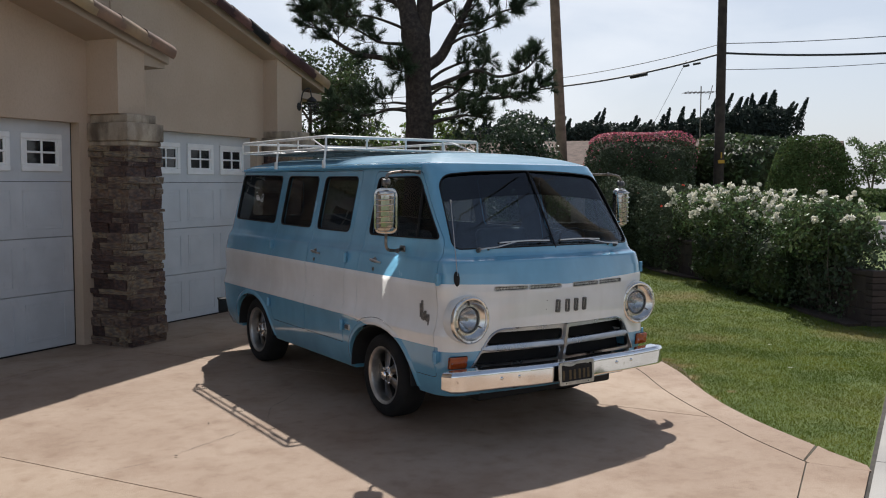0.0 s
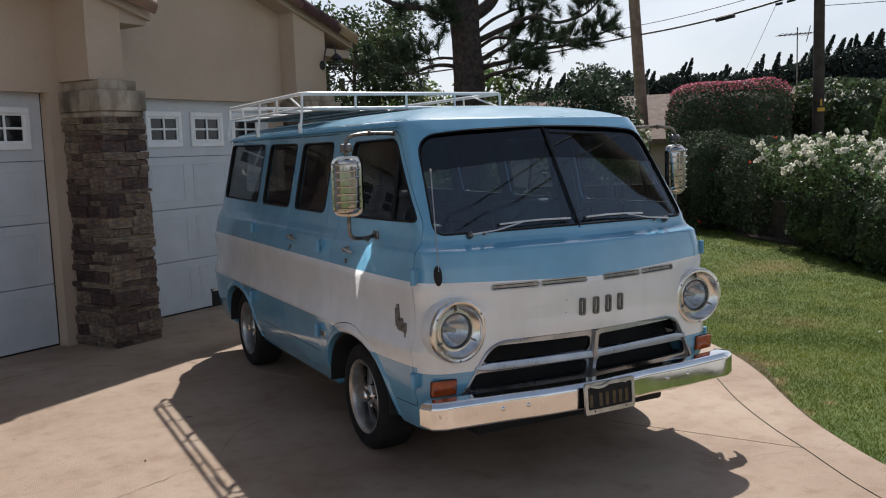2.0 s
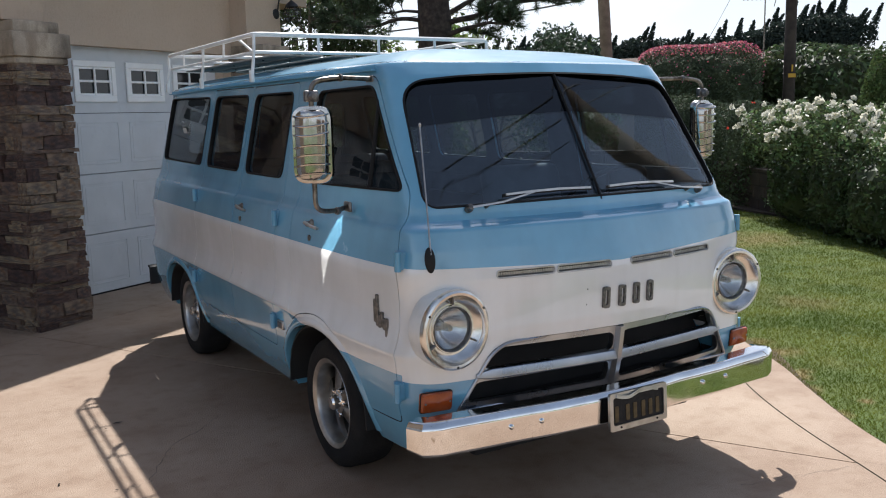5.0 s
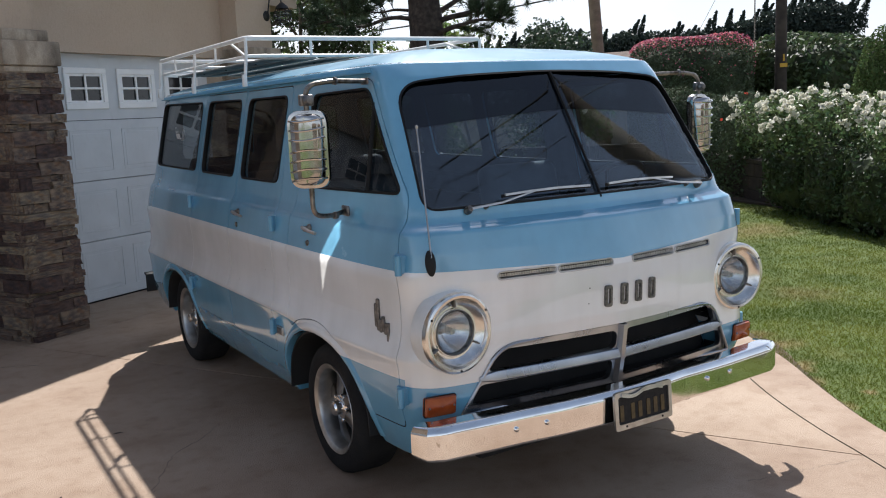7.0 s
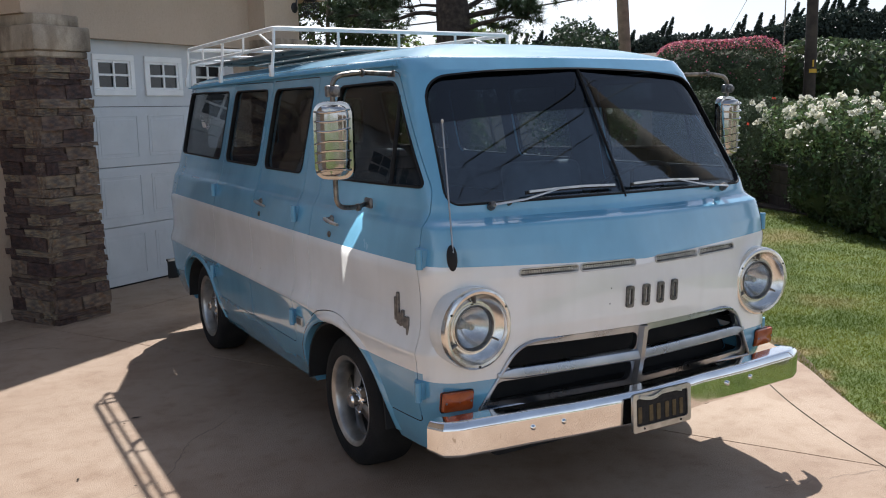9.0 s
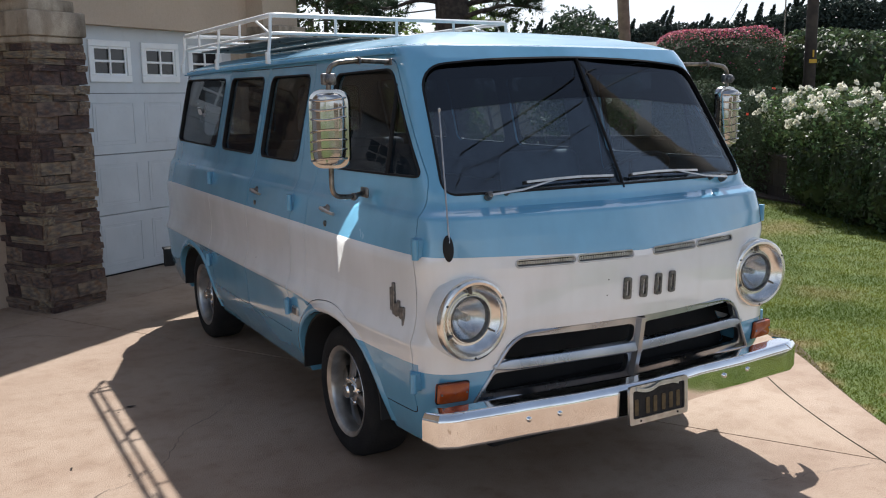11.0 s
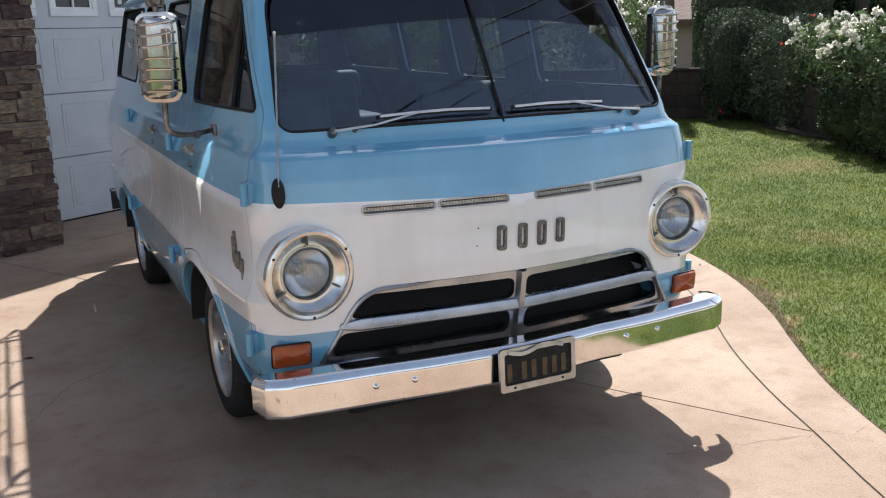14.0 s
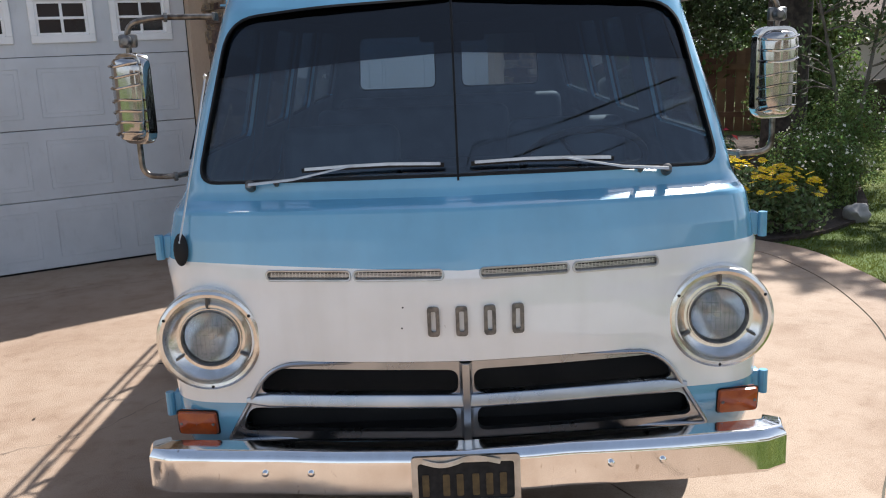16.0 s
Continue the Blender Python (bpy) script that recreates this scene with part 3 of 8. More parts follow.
def grow(outline, d):
    """The outline moved outwards by d."""
    c = Vector((sum(p[0] for p in outline) / len(outline), sum(p[1] for p in outline) / len(outline)))
    area = sum(a[0] * b[1] - b[0] * a[1] for a, b in zip(outline, outline[1:] + outline[:1]))
    sgn = 1 if area > 0 else -1
    out = []
    n = len(outline)
    for i in range(n):
        t = (Vector(outline[(i + 1) % n]) - Vector(outline[i - 1])).normalized()
        out.append((outline[i][0] + t.y * d * sgn, outline[i][1] - t.x * d * sgn))
    return out


def solid(bm):
    me = bpy.data.meshes.new("tool")
    bm.normal_update()
    bm.to_mesh(me)
    bm.free()
    return me


def carve(me, tool, op="DIFFERENCE"):
    """A new mesh: me cut by, or kept within, the closed mesh tool."""
    a, b = bpy.data.objects.new("work", me), bpy.data.objects.new("cutter", tool)
    scene.collection.objects.link(a)
    scene.collection.objects.link(b)
    md = a.modifiers.new("cut", "BOOLEAN")
    md.operation, md.object, md.solver = op, b, "EXACT"
    dg = bpy.context.evaluated_depsgraph_get()
    out = bpy.data.meshes.new_from_object(a.evaluated_get(dg))
    bpy.data.objects.remove(a)
    bpy.data.objects.remove(b)
    return out


def mesh_part(name, me, material, parent, label="", angle=28):
    me.name = name
    me.materials.clear()
    me.materials.append(material)
    smooth(me, angle)
    ob = new(name, me)
    ob.parent = parent
    return tagged(ob, label) if label else ob


rng = np.random.default_rng(7)

# ---- the van ----
VX, VY = 3.8345, 4.30
van = empty("van", VX, VY, 0, label="light blue and white two-tone vintage passenger van parked on the driveway", category="van")

# half width of the flank by height
FLANK = [(0.27, 0.848), (0.31, 0.868), (0.36, 0.888), (0.42, 0.905), (0.47, 0.9145), (0.52, 0.919), (0.58, 0.922), (0.635, 0.9265), (0.655, 0.931), (0.668, 0.9335), (0.68, 0.9315),
         (0.70, 0.924), (0.725, 0.9155), (0.76, 0.9085), (0.80, 0.9055), (0.86, 0.9065), (0.91, 0.9095), (0.955, 0.9125), (0.975, 0.9125), (0.985, 0.909), (0.995, 0.9045), (1.06, 0.894), (1.118, 0.881), (1.128, 0.876),
         (1.14, 0.866), (1.18, 0.846), (1.23, 0.836), (1.30, 0.822), (1.45, 0.790), (1.62, 0.753), (1.70, 0.736), (1.735, 0.728)]
# forward face of the nose by height
NOSE = [(0.27, 0.06), (0.36, 0.0), (0.45, -0.035), (0.56, -0.058), (0.66, -0.074), (0.76, -0.086), (0.86, -0.090), (0.94, -0.086), (0.985, -0.076),
        (1.05, -0.055), (1.10, -0.038), (1.120, -0.031), (1.129, -0.025), (1.136, -0.012), (1.144, 0.006), (1.153, 0.023), (1.168, 0.032), (1.20, 0.042), (1.215, 0.048), (1.30, 0.099), (1.45, 0.191), (1.60, 0.283), (1.69, 0.338), (1.735, 0.378)]
TAIL = 3.87


def at(table, z):
    return float(np.interp(z, [p[0] for p in table], [p[1] for p in table]))


def nose_b(a, z):
    a = abs(a)
    k = float(np.interp(z, [0.52, 0.70, 0.90, 1.05, 1.20], [0.05, 0.11, 0.152, 0.105, 0.095]))
    return at(NOSE, z) + 0.05 * a + k * a * a


def ring(z, inset=0.0, lift=0.0):
    """The plan outline of the body at a height, from the middle of the nose round one side and back."""
    w0 = at(FLANK, z) - inset
    k = float(np.interp(z, [0.52, 0.70, 0.90, 1.05, 1.20], [0.05, 0.11, 0.152, 0.105, 0.095]))
    fc = at(NOSE, z) + inset
    tail = TAIL - 0.10 * max(0, z - 1.0) - inset

    def flank(b):
        return w0 - 0.055 * math.exp(-max(0.0, b - 0.05) / 0.30)

    def fr(a):
        return fc + 0.05 * a + k * a * a

    a_c = flank(0.1)
    b_c = fr(a_c)
    a_c = flank(b_c)
    b_c = fr(a_c)
    rc = float(np.interp(z, [0.6, 1.0, 1.2, 1.74], [0.13, 0.10, 0.085, 0.11]))
    half = [(a, fr(a)) for a in np.linspace(0, a_c - rc, 16)]
    p0, p1, pc = Vector((a_c - rc, fr(a_c - rc))), Vector((flank(b_c + rc), b_c + rc)), Vector((a_c, b_c))
    for t in np.linspace(0, 1, 9)[1:]:
        half.append(tuple(p0 * (1 - t) ** 2 + pc * 2 * t * (1 - t) + p1 * t * t))
    rr = 0.13
    for b in b_c + rc + (tail - rr - b_c - rc) * np.linspace(0, 1, 34)[1:] ** 1.25:
        half.append((flank(b), b))
    for t in np.linspace(0, 1, 7)[1:]:
        q0, q1, qc = Vector((w0, tail - rr)), Vector((w0 - rr, tail)), Vector((w0, tail))
        half.append(tuple(q0 * (1 - t) ** 2 + qc * 2 * t * (1 - t) + q1 * t * t))
    for a in np.linspace(w0 - rr, 0, 6)[1:]:
        half.append((a, tail + 0.0))
    left = [(a, b, z + lift) for a, b in half]
    right = [(-a, b, z + lift) for a, b in half[1:-1]][::-1]
    return left + right


ROOF_H = 0.108


def hull(bm, inset, z0):
    """A closed body form, inset from the outer skin."""
    zs = sorted(set([z for z, _ in FLANK if z > z0] + [z for z, _ in NOSE if z > z0] + [z0] + list(np.linspace(max(z0, 0.7), 1.735, 22))))
    rings = [ring(z, inset) for z in zs]
    top = rings[-1]
    half_w = max(p[0] for p in top)
    b0, b1 = min(p[1] for p in top), max(p[1] for p in top)
    mid = (b0 + b1) / 2
    for d in (0.008, 0.02, 0.045, 0.08, 0.13, 0.20, 0.29, 0.40, 0.53):
        sx = 1 - d / half_w
        sy = 1 - (d * 1.1) / ((b1 - b0) / 2)
        rise = ROOF_H * (1 - (1 - d / half_w) ** 2.6) ** 0.80
        rings.append([(p[0] * sx, mid + (p[1] - mid) * sy, 1.735 - inset * 0.8 + rise + (0.0 if d > 0.01 else 0.004)) for p in top])
    vs = [[bm.verts.new(p) for p in r] for r in rings]
    n = len(vs[0])
    for a, b in zip(vs, vs[1:]):
        for i in range(n):
            j = (i + 1) % n
            bm.faces.new((a[i], a[j], b[j], b[i]))
    bm.faces.new(vs[0][::-1])
    cap = vs[-1]
    h = n // 2
    for i in range(1, h):
        q = [cap[i], cap[i + 1], cap[(n - i - 1) % n], cap[(n - i) % n]]
        q = list(dict.fromkeys(q))
        if len(q) > 2:
            bm.faces.new(q)
    q = list(dict.fromkeys([cap[0], cap[1], cap[n - 1]]))
    bm.faces.new(q)
    bmesh.ops.recalc_face_normals(bm, faces=bm.faces[:])
    return bm


def hollow(inset_out, inset_in, z_out, z_in):
    bm = hull(bmesh.new(), inset_out, z_out)
    me_o = solid(bm)
    me_i = solid(hull(bmesh.new(), inset_in, z_in))
    return carve(me_o, me_i)


def prism_me(outline, axis, lo, hi):
    return solid(prism(bmesh.new(), outline, axis, lo, hi))


# outlines: the flank's in (back, up), the nose's in (across, up)
FLANK_WINDOWS = [
    ("door_window", rounded([(0.225, 1.262), (1.085, 1.252), (1.085, 1.652), (0.56, 1.66)], [0.04, 0.05, 0.05, 0.05])),
    ("side_window", rounded([(1.385, 1.255), (1.925, 1.255), (1.925, 1.66), (1.385, 1.66)], 0.05)),
    ("side_window", rounded([(2.045, 1.258), (2.635, 1.262), (2.635, 1.668), (2.045, 1.663)], 0.05)),
    ("side_window", rounded([(2.765, 1.265), (3.68, 1.275), (3.68, 1.68), (2.765, 1.67)], 0.05)),
]
SCREEN = rounded([(-0.757, 1.200), (0, 1.208), (0.757, 1.200), (0.693, 1.668), (0.40, 1.695), (0, 1.706), (-0.40, 1.695), (-0.693, 1.668)], [0.06, 0.2, 0.06, 0.10, 0.1, 0.18, 0.1, 0.10], 7)
REAR_WINDOWS = [rounded([(s * 0.09, 1.29), (s * 0.62, 1.29), (s * 0.60, 1.64), (s * 0.09, 1.64)], 0.05) for s in (-1, 1)]
FLANK_DOORS = [
    ("front_door", rounded([(0.155, 0.40), (0.43, 0.40), (0.51, 0.57), (0.65, 0.675), (0.824, 0.702), (0.995, 0.675), (1.095, 0.625), (1.135, 0.70), (1.135, 1.695), (0.545, 1.70), (0.185, 1.245), (0.145, 0.95)],
                           [0.03, 0.04, 0.08, 0.10, 0.10, 0.08, 0.02, 0.04, 0.05, 0.05, 0.05, 0.1])),
    ("side_door", rounded([(1.325, 0.45), (1.972, 0.45), (1.972, 1.705), (1.325, 1.705)], 0.035)),
    ("side_door", rounded([(1.978, 0.45), (2.62, 0.45), (2.685, 0.62), (2.685, 1.71), (1.978, 1.705)], 0.035)),
]
WHEELS = [0.824, 3.095]


def arch(b, r):
    pts = [(b - r * 1.02, 0.15), (b - r, 0.30)]
    for i in range(17):
        t = math.pi * i / 16
        pts.append((b - r * math.cos(t), 0.30 + (r - 0.075) * math.sin(t) ** 0.85))
    return pts + [(b + r, 0.30), (b + r * 1.02, 0.15)]


shell = hollow(0.0, 0.035, 0.27, 0.60)
glaze = hollow(0.010, 0.016, 0.9, 0.92)
gasket = hollow(-0.004, 0.02, 0.9, 0.92)
gasket_w = hollow(-0.001, 0.032, 0.9, 0.92)
for b in WHEELS:
    for lo, hi in ((-1.3, -0.60), (0.60, 1.3)):
        shell = carve(shell, prism_me(arch(b, 0.425 if b < 1 else 0.40), "x", lo, hi))
# the mouth of the grille
GRILLE = rounded([(-0.715, 0.445), (0.715, 0.445), (0.558, 0.705), (-0.558, 0.705)], [0.03, 0.03, 0.09, 0.09], 6)
shell = carve(shell, prism_me(GRILLE, "y", -0.3, 0.16))
# lamp buckets
for s in (-1, 1):
    shell = carve(shell, solid(lathe(bmesh.new(), [(0, -0.3), (0.122, -0.3), (0.122, 0.22), (0, 0.22)], 40, Matrix.Translation((s * 0.7265, 0, 0.778 + 0.005 * s)) @ Matrix.Rotation(radians(-90), 4, "X"))))
# cowl vents
VENTS = [rounded([(x0, 0.946), (x1, 0.946), (x1, 0.966), (x0, 0.966)], 0.0095, 4) for x0, x1 in ((-0.543, -0.311), (-0.295, -0.055), (0.052, 0.290), (0.309, 0.543))]
for v in VENTS:
    shell = carve(shell, prism_me(v, "y", -0.2, 0.02))


def flattened(me):
    """The windscreen's two panes are nearly flat, and meet at the bar at an angle."""
    for v in me.vertices:
        a = abs(v.co.x)
        if a < 0.76:
            v.co.y += 0.085 * a * (0.76 - a)
    return me


def window(outline, axis, lo, hi, name, glass):
    """Cuts a window out of the skin, and glazes it in a rubber gasket."""
    global shell
    tool = prism_me(outline, axis, lo, hi)
    shell = carve(shell, prism_me(grow(outline, 0.003 if axis == "y" else 0.0025), axis, lo, hi))
    pane = carve(glaze, prism_me(grow(outline, -0.003), axis, lo, hi), "INTERSECT")
    lip = 0.0040 if axis == "y" else 0.0035
    if name == "windscreen":
        pane, lip = flattened(pane), 0.0026
    rim = carve(gasket_w if name == "windscreen" else gasket, prism_me(grow(outline, lip), axis, lo, hi), "INTERSECT")
    rim = carve(rim, prism_me(grow(outline, -0.0042), axis, lo - 0.5, hi + 0.5))
    if name == "windscreen":
        top = prism_me([(-1, 1.475), (-0.69, 1.496), (-0.3, 1.528), (0, 1.543), (0.3, 1.528), (0.69, 1.496), (1, 1.475), (1, 2), (-1, 2)], "y", -1, 2)
        mesh_part("shade_band", carve(pane, top, "INTERSECT"), M_GLASS_B, van, "dark tinted strip across the windscreen")
        pane = carve(pane, top)
    p = mesh_part(name, pane, glass, van)
    mesh_part("window_seal", rim, M_RUBBER, p, "black rubber seal")
    return p


for s in (-1, 1):
    lo, hi = (-1.3, -0.5) if s < 0 else (0.5, 1.3)
    for name, o in FLANK_WINDOWS:
        window(o, "x", lo, hi, name, M_GLASS_S)
window(SCREEN, "y", -0.4, 0.8, "windscreen", M_GLASS_W)
for o in REAR_WINDOWS:
    window(o, "y", 3.4, 4.2, "rear_window", M_GLASS_R)


def lined(ob):
    """Dark vinyl lining on the faces that look into the cabin; black on those in the grille's mouth."""
    me = ob.data
    me.materials.append(M_TRIM)
    me.materials.append(M_BLACK)
    for f in me.polygons:
        c, n = f.center, f.normal
        axis = Vector((0, min(max(c.y, 1.0), 3.0), min(max(c.z, 1.0), 1.3)))
        if c.z > 0.75 and n.dot((c - axis).normalized()) < -0.35:
            f.material_index = 1
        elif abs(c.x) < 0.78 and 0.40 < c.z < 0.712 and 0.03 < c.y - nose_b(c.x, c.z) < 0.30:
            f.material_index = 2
    return ob


# doors lifted out of the skin, with a shut line all round
for s in (-1, 1):
    lo, hi = (-1.3, -0.45) if s < 0 else (0.45, 1.3)
    for name, o in (FLANK_DOORS if s < 0 else FLANK_DOORS[:1]):
        leaf = carve(shell, prism_me(grow(o, -0.004), "x", lo, hi), "INTERSECT")
        shell = carve(shell, prism_me(o, "x", lo, hi))
        lined(mesh_part(name, leaf, M_PAINT, van))
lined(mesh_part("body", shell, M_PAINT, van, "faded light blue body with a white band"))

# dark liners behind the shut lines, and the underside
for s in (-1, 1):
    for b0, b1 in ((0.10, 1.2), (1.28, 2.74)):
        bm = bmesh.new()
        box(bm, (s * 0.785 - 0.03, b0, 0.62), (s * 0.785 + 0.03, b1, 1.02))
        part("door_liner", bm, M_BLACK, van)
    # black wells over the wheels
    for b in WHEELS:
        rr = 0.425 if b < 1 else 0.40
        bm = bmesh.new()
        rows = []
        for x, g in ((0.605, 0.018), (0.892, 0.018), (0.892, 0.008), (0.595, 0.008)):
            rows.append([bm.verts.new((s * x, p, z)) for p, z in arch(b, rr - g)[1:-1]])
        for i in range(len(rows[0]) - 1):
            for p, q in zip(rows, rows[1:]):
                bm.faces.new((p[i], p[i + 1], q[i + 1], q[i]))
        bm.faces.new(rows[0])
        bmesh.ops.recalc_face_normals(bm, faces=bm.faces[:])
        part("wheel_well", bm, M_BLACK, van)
    # rolled flare round each wheel opening
    for b in WHEELS:
        rr = 0.425 if b < 1 else 0.40
        bm = bmesh.new()
        rows = []
        for g, d in ((-0.004, -0.012), (-0.004, 0.006), (0.006, 0.010), (0.020, 0.008), (0.036, -0.001), (0.036, -0.012)):
            rows.append([bm.verts.new((s * (at(FLANK, max(0.30, z)) - 0.055 * math.exp(-max(0.0, p - 0.05) / 0.30) + d), p, z)) for p, z in grow(arch(b, rr), g)[1:-1]])
        for i in range(len(rows[0]) - 1):
            for p, q in zip(rows, rows[1:]):
                bm.faces.new((p[i], p[i + 1], q[i + 1], q[i]))
        bmesh.ops.recalc_face_normals(bm, faces=bm.faces[:])
        part("arch_flare", bm, M_PAINT, van, "", 50)
bm = bmesh.new()
box(bm, (-0.58, 0.1, 0.22), (0.58, 3.7, 0.3), 0.02)
part("chassis", bm, M_BLACK, van)
for b in WHEELS:
    bm = bmesh.new()
    tube(bm, [(-0.7, b, 0.29), (0.7, b, 0.29)], 0.05, 10)
    part("axle", bm, M_BLACK, van)
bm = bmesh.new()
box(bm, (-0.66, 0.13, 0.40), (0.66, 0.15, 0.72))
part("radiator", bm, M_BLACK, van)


def on_nose(a, z, off=0.0):
    return Vector((a, nose_b(a, z) - off, z))


def bar(bm, a0, a1, z0, z1, profile, off=0.0, n=37):
    """A bar bent along the nose; z runs from z0 at its ends to z1 in the middle."""
    pts = []
    for a in np.linspace(a0, a1, n):
        z = z0 + (z1 - z0) * (1 - abs(a) / max(abs(a0), abs(a1)))
        pts.append(on_nose(a, z, off))
    # the ends die away into the face
    return sweep(bm, pts, profile, scales=[min(1.0, 0.35 + (1 - abs(-1 + 2 * i / (n - 1))) * 7) for i in range(n)])


grille = empty("grille", 0, 0, 0, label="dented bright metal grille with four dark slots")
grille.parent = van
bm = bmesh.new()
edge = [on_nose(a, z, 0.006) for a, z in grow(GRILLE, -0.006)]
tube(bm, edge, 0.0065, 8, closed=True)
part("surround", bm, M_GRILLE, grille)
SLOTS = []
for sg in (-1, 1):
    SLOTS.append(rounded([(sg * 0.022, 0.600), (sg * 0.600, 0.602), (sg * 0.569, 0.680), (sg * 0.022, 0.676)], 0.030, 5))
    SLOTS.append(rounded([(sg * 0.030, 0.474), (sg * 0.664, 0.478), (sg * 0.633, 0.556), (sg * 0.030, 0.556)], 0.030, 5))
face = carve(hollow(0.008, 0.034, 0.30, 0.34), prism_me(grow(GRILLE, -0.004), "y", -0.4, 0.5), "INTERSECT")
for o in SLOTS:
    face = carve(face, prism_me(o, "y", -0.5, 0.6))
mesh_part("face", face, M_GRILLE, grille)
bm = bmesh.new()
bar(bm, -0.637, 0.637, 0.584, 0.580, rounded([(-0.03, -0.022), (-0.006, -0.021), (0.000, -0.014), (-0.008, 0.019), (-0.03, 0.022)], 0.004, 3), 0.012)
part("middle_bar", bm, M_GRILLE, grille)
bm = bmesh.new()
sweep(bm, [on_nose(0, z, 0.004) for z in np.linspace(0.455, 0.70, 9)], [(-0.021, -0.02), (0.021, -0.02), (0.010, 0.010), (-0.010, 0.010)], up=Vector((0, -1, 0)))
part("centre_post", bm, M_GRILLE, grille)

for v in VENTS:
    bm = bmesh.new()
    mid = [((p[0]), p[1]) for p in v]
    x0, x1 = min(p[0] for p in v), max(p[0] for p in v)
    tube(bm, [on_nose(a, z, 0.002) for a, z in grow(v, 0.003)], 0.0035, 6, closed=True)
    fr = part("cowl_vent", bm, M_ALU, van)
    bm = bmesh.new()
    k = int((x1 - x0) / 0.010)
    for i in range(k + 1):
        a = x0 + (x1 - x0) * i / k
        tube(bm, [on_nose(a, 0.949, -0.006), on_nose(a, 0.963, -0.006)], 0.0016, 4)
    for z in (0.9525, 0.956, 0.9595):
        tube(bm, [on_nose(a, z, -0.006) for a in np.linspace(x0, x1, 8)], 0.0014, 4)
    part("mesh", bm, M_ALU, fr)
    bm = bmesh.new()
    box(bm, (x0, max(nose_b(x0, .955), nose_b(x1, .955)) + 0.03, 0.94), (x1, max(nose_b(x0, .955), nose_b(x1, .955)) + 0.04, 0.97))
    part("vent_backing", bm, M_BLACK, fr)

# lamps
for s in (-1, 1):
    m = Matrix.Translation((s * 0.7265, -0.001, 0.778 + 0.005 * s)) @ Matrix.Rotation(radians(90), 4, "X") @ Matrix.Rotation(radians(-4 * s), 4, "Y") @ Matrix.Scale(0.99, 4)
    lamp = empty("headlight", 0, 0, 0, label="round sealed-beam headlight in a wide bright bezel" if s < 0 else "round headlight with a hazy lens in a wide bezel")
    lamp.parent = van
    bm = bmesh.new()
    lathe(bm, [(0.148, -0.075), (0.1505, -0.02), (0.149, 0.0), (0.146, 0.004)], 48, m)
    part("pod", bm, M_WHITE_PAINT, lamp)
    bm = bmesh.new()
    lathe(bm, [(0.148, -0.01), (0.150, 0.012), (0.147, 0.022), (0.139, 0.026), (0.130, 0.024), (0.125, 0.014), (0.115, -0.001), (0.098, -0.011), (0.091, -0.011), (0.088, -0.004), (0.085, -0.004), (0.081, -0.014), (0.079, -0.03)], 56, m)
    part("bezel", bm, M_BEZEL, lamp, "satin metal bezel")
    bm = bmesh.new()
    lathe(bm, [(0.0860, -0.006), (0.0850, -0.001), (0.0825, 0.000), (0.0785, -0.004), (0.0770, -0.028)], 48, m)
    part("lens_ring", bm, M_DARKMETAL, lamp, "dark ring round the lens")
    for ang in (90, 210, 330):
        bm = bmesh.new()
        box(bm, (0.093, -0.0035, -0.016), (0.122, 0.0035, 0.004), 0.002, 1, m @ Matrix.Rotation(radians(ang), 4, "Z"))
        part("rib", bm, M_DARKMETAL, lamp)
    for ang in (30, 150, 270):
        bm = bmesh.new()
        lathe(bm, [(0, 0.0285), (0.004, 0.0275), (0.005, 0.025), (0.005, 0.02)], 8, m @ Matrix.Rotation(radians(ang), 4, "Z") @ Matrix.Translation((0.138, 0, 0)))
        part("screw", bm, M_RUBBER, lamp)
    bm = bmesh.new()
    lathe(bm, [(0.080, -0.018), (0.069, -0.035), (0.046, -0.06), (0.02, -0.075), (0, -0.078)], 40, m)
    part("reflector", bm, M_REFLECTOR, lamp)
    bm = bmesh.new()
    lathe(bm, [(0.014, -0.08), (0.014, -0.03), (0.010, -0.02), (0, -0.018)], 16, m)
    part("bulb_shield", bm, M_ALU, lamp)
    bm = bmesh.new()
    lathe(bm, [(0.080, -0.014), (0.074, -0.004), (0.058, 0.006), (0.034, 0.012), (0, 0.0145)], 40, m)
    p = part("lens", bm, M_LENS if s < 0 else M_LENS_H, lamp, "ribbed glass lens")
    p.visible_shadow = False
    bm = bmesh.new()
    for i in range(-5, 6):
        x = i * 0.0125
        h = math.sqrt(0.068 ** 2 - x * x)
        tube(bm, [m @ Vector((x, y, 0.0135 - 1.9 * (x * x + y * y))) for y in np.linspace(-h, h, 7)], 0.0012, 4)
    for y in (-0.042, -0.014, 0.014, 0.042):
        h = math.sqrt(0.068 ** 2 - y * y)
        tube(bm, [m @ Vector((x, y, 0.0135 - 1.9 * (x * x + y * y))) for x in np.linspace(-h, h, 7)], 0.0012, 4)
    p = part("lens_rib", bm, M_GLASS, lamp)
    p["kind"] = "stuff"
    p.visible_shadow = False
    # turn signal below
    sig = empty("turn_signal", 0, 0, 0, label="amber turn signal beside the bumper")
    sig.parent = van
    bm = bmesh.new()
    o = rounded([(-0.06, -0.037), (0.06, -0.037), (0.06, 0.037), (-0.06, 0.037)], 0.010, 3)
    a0, z0 = 0.793, 0.5135 + 0.0045 * s
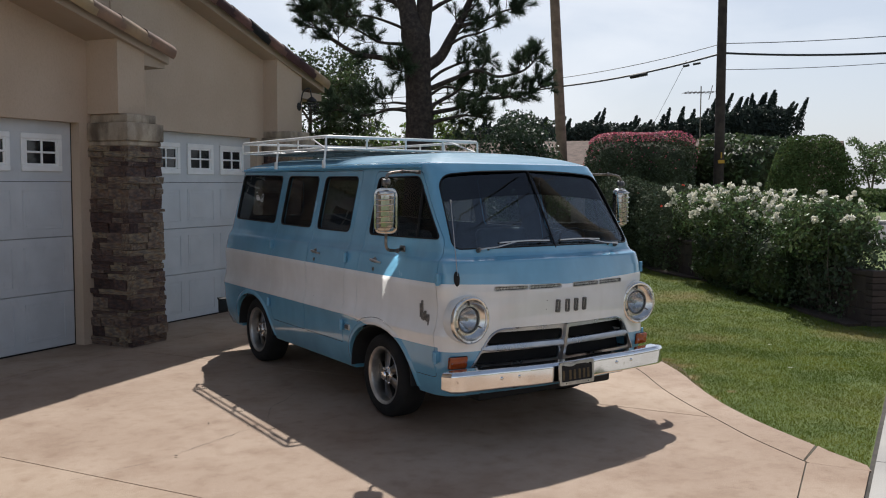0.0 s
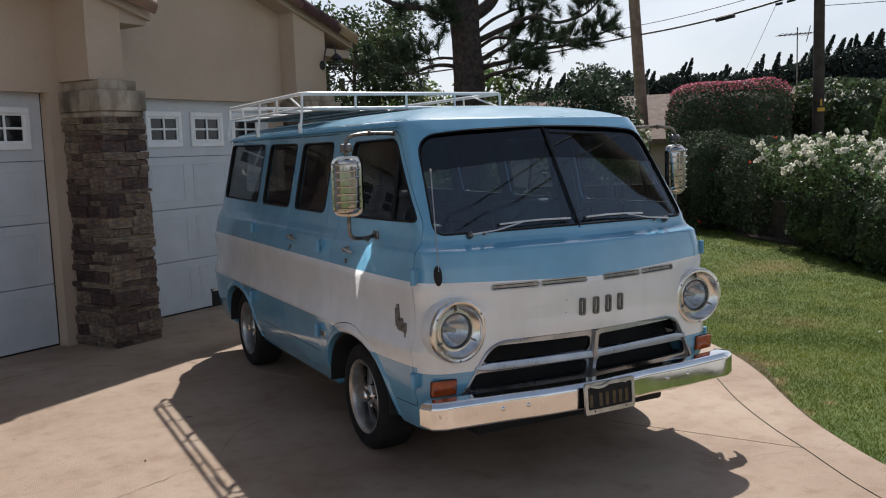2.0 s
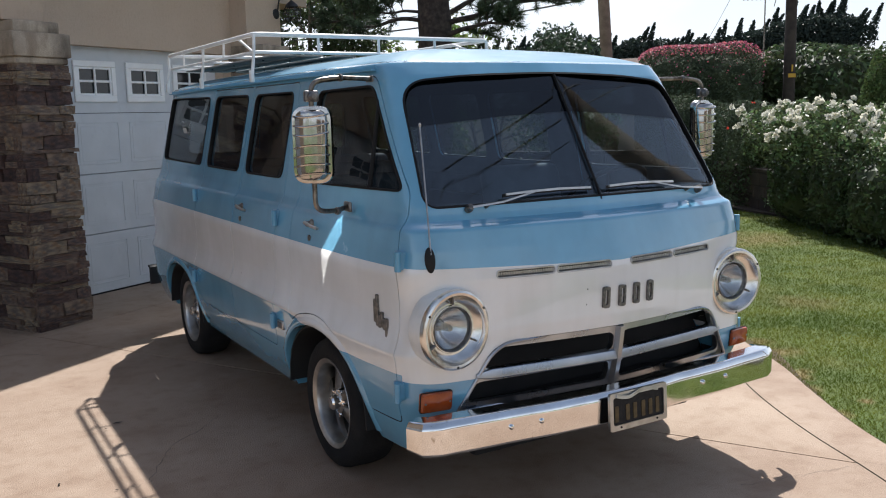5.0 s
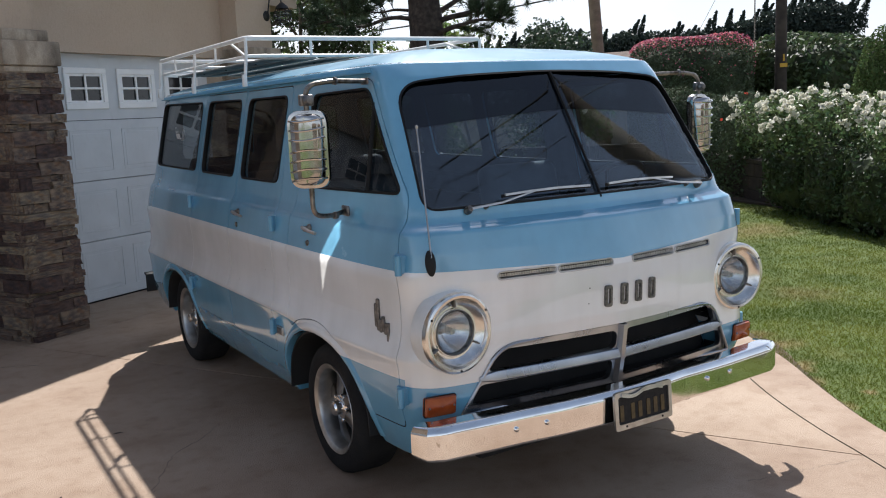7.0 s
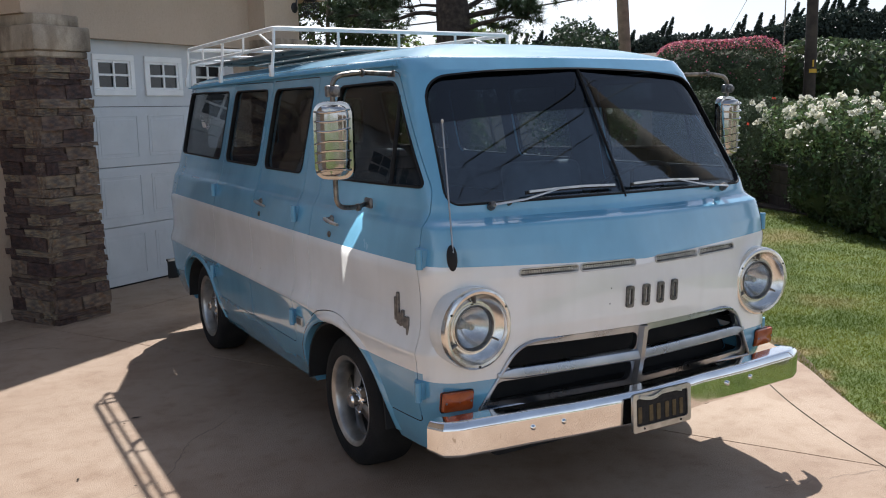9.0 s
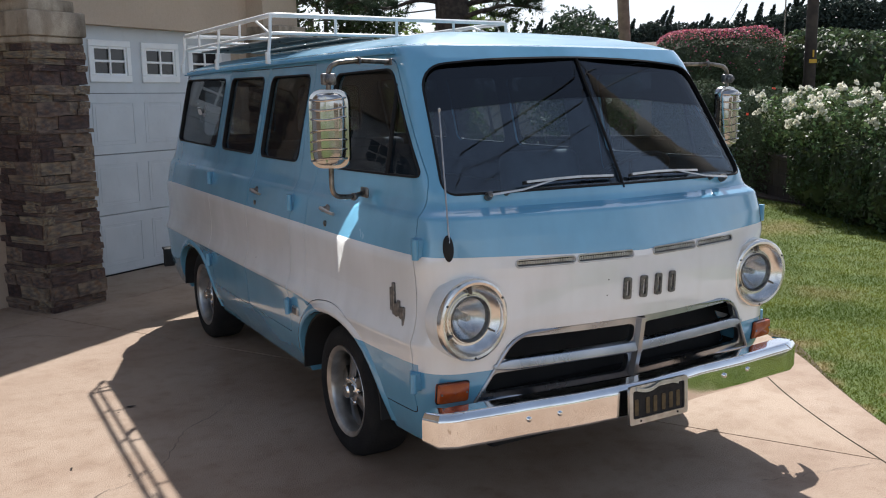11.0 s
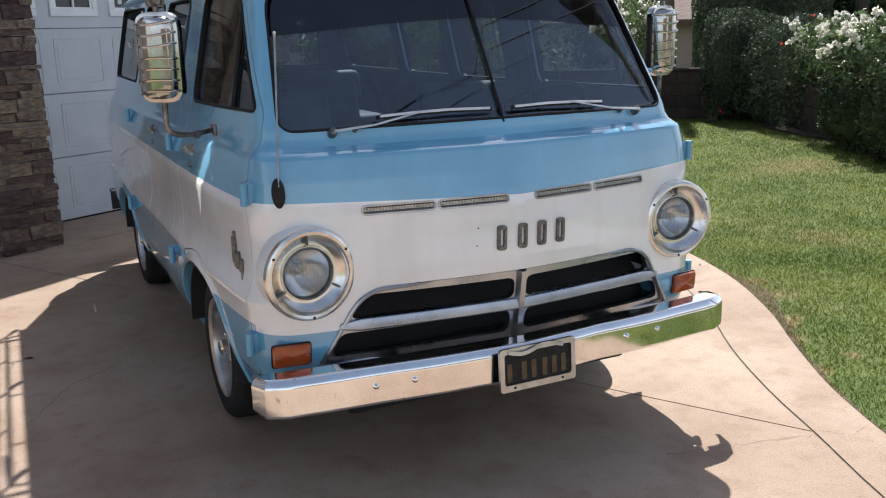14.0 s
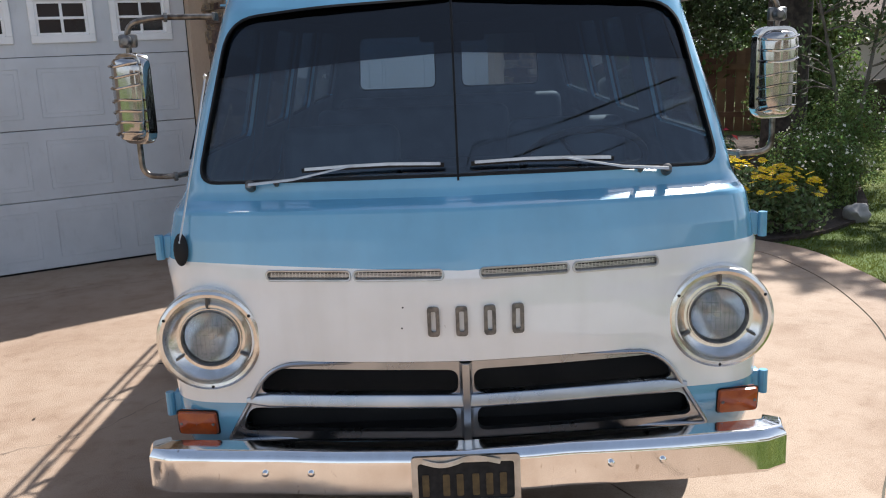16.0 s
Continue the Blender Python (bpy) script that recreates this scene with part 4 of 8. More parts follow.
    cols = [[bm.verts.new(on_nose(s * (a0 + x * k), z0 + y * k, d)) for x, y in o] for k, d in ((1.0, -0.01), (1.0, 0.008), (0.93, 0.016), (0.5, 0.020), (0.02, 0.021))]
    for p, q in zip(cols, cols[1:]):
        for i in range(len(o)):
            j = (i + 1) % len(o)
            bm.faces.new((p[i], p[j], q[j], q[i]))
    bmesh.ops.recalc_face_normals(bm, faces=bm.faces[:])
    part("lens", bm, M_AMBER, sig)
    bm = bmesh.new()
    tube(bm, [on_nose(s * (a0 + x * 1.03), z0 + y * 1.04, 0.003) for x, y in o], 0.0022, 6, closed=True)
    part("gasket", bm, M_RUBBER, sig)
    for k in (-1, 1):
        bm = bmesh.new()
        lathe(bm, [(0, 0.003), (0.004, 0.002), (0.005, 0)], 8, Matrix.Translation(on_nose(s * (a0 + k * 0.048), z0, 0.016)) @ Matrix.Rotation(radians(90), 4, "X"))
        part("screw", bm, M_DARKMETAL, sig)

# bumper
bumper = empty("front_bumper", 0, 0, 0, label="chrome front bumper with round bolts and a dent")
bumper.parent = van
prof = rounded([(0.0, -0.062), (0.020, -0.055), (0.020, 0.045), (0.004, 0.068), (-0.055, 0.074), (-0.06, 0.066), (-0.008, 0.056), (0.006, 0.04), (0.006, -0.048), (-0.004, -0.055)], 0.006, 2)
held = []
for p, q in zip(prof, prof[1:] + prof[:1]):
    held.append(p)
    if math.dist(p, q) > 0.04:
        # keeps the broad face flat
        held += [tuple(Vector(p).lerp(Vector(q), k)) for k in (0.04, 0.96)]
prof = held
path = []
BX, BZ = -0.005, 0.404
for i in range(57):
    t = -1 + 2 * i / 56
    a = 0.905 * t + BX
    b = -0.152 + 0.045 * abs(t) + 0.02 * t * t
    if abs(t) > 0.93:
        k = (abs(t) - 0.93) / 0.07
        b += 0.085 * k * k
        a = math.copysign(0.842 + 0.072 * math.sin(k * math.pi / 2), t) + BX
    # a shallow knock beside the plate and slight waves along the face
    b += 0.006 * math.exp(-((a - 0.27) / 0.07) ** 2) + 0.0012 * math.sin(a * 21)
    path.append((a, b, BZ + 0.006 * t * t + 0.002 * math.sin(a * 7)))
bm = bmesh.new()
sweep(bm, path, [(x, y) for x, y in prof], scales=[1 - 0.16 * max(0.0, (abs(-1 + 2 * i / 56) - 0.93) / 0.07) ** 3 for i in range(57)])
part("bar", bm, M_BUMPER, bumper)
for a in (-0.572, -0.442, 0.393, 0.538):
    bm = bmesh.new()
    lathe(bm, [(0, 0.009), (0.006, 0.0075), (0.010, 0.003), (0.0105, -0.002)], 14, Matrix.Translation((a, -0.152 + 0.045 * abs(a) / 0.9 + 0.02 * (a / 0.9) ** 2 - 0.021, BZ + 0.012)) @ Matrix.Rotation(radians(90), 4, "X"))
    part("bolt", bm, M_CHROME, bumper)
for s in (-1, 1):
    bm = bmesh.new()
    box(bm, (s * 0.45 - 0.03, -0.13, 0.34), (s * 0.45 + 0.03, 0.2, 0.42), 0.01)
    part("bracket", bm, M_BLACK, bumper)
bm = bmesh.new()
sweep(bm, [(a, 3.96 - 0.03 * (a / 0.9) ** 2, 0.42) for a in np.linspace(-0.93, 0.93, 21)], [(-0.0, -0.07), (0.02, -0.06), (0.02, 0.06), (0.0, 0.07), (-0.04, 0.07), (-0.04, 0.06), (-0.01, 0.05), (-0.01, -0.06)][::-1])
part("rear_bumper", bm, M_BLACK, van, "dark rear bumper")

# plate in its frame; the characters are plain bars
plate = empty("number_plate", -0.011, -0.192, 0.402, label="black plate with worn gold characters in a bright frame")
plate.parent = van
plate.rotation_euler = (radians(-3), 0, radians(0.5))
plate.scale = (0.94, 1, 0.92)
bm = bmesh.new()
prism(bm, rounded([(-0.150, -0.072), (0.150, -0.072), (0.150, 0.072), (-0.150, 0.072)], 0.012, 4), "y", -0.002, 0.002)
part("plate", bm, M_PLATE, plate)
bm = bmesh.new()
o = rounded([(-0.158, -0.082), (0.158, -0.082), (0.158, 0.080), (-0.158, 0.080)], 0.014, 4)
i_ = rounded([(-0.140, -0.058), (0.140, -0.058), (0.140, 0.060), (-0.140, 0.060)], 0.012, 4)
va, vb = [bm.verts.new((x, -0.008, z)) for x, z in o], [bm.verts.new((x, -0.008, z)) for x, z in i_]
vc, vd = [bm.verts.new((x, 0.004, z)) for x, z in o], [bm.verts.new((x, 0.0, z)) for x, z in i_]
for p, q in ((va, vb), (vc, va), (vb, vd)):
    for i in range(len(p)):
        j = (i + 1) % len(p)
        bm.faces.new((p[i], p[j], q[j], q[i]))
bmesh.ops.recalc_face_normals(bm, faces=bm.faces[:])
part("frame", bm, M_ALU, plate)
# the bent top edge of the frame
bm = bmesh.new()
sweep(bm, [(x, -0.010 - 0.006 * abs(math.sin(x * 26)), 0.066 + 0.010 * math.sin(x * 31 + 0.6)) for x in np.linspace(-0.125, 0.10, 16)], [(-0.003, -0.006), (0.003, -0.006), (0.002, 0.008), (-0.002, 0.008)])
part("crumpled_edge", bm, M_ALU, plate, "crumpled bright top edge")
for x in (-0.10, 0.10):
    bm = bmesh.new()
    lathe(bm, [(0, 0.004), (0.004, 0.003), (0.005, 0)], 8, Matrix.Translation((x, -0.008, -0.069)) @ Matrix.Rotation(radians(90), 4, "X"))
    part("screw", bm, M_RUBBER, plate)
for x in (-0.118, -0.058, -0.018, 0.028, 0.068, 0.108):
    bm = bmesh.new()
    prism(bm, rounded([(x - 0.010, -0.046), (x + 0.010, -0.046), (x + 0.010, 0.022), (x - 0.010, 0.022)], 0.005, 3), "y", -0.0042, -0.0022)
    part("bar", bm, M_GOLD, plate)

# nose lettering as plain shapes, and the flank badge
for a in (-0.084, -0.0063, 0.0713, 0.149):
    bm = bmesh.new()
    o = rounded([(a - 0.0165, 0.783), (a + 0.0165, 0.783), (a + 0.0165, 0.868), (a - 0.0165, 0.868)], 0.010, 3)
    q = rounded([(a - 0.0065, 0.796), (a + 0.0065, 0.796), (a + 0.0065, 0.855), (a - 0.0065, 0.855)], 0.004, 3)
    va, vb = [bm.verts.new(on_nose(p, z, 0.010)) for p, z in o], [bm.verts.new(on_nose(p, z, 0.010)) for p, z in q]
    vc, vd = [bm.verts.new(on_nose(p, z, -0.004)) for p, z in o], [bm.verts.new(on_nose(p, z, -0.004)) for p, z in q]
    for p, r in ((va, vb), (vc, va), (vb, vd)):
        for i in range(len(p)):
            j = (i + 1) % len(p)
            bm.faces.new((p[i], p[j], r[j], r[i]))
    bmesh.ops.recalc_face_normals(bm, faces=bm.faces[:])
    part("nose_badge", bm, M_DARKMETAL, van, "plain dark metal badge")


for a, z in ((-0.167, 0.866), (-0.172, 0.806)):
    bm = bmesh.new()
    lathe(bm, [(0, 0.001), (0.0026, 0.0007), (0.0028, -0.002)], 10, Matrix.Translation(on_nose(a, z, 0)) @ Matrix.Rotation(radians(90), 4, "X"))
    part("badge_hole", bm, M_RUBBER, van)


def flank_a(b, z):
    return at(FLANK, z) - 0.055 * math.exp(-max(0.0, b - 0.05) / 0.30)


for s in (-1, 1):
    bm = bmesh.new()
    for (b, z0, z1) in ((0.305, 0.765, 0.855), (0.290, 0.752, 0.875), (0.274, 0.748, 0.80), (0.258, 0.752, 0.812), (0.243, 0.745, 0.79), (0.226, 0.705, 0.792)):
        box(bm, (-0.006, b - 0.008, z0), (0.006, b + 0.008, z1), 0.003, 1, Matrix.Translation((s * (flank_a(b, 0.79) + 0.004), 0, 0)))
    part("flank_badge", bm, M_DARKMETAL, van, "small cast metal badge")

# gutters along the roof
for s in (-1, 1):
    bm = bmesh.new()
    top = [Vector((s * (flank_a(b, 1.722) + 0.012), b, 1.722 + 0.006 * math.sin(b))) for b in np.linspace(0.56, 3.72, 24)]
    sweep(bm, top, [(-0.012, -0.008), (0.012, -0.008), (0.012, 0.012), (0.007, 0.012), (0.007, -0.002), (-0.012, -0.002)])
    part("drip_rail", bm, M_BLUE, van)

# small pale sticker on the rearmost window: a ring over two bars
bm = bmesh.new()


def on_pane(b, z):
    return Vector((-(at(FLANK, z) - 0.0085), b, z))


for k in range(20):
    t0, t1 = 2 * math.pi * k / 20, 2 * math.pi * (k + 1) / 20
    bm.faces.new([bm.verts.new(on_pane(3.17 + r * math.cos(t), 1.488 + r * math.sin(t))) for r, t in ((0.017, t0), (0.024, t0), (0.024, t1), (0.017, t1))])
for z, w in ((1.452, 0.036), (1.440, 0.026)):
    bm.faces.new([bm.verts.new(on_pane(3.17 + x * w, z + y * 0.008)) for x, y in ((-1, 0), (1, 0), (1, 1), (-1, 1))])
bmesh.ops.solidify(bm, geom=bm.faces[:], thickness=0.0006)
part("sticker", bm, M_DOORTRIM, van, "small pale sticker on the glass")
# divider of the vent wing in the door windows
for s in (-1, 1):
    bm = bmesh.new()
    tube(bm, [(s * (flank_a(b, z) - 0.004), b, z) for b, z in ((0.47, 1.262), (0.48, 1.36), (0.492, 1.48), (0.505, 1.60))], 0.009, 8)
    part("vent_divider", bm, M_RUBBER, van)

# hinges, handles, lamps of the flank
def hinge(s, b, z):
    h = empty("hinge", 0, 0, 0)
    h.parent = van
    a = flank_a(b, z)
    bm = bmesh.new()
    box(bm, (s * (a - 0.02), b - 0.034, z - 0.034), (s * (a + 0.010), b + 0.02, z + 0.034), 0.006, 2)
    part("leaf", bm, M_BLUE, h)
    bm = bmesh.new()
    tube(bm, [(s * (a + 0.020), b - 0.034, z - 0.036), (s * (a + 0.020), b - 0.034, z + 0.036)], 0.013, 10)
    part("barrel", bm, M_BLUE, h)


for s, b, z in [(-1, 0.155, 1.02), (-1, 0.15, 0.535), (1, 0.155, 1.02), (1, 0.15, 0.535), (-1, 1.335, 1.075), (-1, 1.335, 0.585), (-1, 2.70, 1.09), (-1, 2.69, 0.60)]:
    hinge(s, b, z)


def handle(s, b, z):
    h = empty("door_handle", 0, 0, 0, label="worn chrome lever handle with a lock below")
    h.parent = van
    a = flank_a(b, z)
    bm = bmesh.new()
    lathe(bm, [(0.020, 0), (0.020, 0.006), (0.013, 0.012), (0.011, 0.030), (0, 0.032)], 16, Matrix.Translation((s * (a - 0.002), b, z)) @ Matrix.Rotation(radians(90 * s), 4, "Y"))
    part("boss", bm, M_WORN, h)
    bm = bmesh.new()
    tube(bm, [(s * (a + 0.026), b + 0.018, z + 0.004), (s * (a + 0.030), b - 0.02, z + 0.002), (s * (a + 0.032), b - 0.065, z - 0.003), (s * (a + 0.026), b - 0.118, z - 0.008)], 0.0085, 8, 0.0065)
    part("lever", bm, M_ALU, h, "bright lever")
    bm = bmesh.new()
    lathe(bm, [(0.013, 0), (0.013, 0.006), (0.009, 0.008), (0, 0.008)], 14, Matrix.Translation((s * (flank_a(b, z - 0.06) - 0.001), b + 0.006, z - 0.062)) @ Matrix.Rotation(radians(90 * s), 4, "Y"))
    part("lock", bm, M_WORN, h)


handle(-1, 0.900, 1.085)
handle(-1, 1.835, 1.085)
handle(1, 0.900, 1.085)
for s in (-1, 1):
    mk = empty("side_marker", 0, 0, 0, label="small bright side marker lamp")
    mk.parent = van
    a = flank_a(1.24, 0.575)
    bm = bmesh.new()
    box(bm, (s * (a - 0.01), 1.205, 0.555), (s * (a + 0.010), 1.275, 0.597), 0.006, 2)
    part("frame", bm, M_ALU, mk)
    bm = bmesh.new()
    box(bm, (s * (a + 0.008), 1.213, 0.562), (s * (a + 0.013), 1.267, 0.590), 0.002, 1)
    part("lens", bm, M_DARKMETAL, mk)

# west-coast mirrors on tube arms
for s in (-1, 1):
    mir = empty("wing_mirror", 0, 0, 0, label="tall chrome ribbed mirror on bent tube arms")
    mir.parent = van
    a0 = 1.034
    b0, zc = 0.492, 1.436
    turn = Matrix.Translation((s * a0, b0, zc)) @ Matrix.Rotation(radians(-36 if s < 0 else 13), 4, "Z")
    bm = bmesh.new()
    o = rounded([(-0.075, -0.145), (0.075, -0.145), (0.075, 0.145), (-0.075, 0.145)], 0.052, 7)
    lay = []
    for k, d in ((1.0, 0.02), (1.02, 0.0), (0.99, -0.012), (0.86, -0.014)):
        lay.append([bm.verts.new(turn @ Vector((x * k, d, z * (1 - (1 - k) * 0.5)))) for x, z in o])
    back = rounded([(-0.063, -0.133), (0.063, -0.133), (0.063, 0.133), (-0.063, 0.133)], 0.045, 7)
    for k in (1.0, 0.93, 0.72, 0.42, 0.1):
        lay.append([bm.verts.new(turn @ Vector((x * k, -0.014 - 0.044 * math.sqrt(max(0.0, 1 - k * k)), z * (0.9 + 0.1 * k)))) for x, z in back])
    for p, q in zip(lay, lay[1:]):
        for i in range(len(p)):
            j = (i + 1) % len(p)
            bm.faces.new((p[i], p[j], q[j], q[i]))
    bm.faces.new(lay[-1])
    bmesh.ops.recalc_face_normals(bm, faces=bm.faces[:])
    part("head", bm, M_MIRROR, mir)
    bm = bmesh.new()
    prism(bm, [(x * 0.96, z * 0.97) for x, z in o], "y", 0.016, 0.021)
    bmesh.ops.transform(bm, matrix=turn, verts=bm.verts[:])
    part("mirror_glass", bm, M_MIRROR_GLASS, mir)
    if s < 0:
        # added lamp, stands in for sun this mirror's lower half throws on the door
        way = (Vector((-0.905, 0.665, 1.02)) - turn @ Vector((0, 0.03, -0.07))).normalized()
        glint_data = bpy.data.lights.new("added_glint_lamp", "AREA")
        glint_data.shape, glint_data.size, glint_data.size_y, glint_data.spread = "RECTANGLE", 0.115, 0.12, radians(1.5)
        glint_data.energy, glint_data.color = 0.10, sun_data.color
        glint = new("added_glint_lamp", glint_data)
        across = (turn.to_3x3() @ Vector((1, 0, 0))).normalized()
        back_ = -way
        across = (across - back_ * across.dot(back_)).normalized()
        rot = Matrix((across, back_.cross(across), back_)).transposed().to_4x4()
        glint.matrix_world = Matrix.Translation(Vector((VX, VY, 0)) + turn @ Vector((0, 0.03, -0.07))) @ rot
    for i in range(7):
        bm = bmesh.new()
        z = 0.105 - i * 0.035
        tube(bm, [turn @ Vector((x, -0.016 - 0.046 * math.sqrt(max(0, 1 - (x / 0.066) ** 2)), z + 0.10 * (x / 0.06) ** 2 * (0.06 if i < 3 else -0.06) + 0.004 * x / 0.06)) for x in np.linspace(-0.0655, 0.0655, 15)], 0.0042, 6)
        part("rib", bm, M_MIRROR, mir)
    bm = bmesh.new()
    top = arc_path([(s * a0, b0, zc + 0.14), (s * a0, b0, 1.672), (s * (a0 - 0.10), b0 + 0.0, 1.688), (s * 0.76, b0 + 0.045, 1.685)], 0.06, 6)
    tube(bm, top, 0.0095, 10)
    part("upper_arm", bm, M_WORN, mir)
    bm = bmesh.new()
    low = arc_path([(s * a0, b0, zc - 0.14), (s * a0, b0, 1.185), (s * (a0 - 0.09), b0 + 0.02, 1.175), (s * 0.87, b0 + 0.07, 1.185)], 0.06, 6)
    tube(bm, low, 0.0095, 10)
    part("lower_arm", bm, M_WORN, mir)
    bm = bmesh.new()
    box(bm, (s * 0.745 - 0.012, b0 + 0.02, 1.672), (s * 0.745 + 0.02 * s, b0 + 0.085, 1.698), 0.005)
    part("upper_bracket", bm, M_DARKMETAL, mir)
    bm = bmesh.new()
    box(bm, (s * 0.852 - 0.006, b0 + 0.045, 1.163), (s * 0.852 + 0.02 * s, b0 + 0.105, 1.205), 0.007)
    part("lower_bracket", bm, M_DARKMETAL, mir)
    bm = bmesh.new()
    tube(bm, [(s * (a0 - 0.095), b0 + 0.02, 1.176), (s * (a0 - 0.105), b0 + 0.025, 1.176)], 0.015, 10)
    part("collar", bm, M_DARKMETAL, mir)
    bm = bmesh.new()
    tube(bm, [(s * (a0 - 0.12), b0 + 0.006, 1.6876), (s * (a0 - 0.13), b0 + 0.01, 1.6875)], 0.015, 10)
    part("collar", bm, M_DARKMETAL, mir)
    bm = bmesh.new()
    box(bm, (s * a0 - 0.028, b0 - 0.012, 1.597), (s * a0 + 0.03, b0 + 0.014, 1.64), 0.008, 2)
    lathe(bm, [(0, 0.03), (0.012, 0.028), (0.02, 0.015), (0.02, 0)], 14, Matrix.Translation((s * a0, b0 - 0.008, 1.617)) @ Matrix.Rotation(radians(90), 4, "X"))
    part("clamp", bm, M_DARKMETAL, mir)

# centre bar of the windscreen, wipers, aerial
bm = bmesh.new()
sweep(bm, [on_nose(0, z, 0.002) for z in np.linspace(1.195, 1.70, 12)], [(-0.0035, -0.008), (0.0035, -0.008), (0.0028, 0.002), (-0.0028, 0.002)], up=Vector((0, -1, 0)))
part("windscreen_bar", bm, M_RUBBER, van)
for s in (-1, 1):
    wp = empty("wiper", 0, 0, 0, label="bright metal windscreen wiper")
    wp.parent = van
    a, z = s * 0.593, 1.188
    bm = bmesh.new()
    lathe(bm, [(0.014, 0), (0.016, 0.012), (0.012, 0.03), (0, 0.034)], 12, Matrix.Translation(on_nose(a, z, 0.0)) @ Matrix.Rotation(radians(60), 4, "X"))
    part("pivot", bm, M_WORN, wp)
    bm = bmesh.new()
    lathe(bm, [(0.008, 0), (0.008, 0.02), (0, 0.022)], 10, Matrix.Translation(on_nose(a - s * 0.075, z + 0.008, 0.0)) @ Matrix.Rotation(radians(60), 4, "X"))
    part("washer_jet", bm, M_WORN, wp)
    bm = bmesh.new()
    pts = [on_nose(a, z, 0.032) + Vector((0, 0, 0.014)), on_nose(a - s * 0.13, 1.213, 0.03), on_nose(a - s * 0.30, 1.245, 0.024)]
    sweep(bm, pts, [(-0.007, -0.003), (0.007, -0.003), (0.005, 0.003), (-0.005, 0.003)], scales=[1.2, 1.0, 0.7])
    part("arm", bm, M_ALU, wp)
    bm = bmesh.new()
    pts = [on_nose(a - s * k, zz, 0.018) for k, zz in ((0.16, 1.237), (0.28, 1.243), (0.40, 1.246), (0.545, 1.243))]
    sweep(bm, pts, [(-0.005, -0.004), (0.005, -0.004), (0.003, 0.004), (-0.003, 0.004)])
    part("blade", bm, M_ALU, wp)
    bm = bmesh.new()
    pts = [on_nose(a - s * k, zz, 0.008) for k, zz in ((0.15, 1.232), (0.28, 1.238), (0.40, 1.241), (0.555, 1.238))]
    sweep(bm, pts, [(-0.003, -0.006), (0.003, -0.006), (0.003, 0.006), (-0.003, 0.006)])
    part("rubber", bm, M_RUBBER, wp)
aer = empty("aerial", 0, 0, 0, label="thin metal rod aerial on a black base")
aer.parent = van
ab = Vector((-0.795, nose_b(0.795, 1.03) - 0.006, 1.028))
bm = bmesh.new()
bmesh.ops.create_uvsphere(bm, u_segments=14, v_segments=10, radius=1, matrix=Matrix.Translation(ab + Vector((-0.0, -0.004, 0))) @ Matrix.Rotation(radians(-8), 4, "X") @ Matrix.Diagonal((0.021, 0.014, 0.047, 1)))
part("base", bm, M_RUBBER, aer)
bm = bmesh.new()
tube(bm, [ab + Vector((0, -0.012, 0.02)), ab + Vector((0.034, 0.075, 0.23)), ab + Vector((0.070, 0.170, 0.47))], 0.0032, 6)
lathe(bm, [(0.004, 0), (0.006, 0.01), (0, 0.016)], 8, Matrix.Translation(ab + Vector((0.070, 0.170, 0.468))))
part("rod", bm, M_ALU, aer)

# decal on the rearmost window: plain strokes
bm = bmesh.new()
a = -flank_a(3.0, 1.47) - 0.004
tilt = Matrix.Translation((a + 0.001, 3.24, 1.47)) @ Matrix.Rotation(radians(-12), 4, "Y")
for (y0, z0, y1, z1) in ((-0.04, -0.02, 0.04, 0.016), (-0.012, 0.05, 0.012, 0.058), (-0.03, 0.024, 0.03, 0.03)):
    box(bm, (-0.001, y0, z0), (0.001, y1, z1), 0, 1, tilt)
tube(bm, [tilt @ Vector((0, 0.034 * math.cos(t), -0.045 + 0.025 * math.sin(t))) for t in np.linspace(math.pi, 2 * math.pi, 10)], 0.0025, 4)
part("window_decal", bm, M_DECAL, van, "small white window decal")

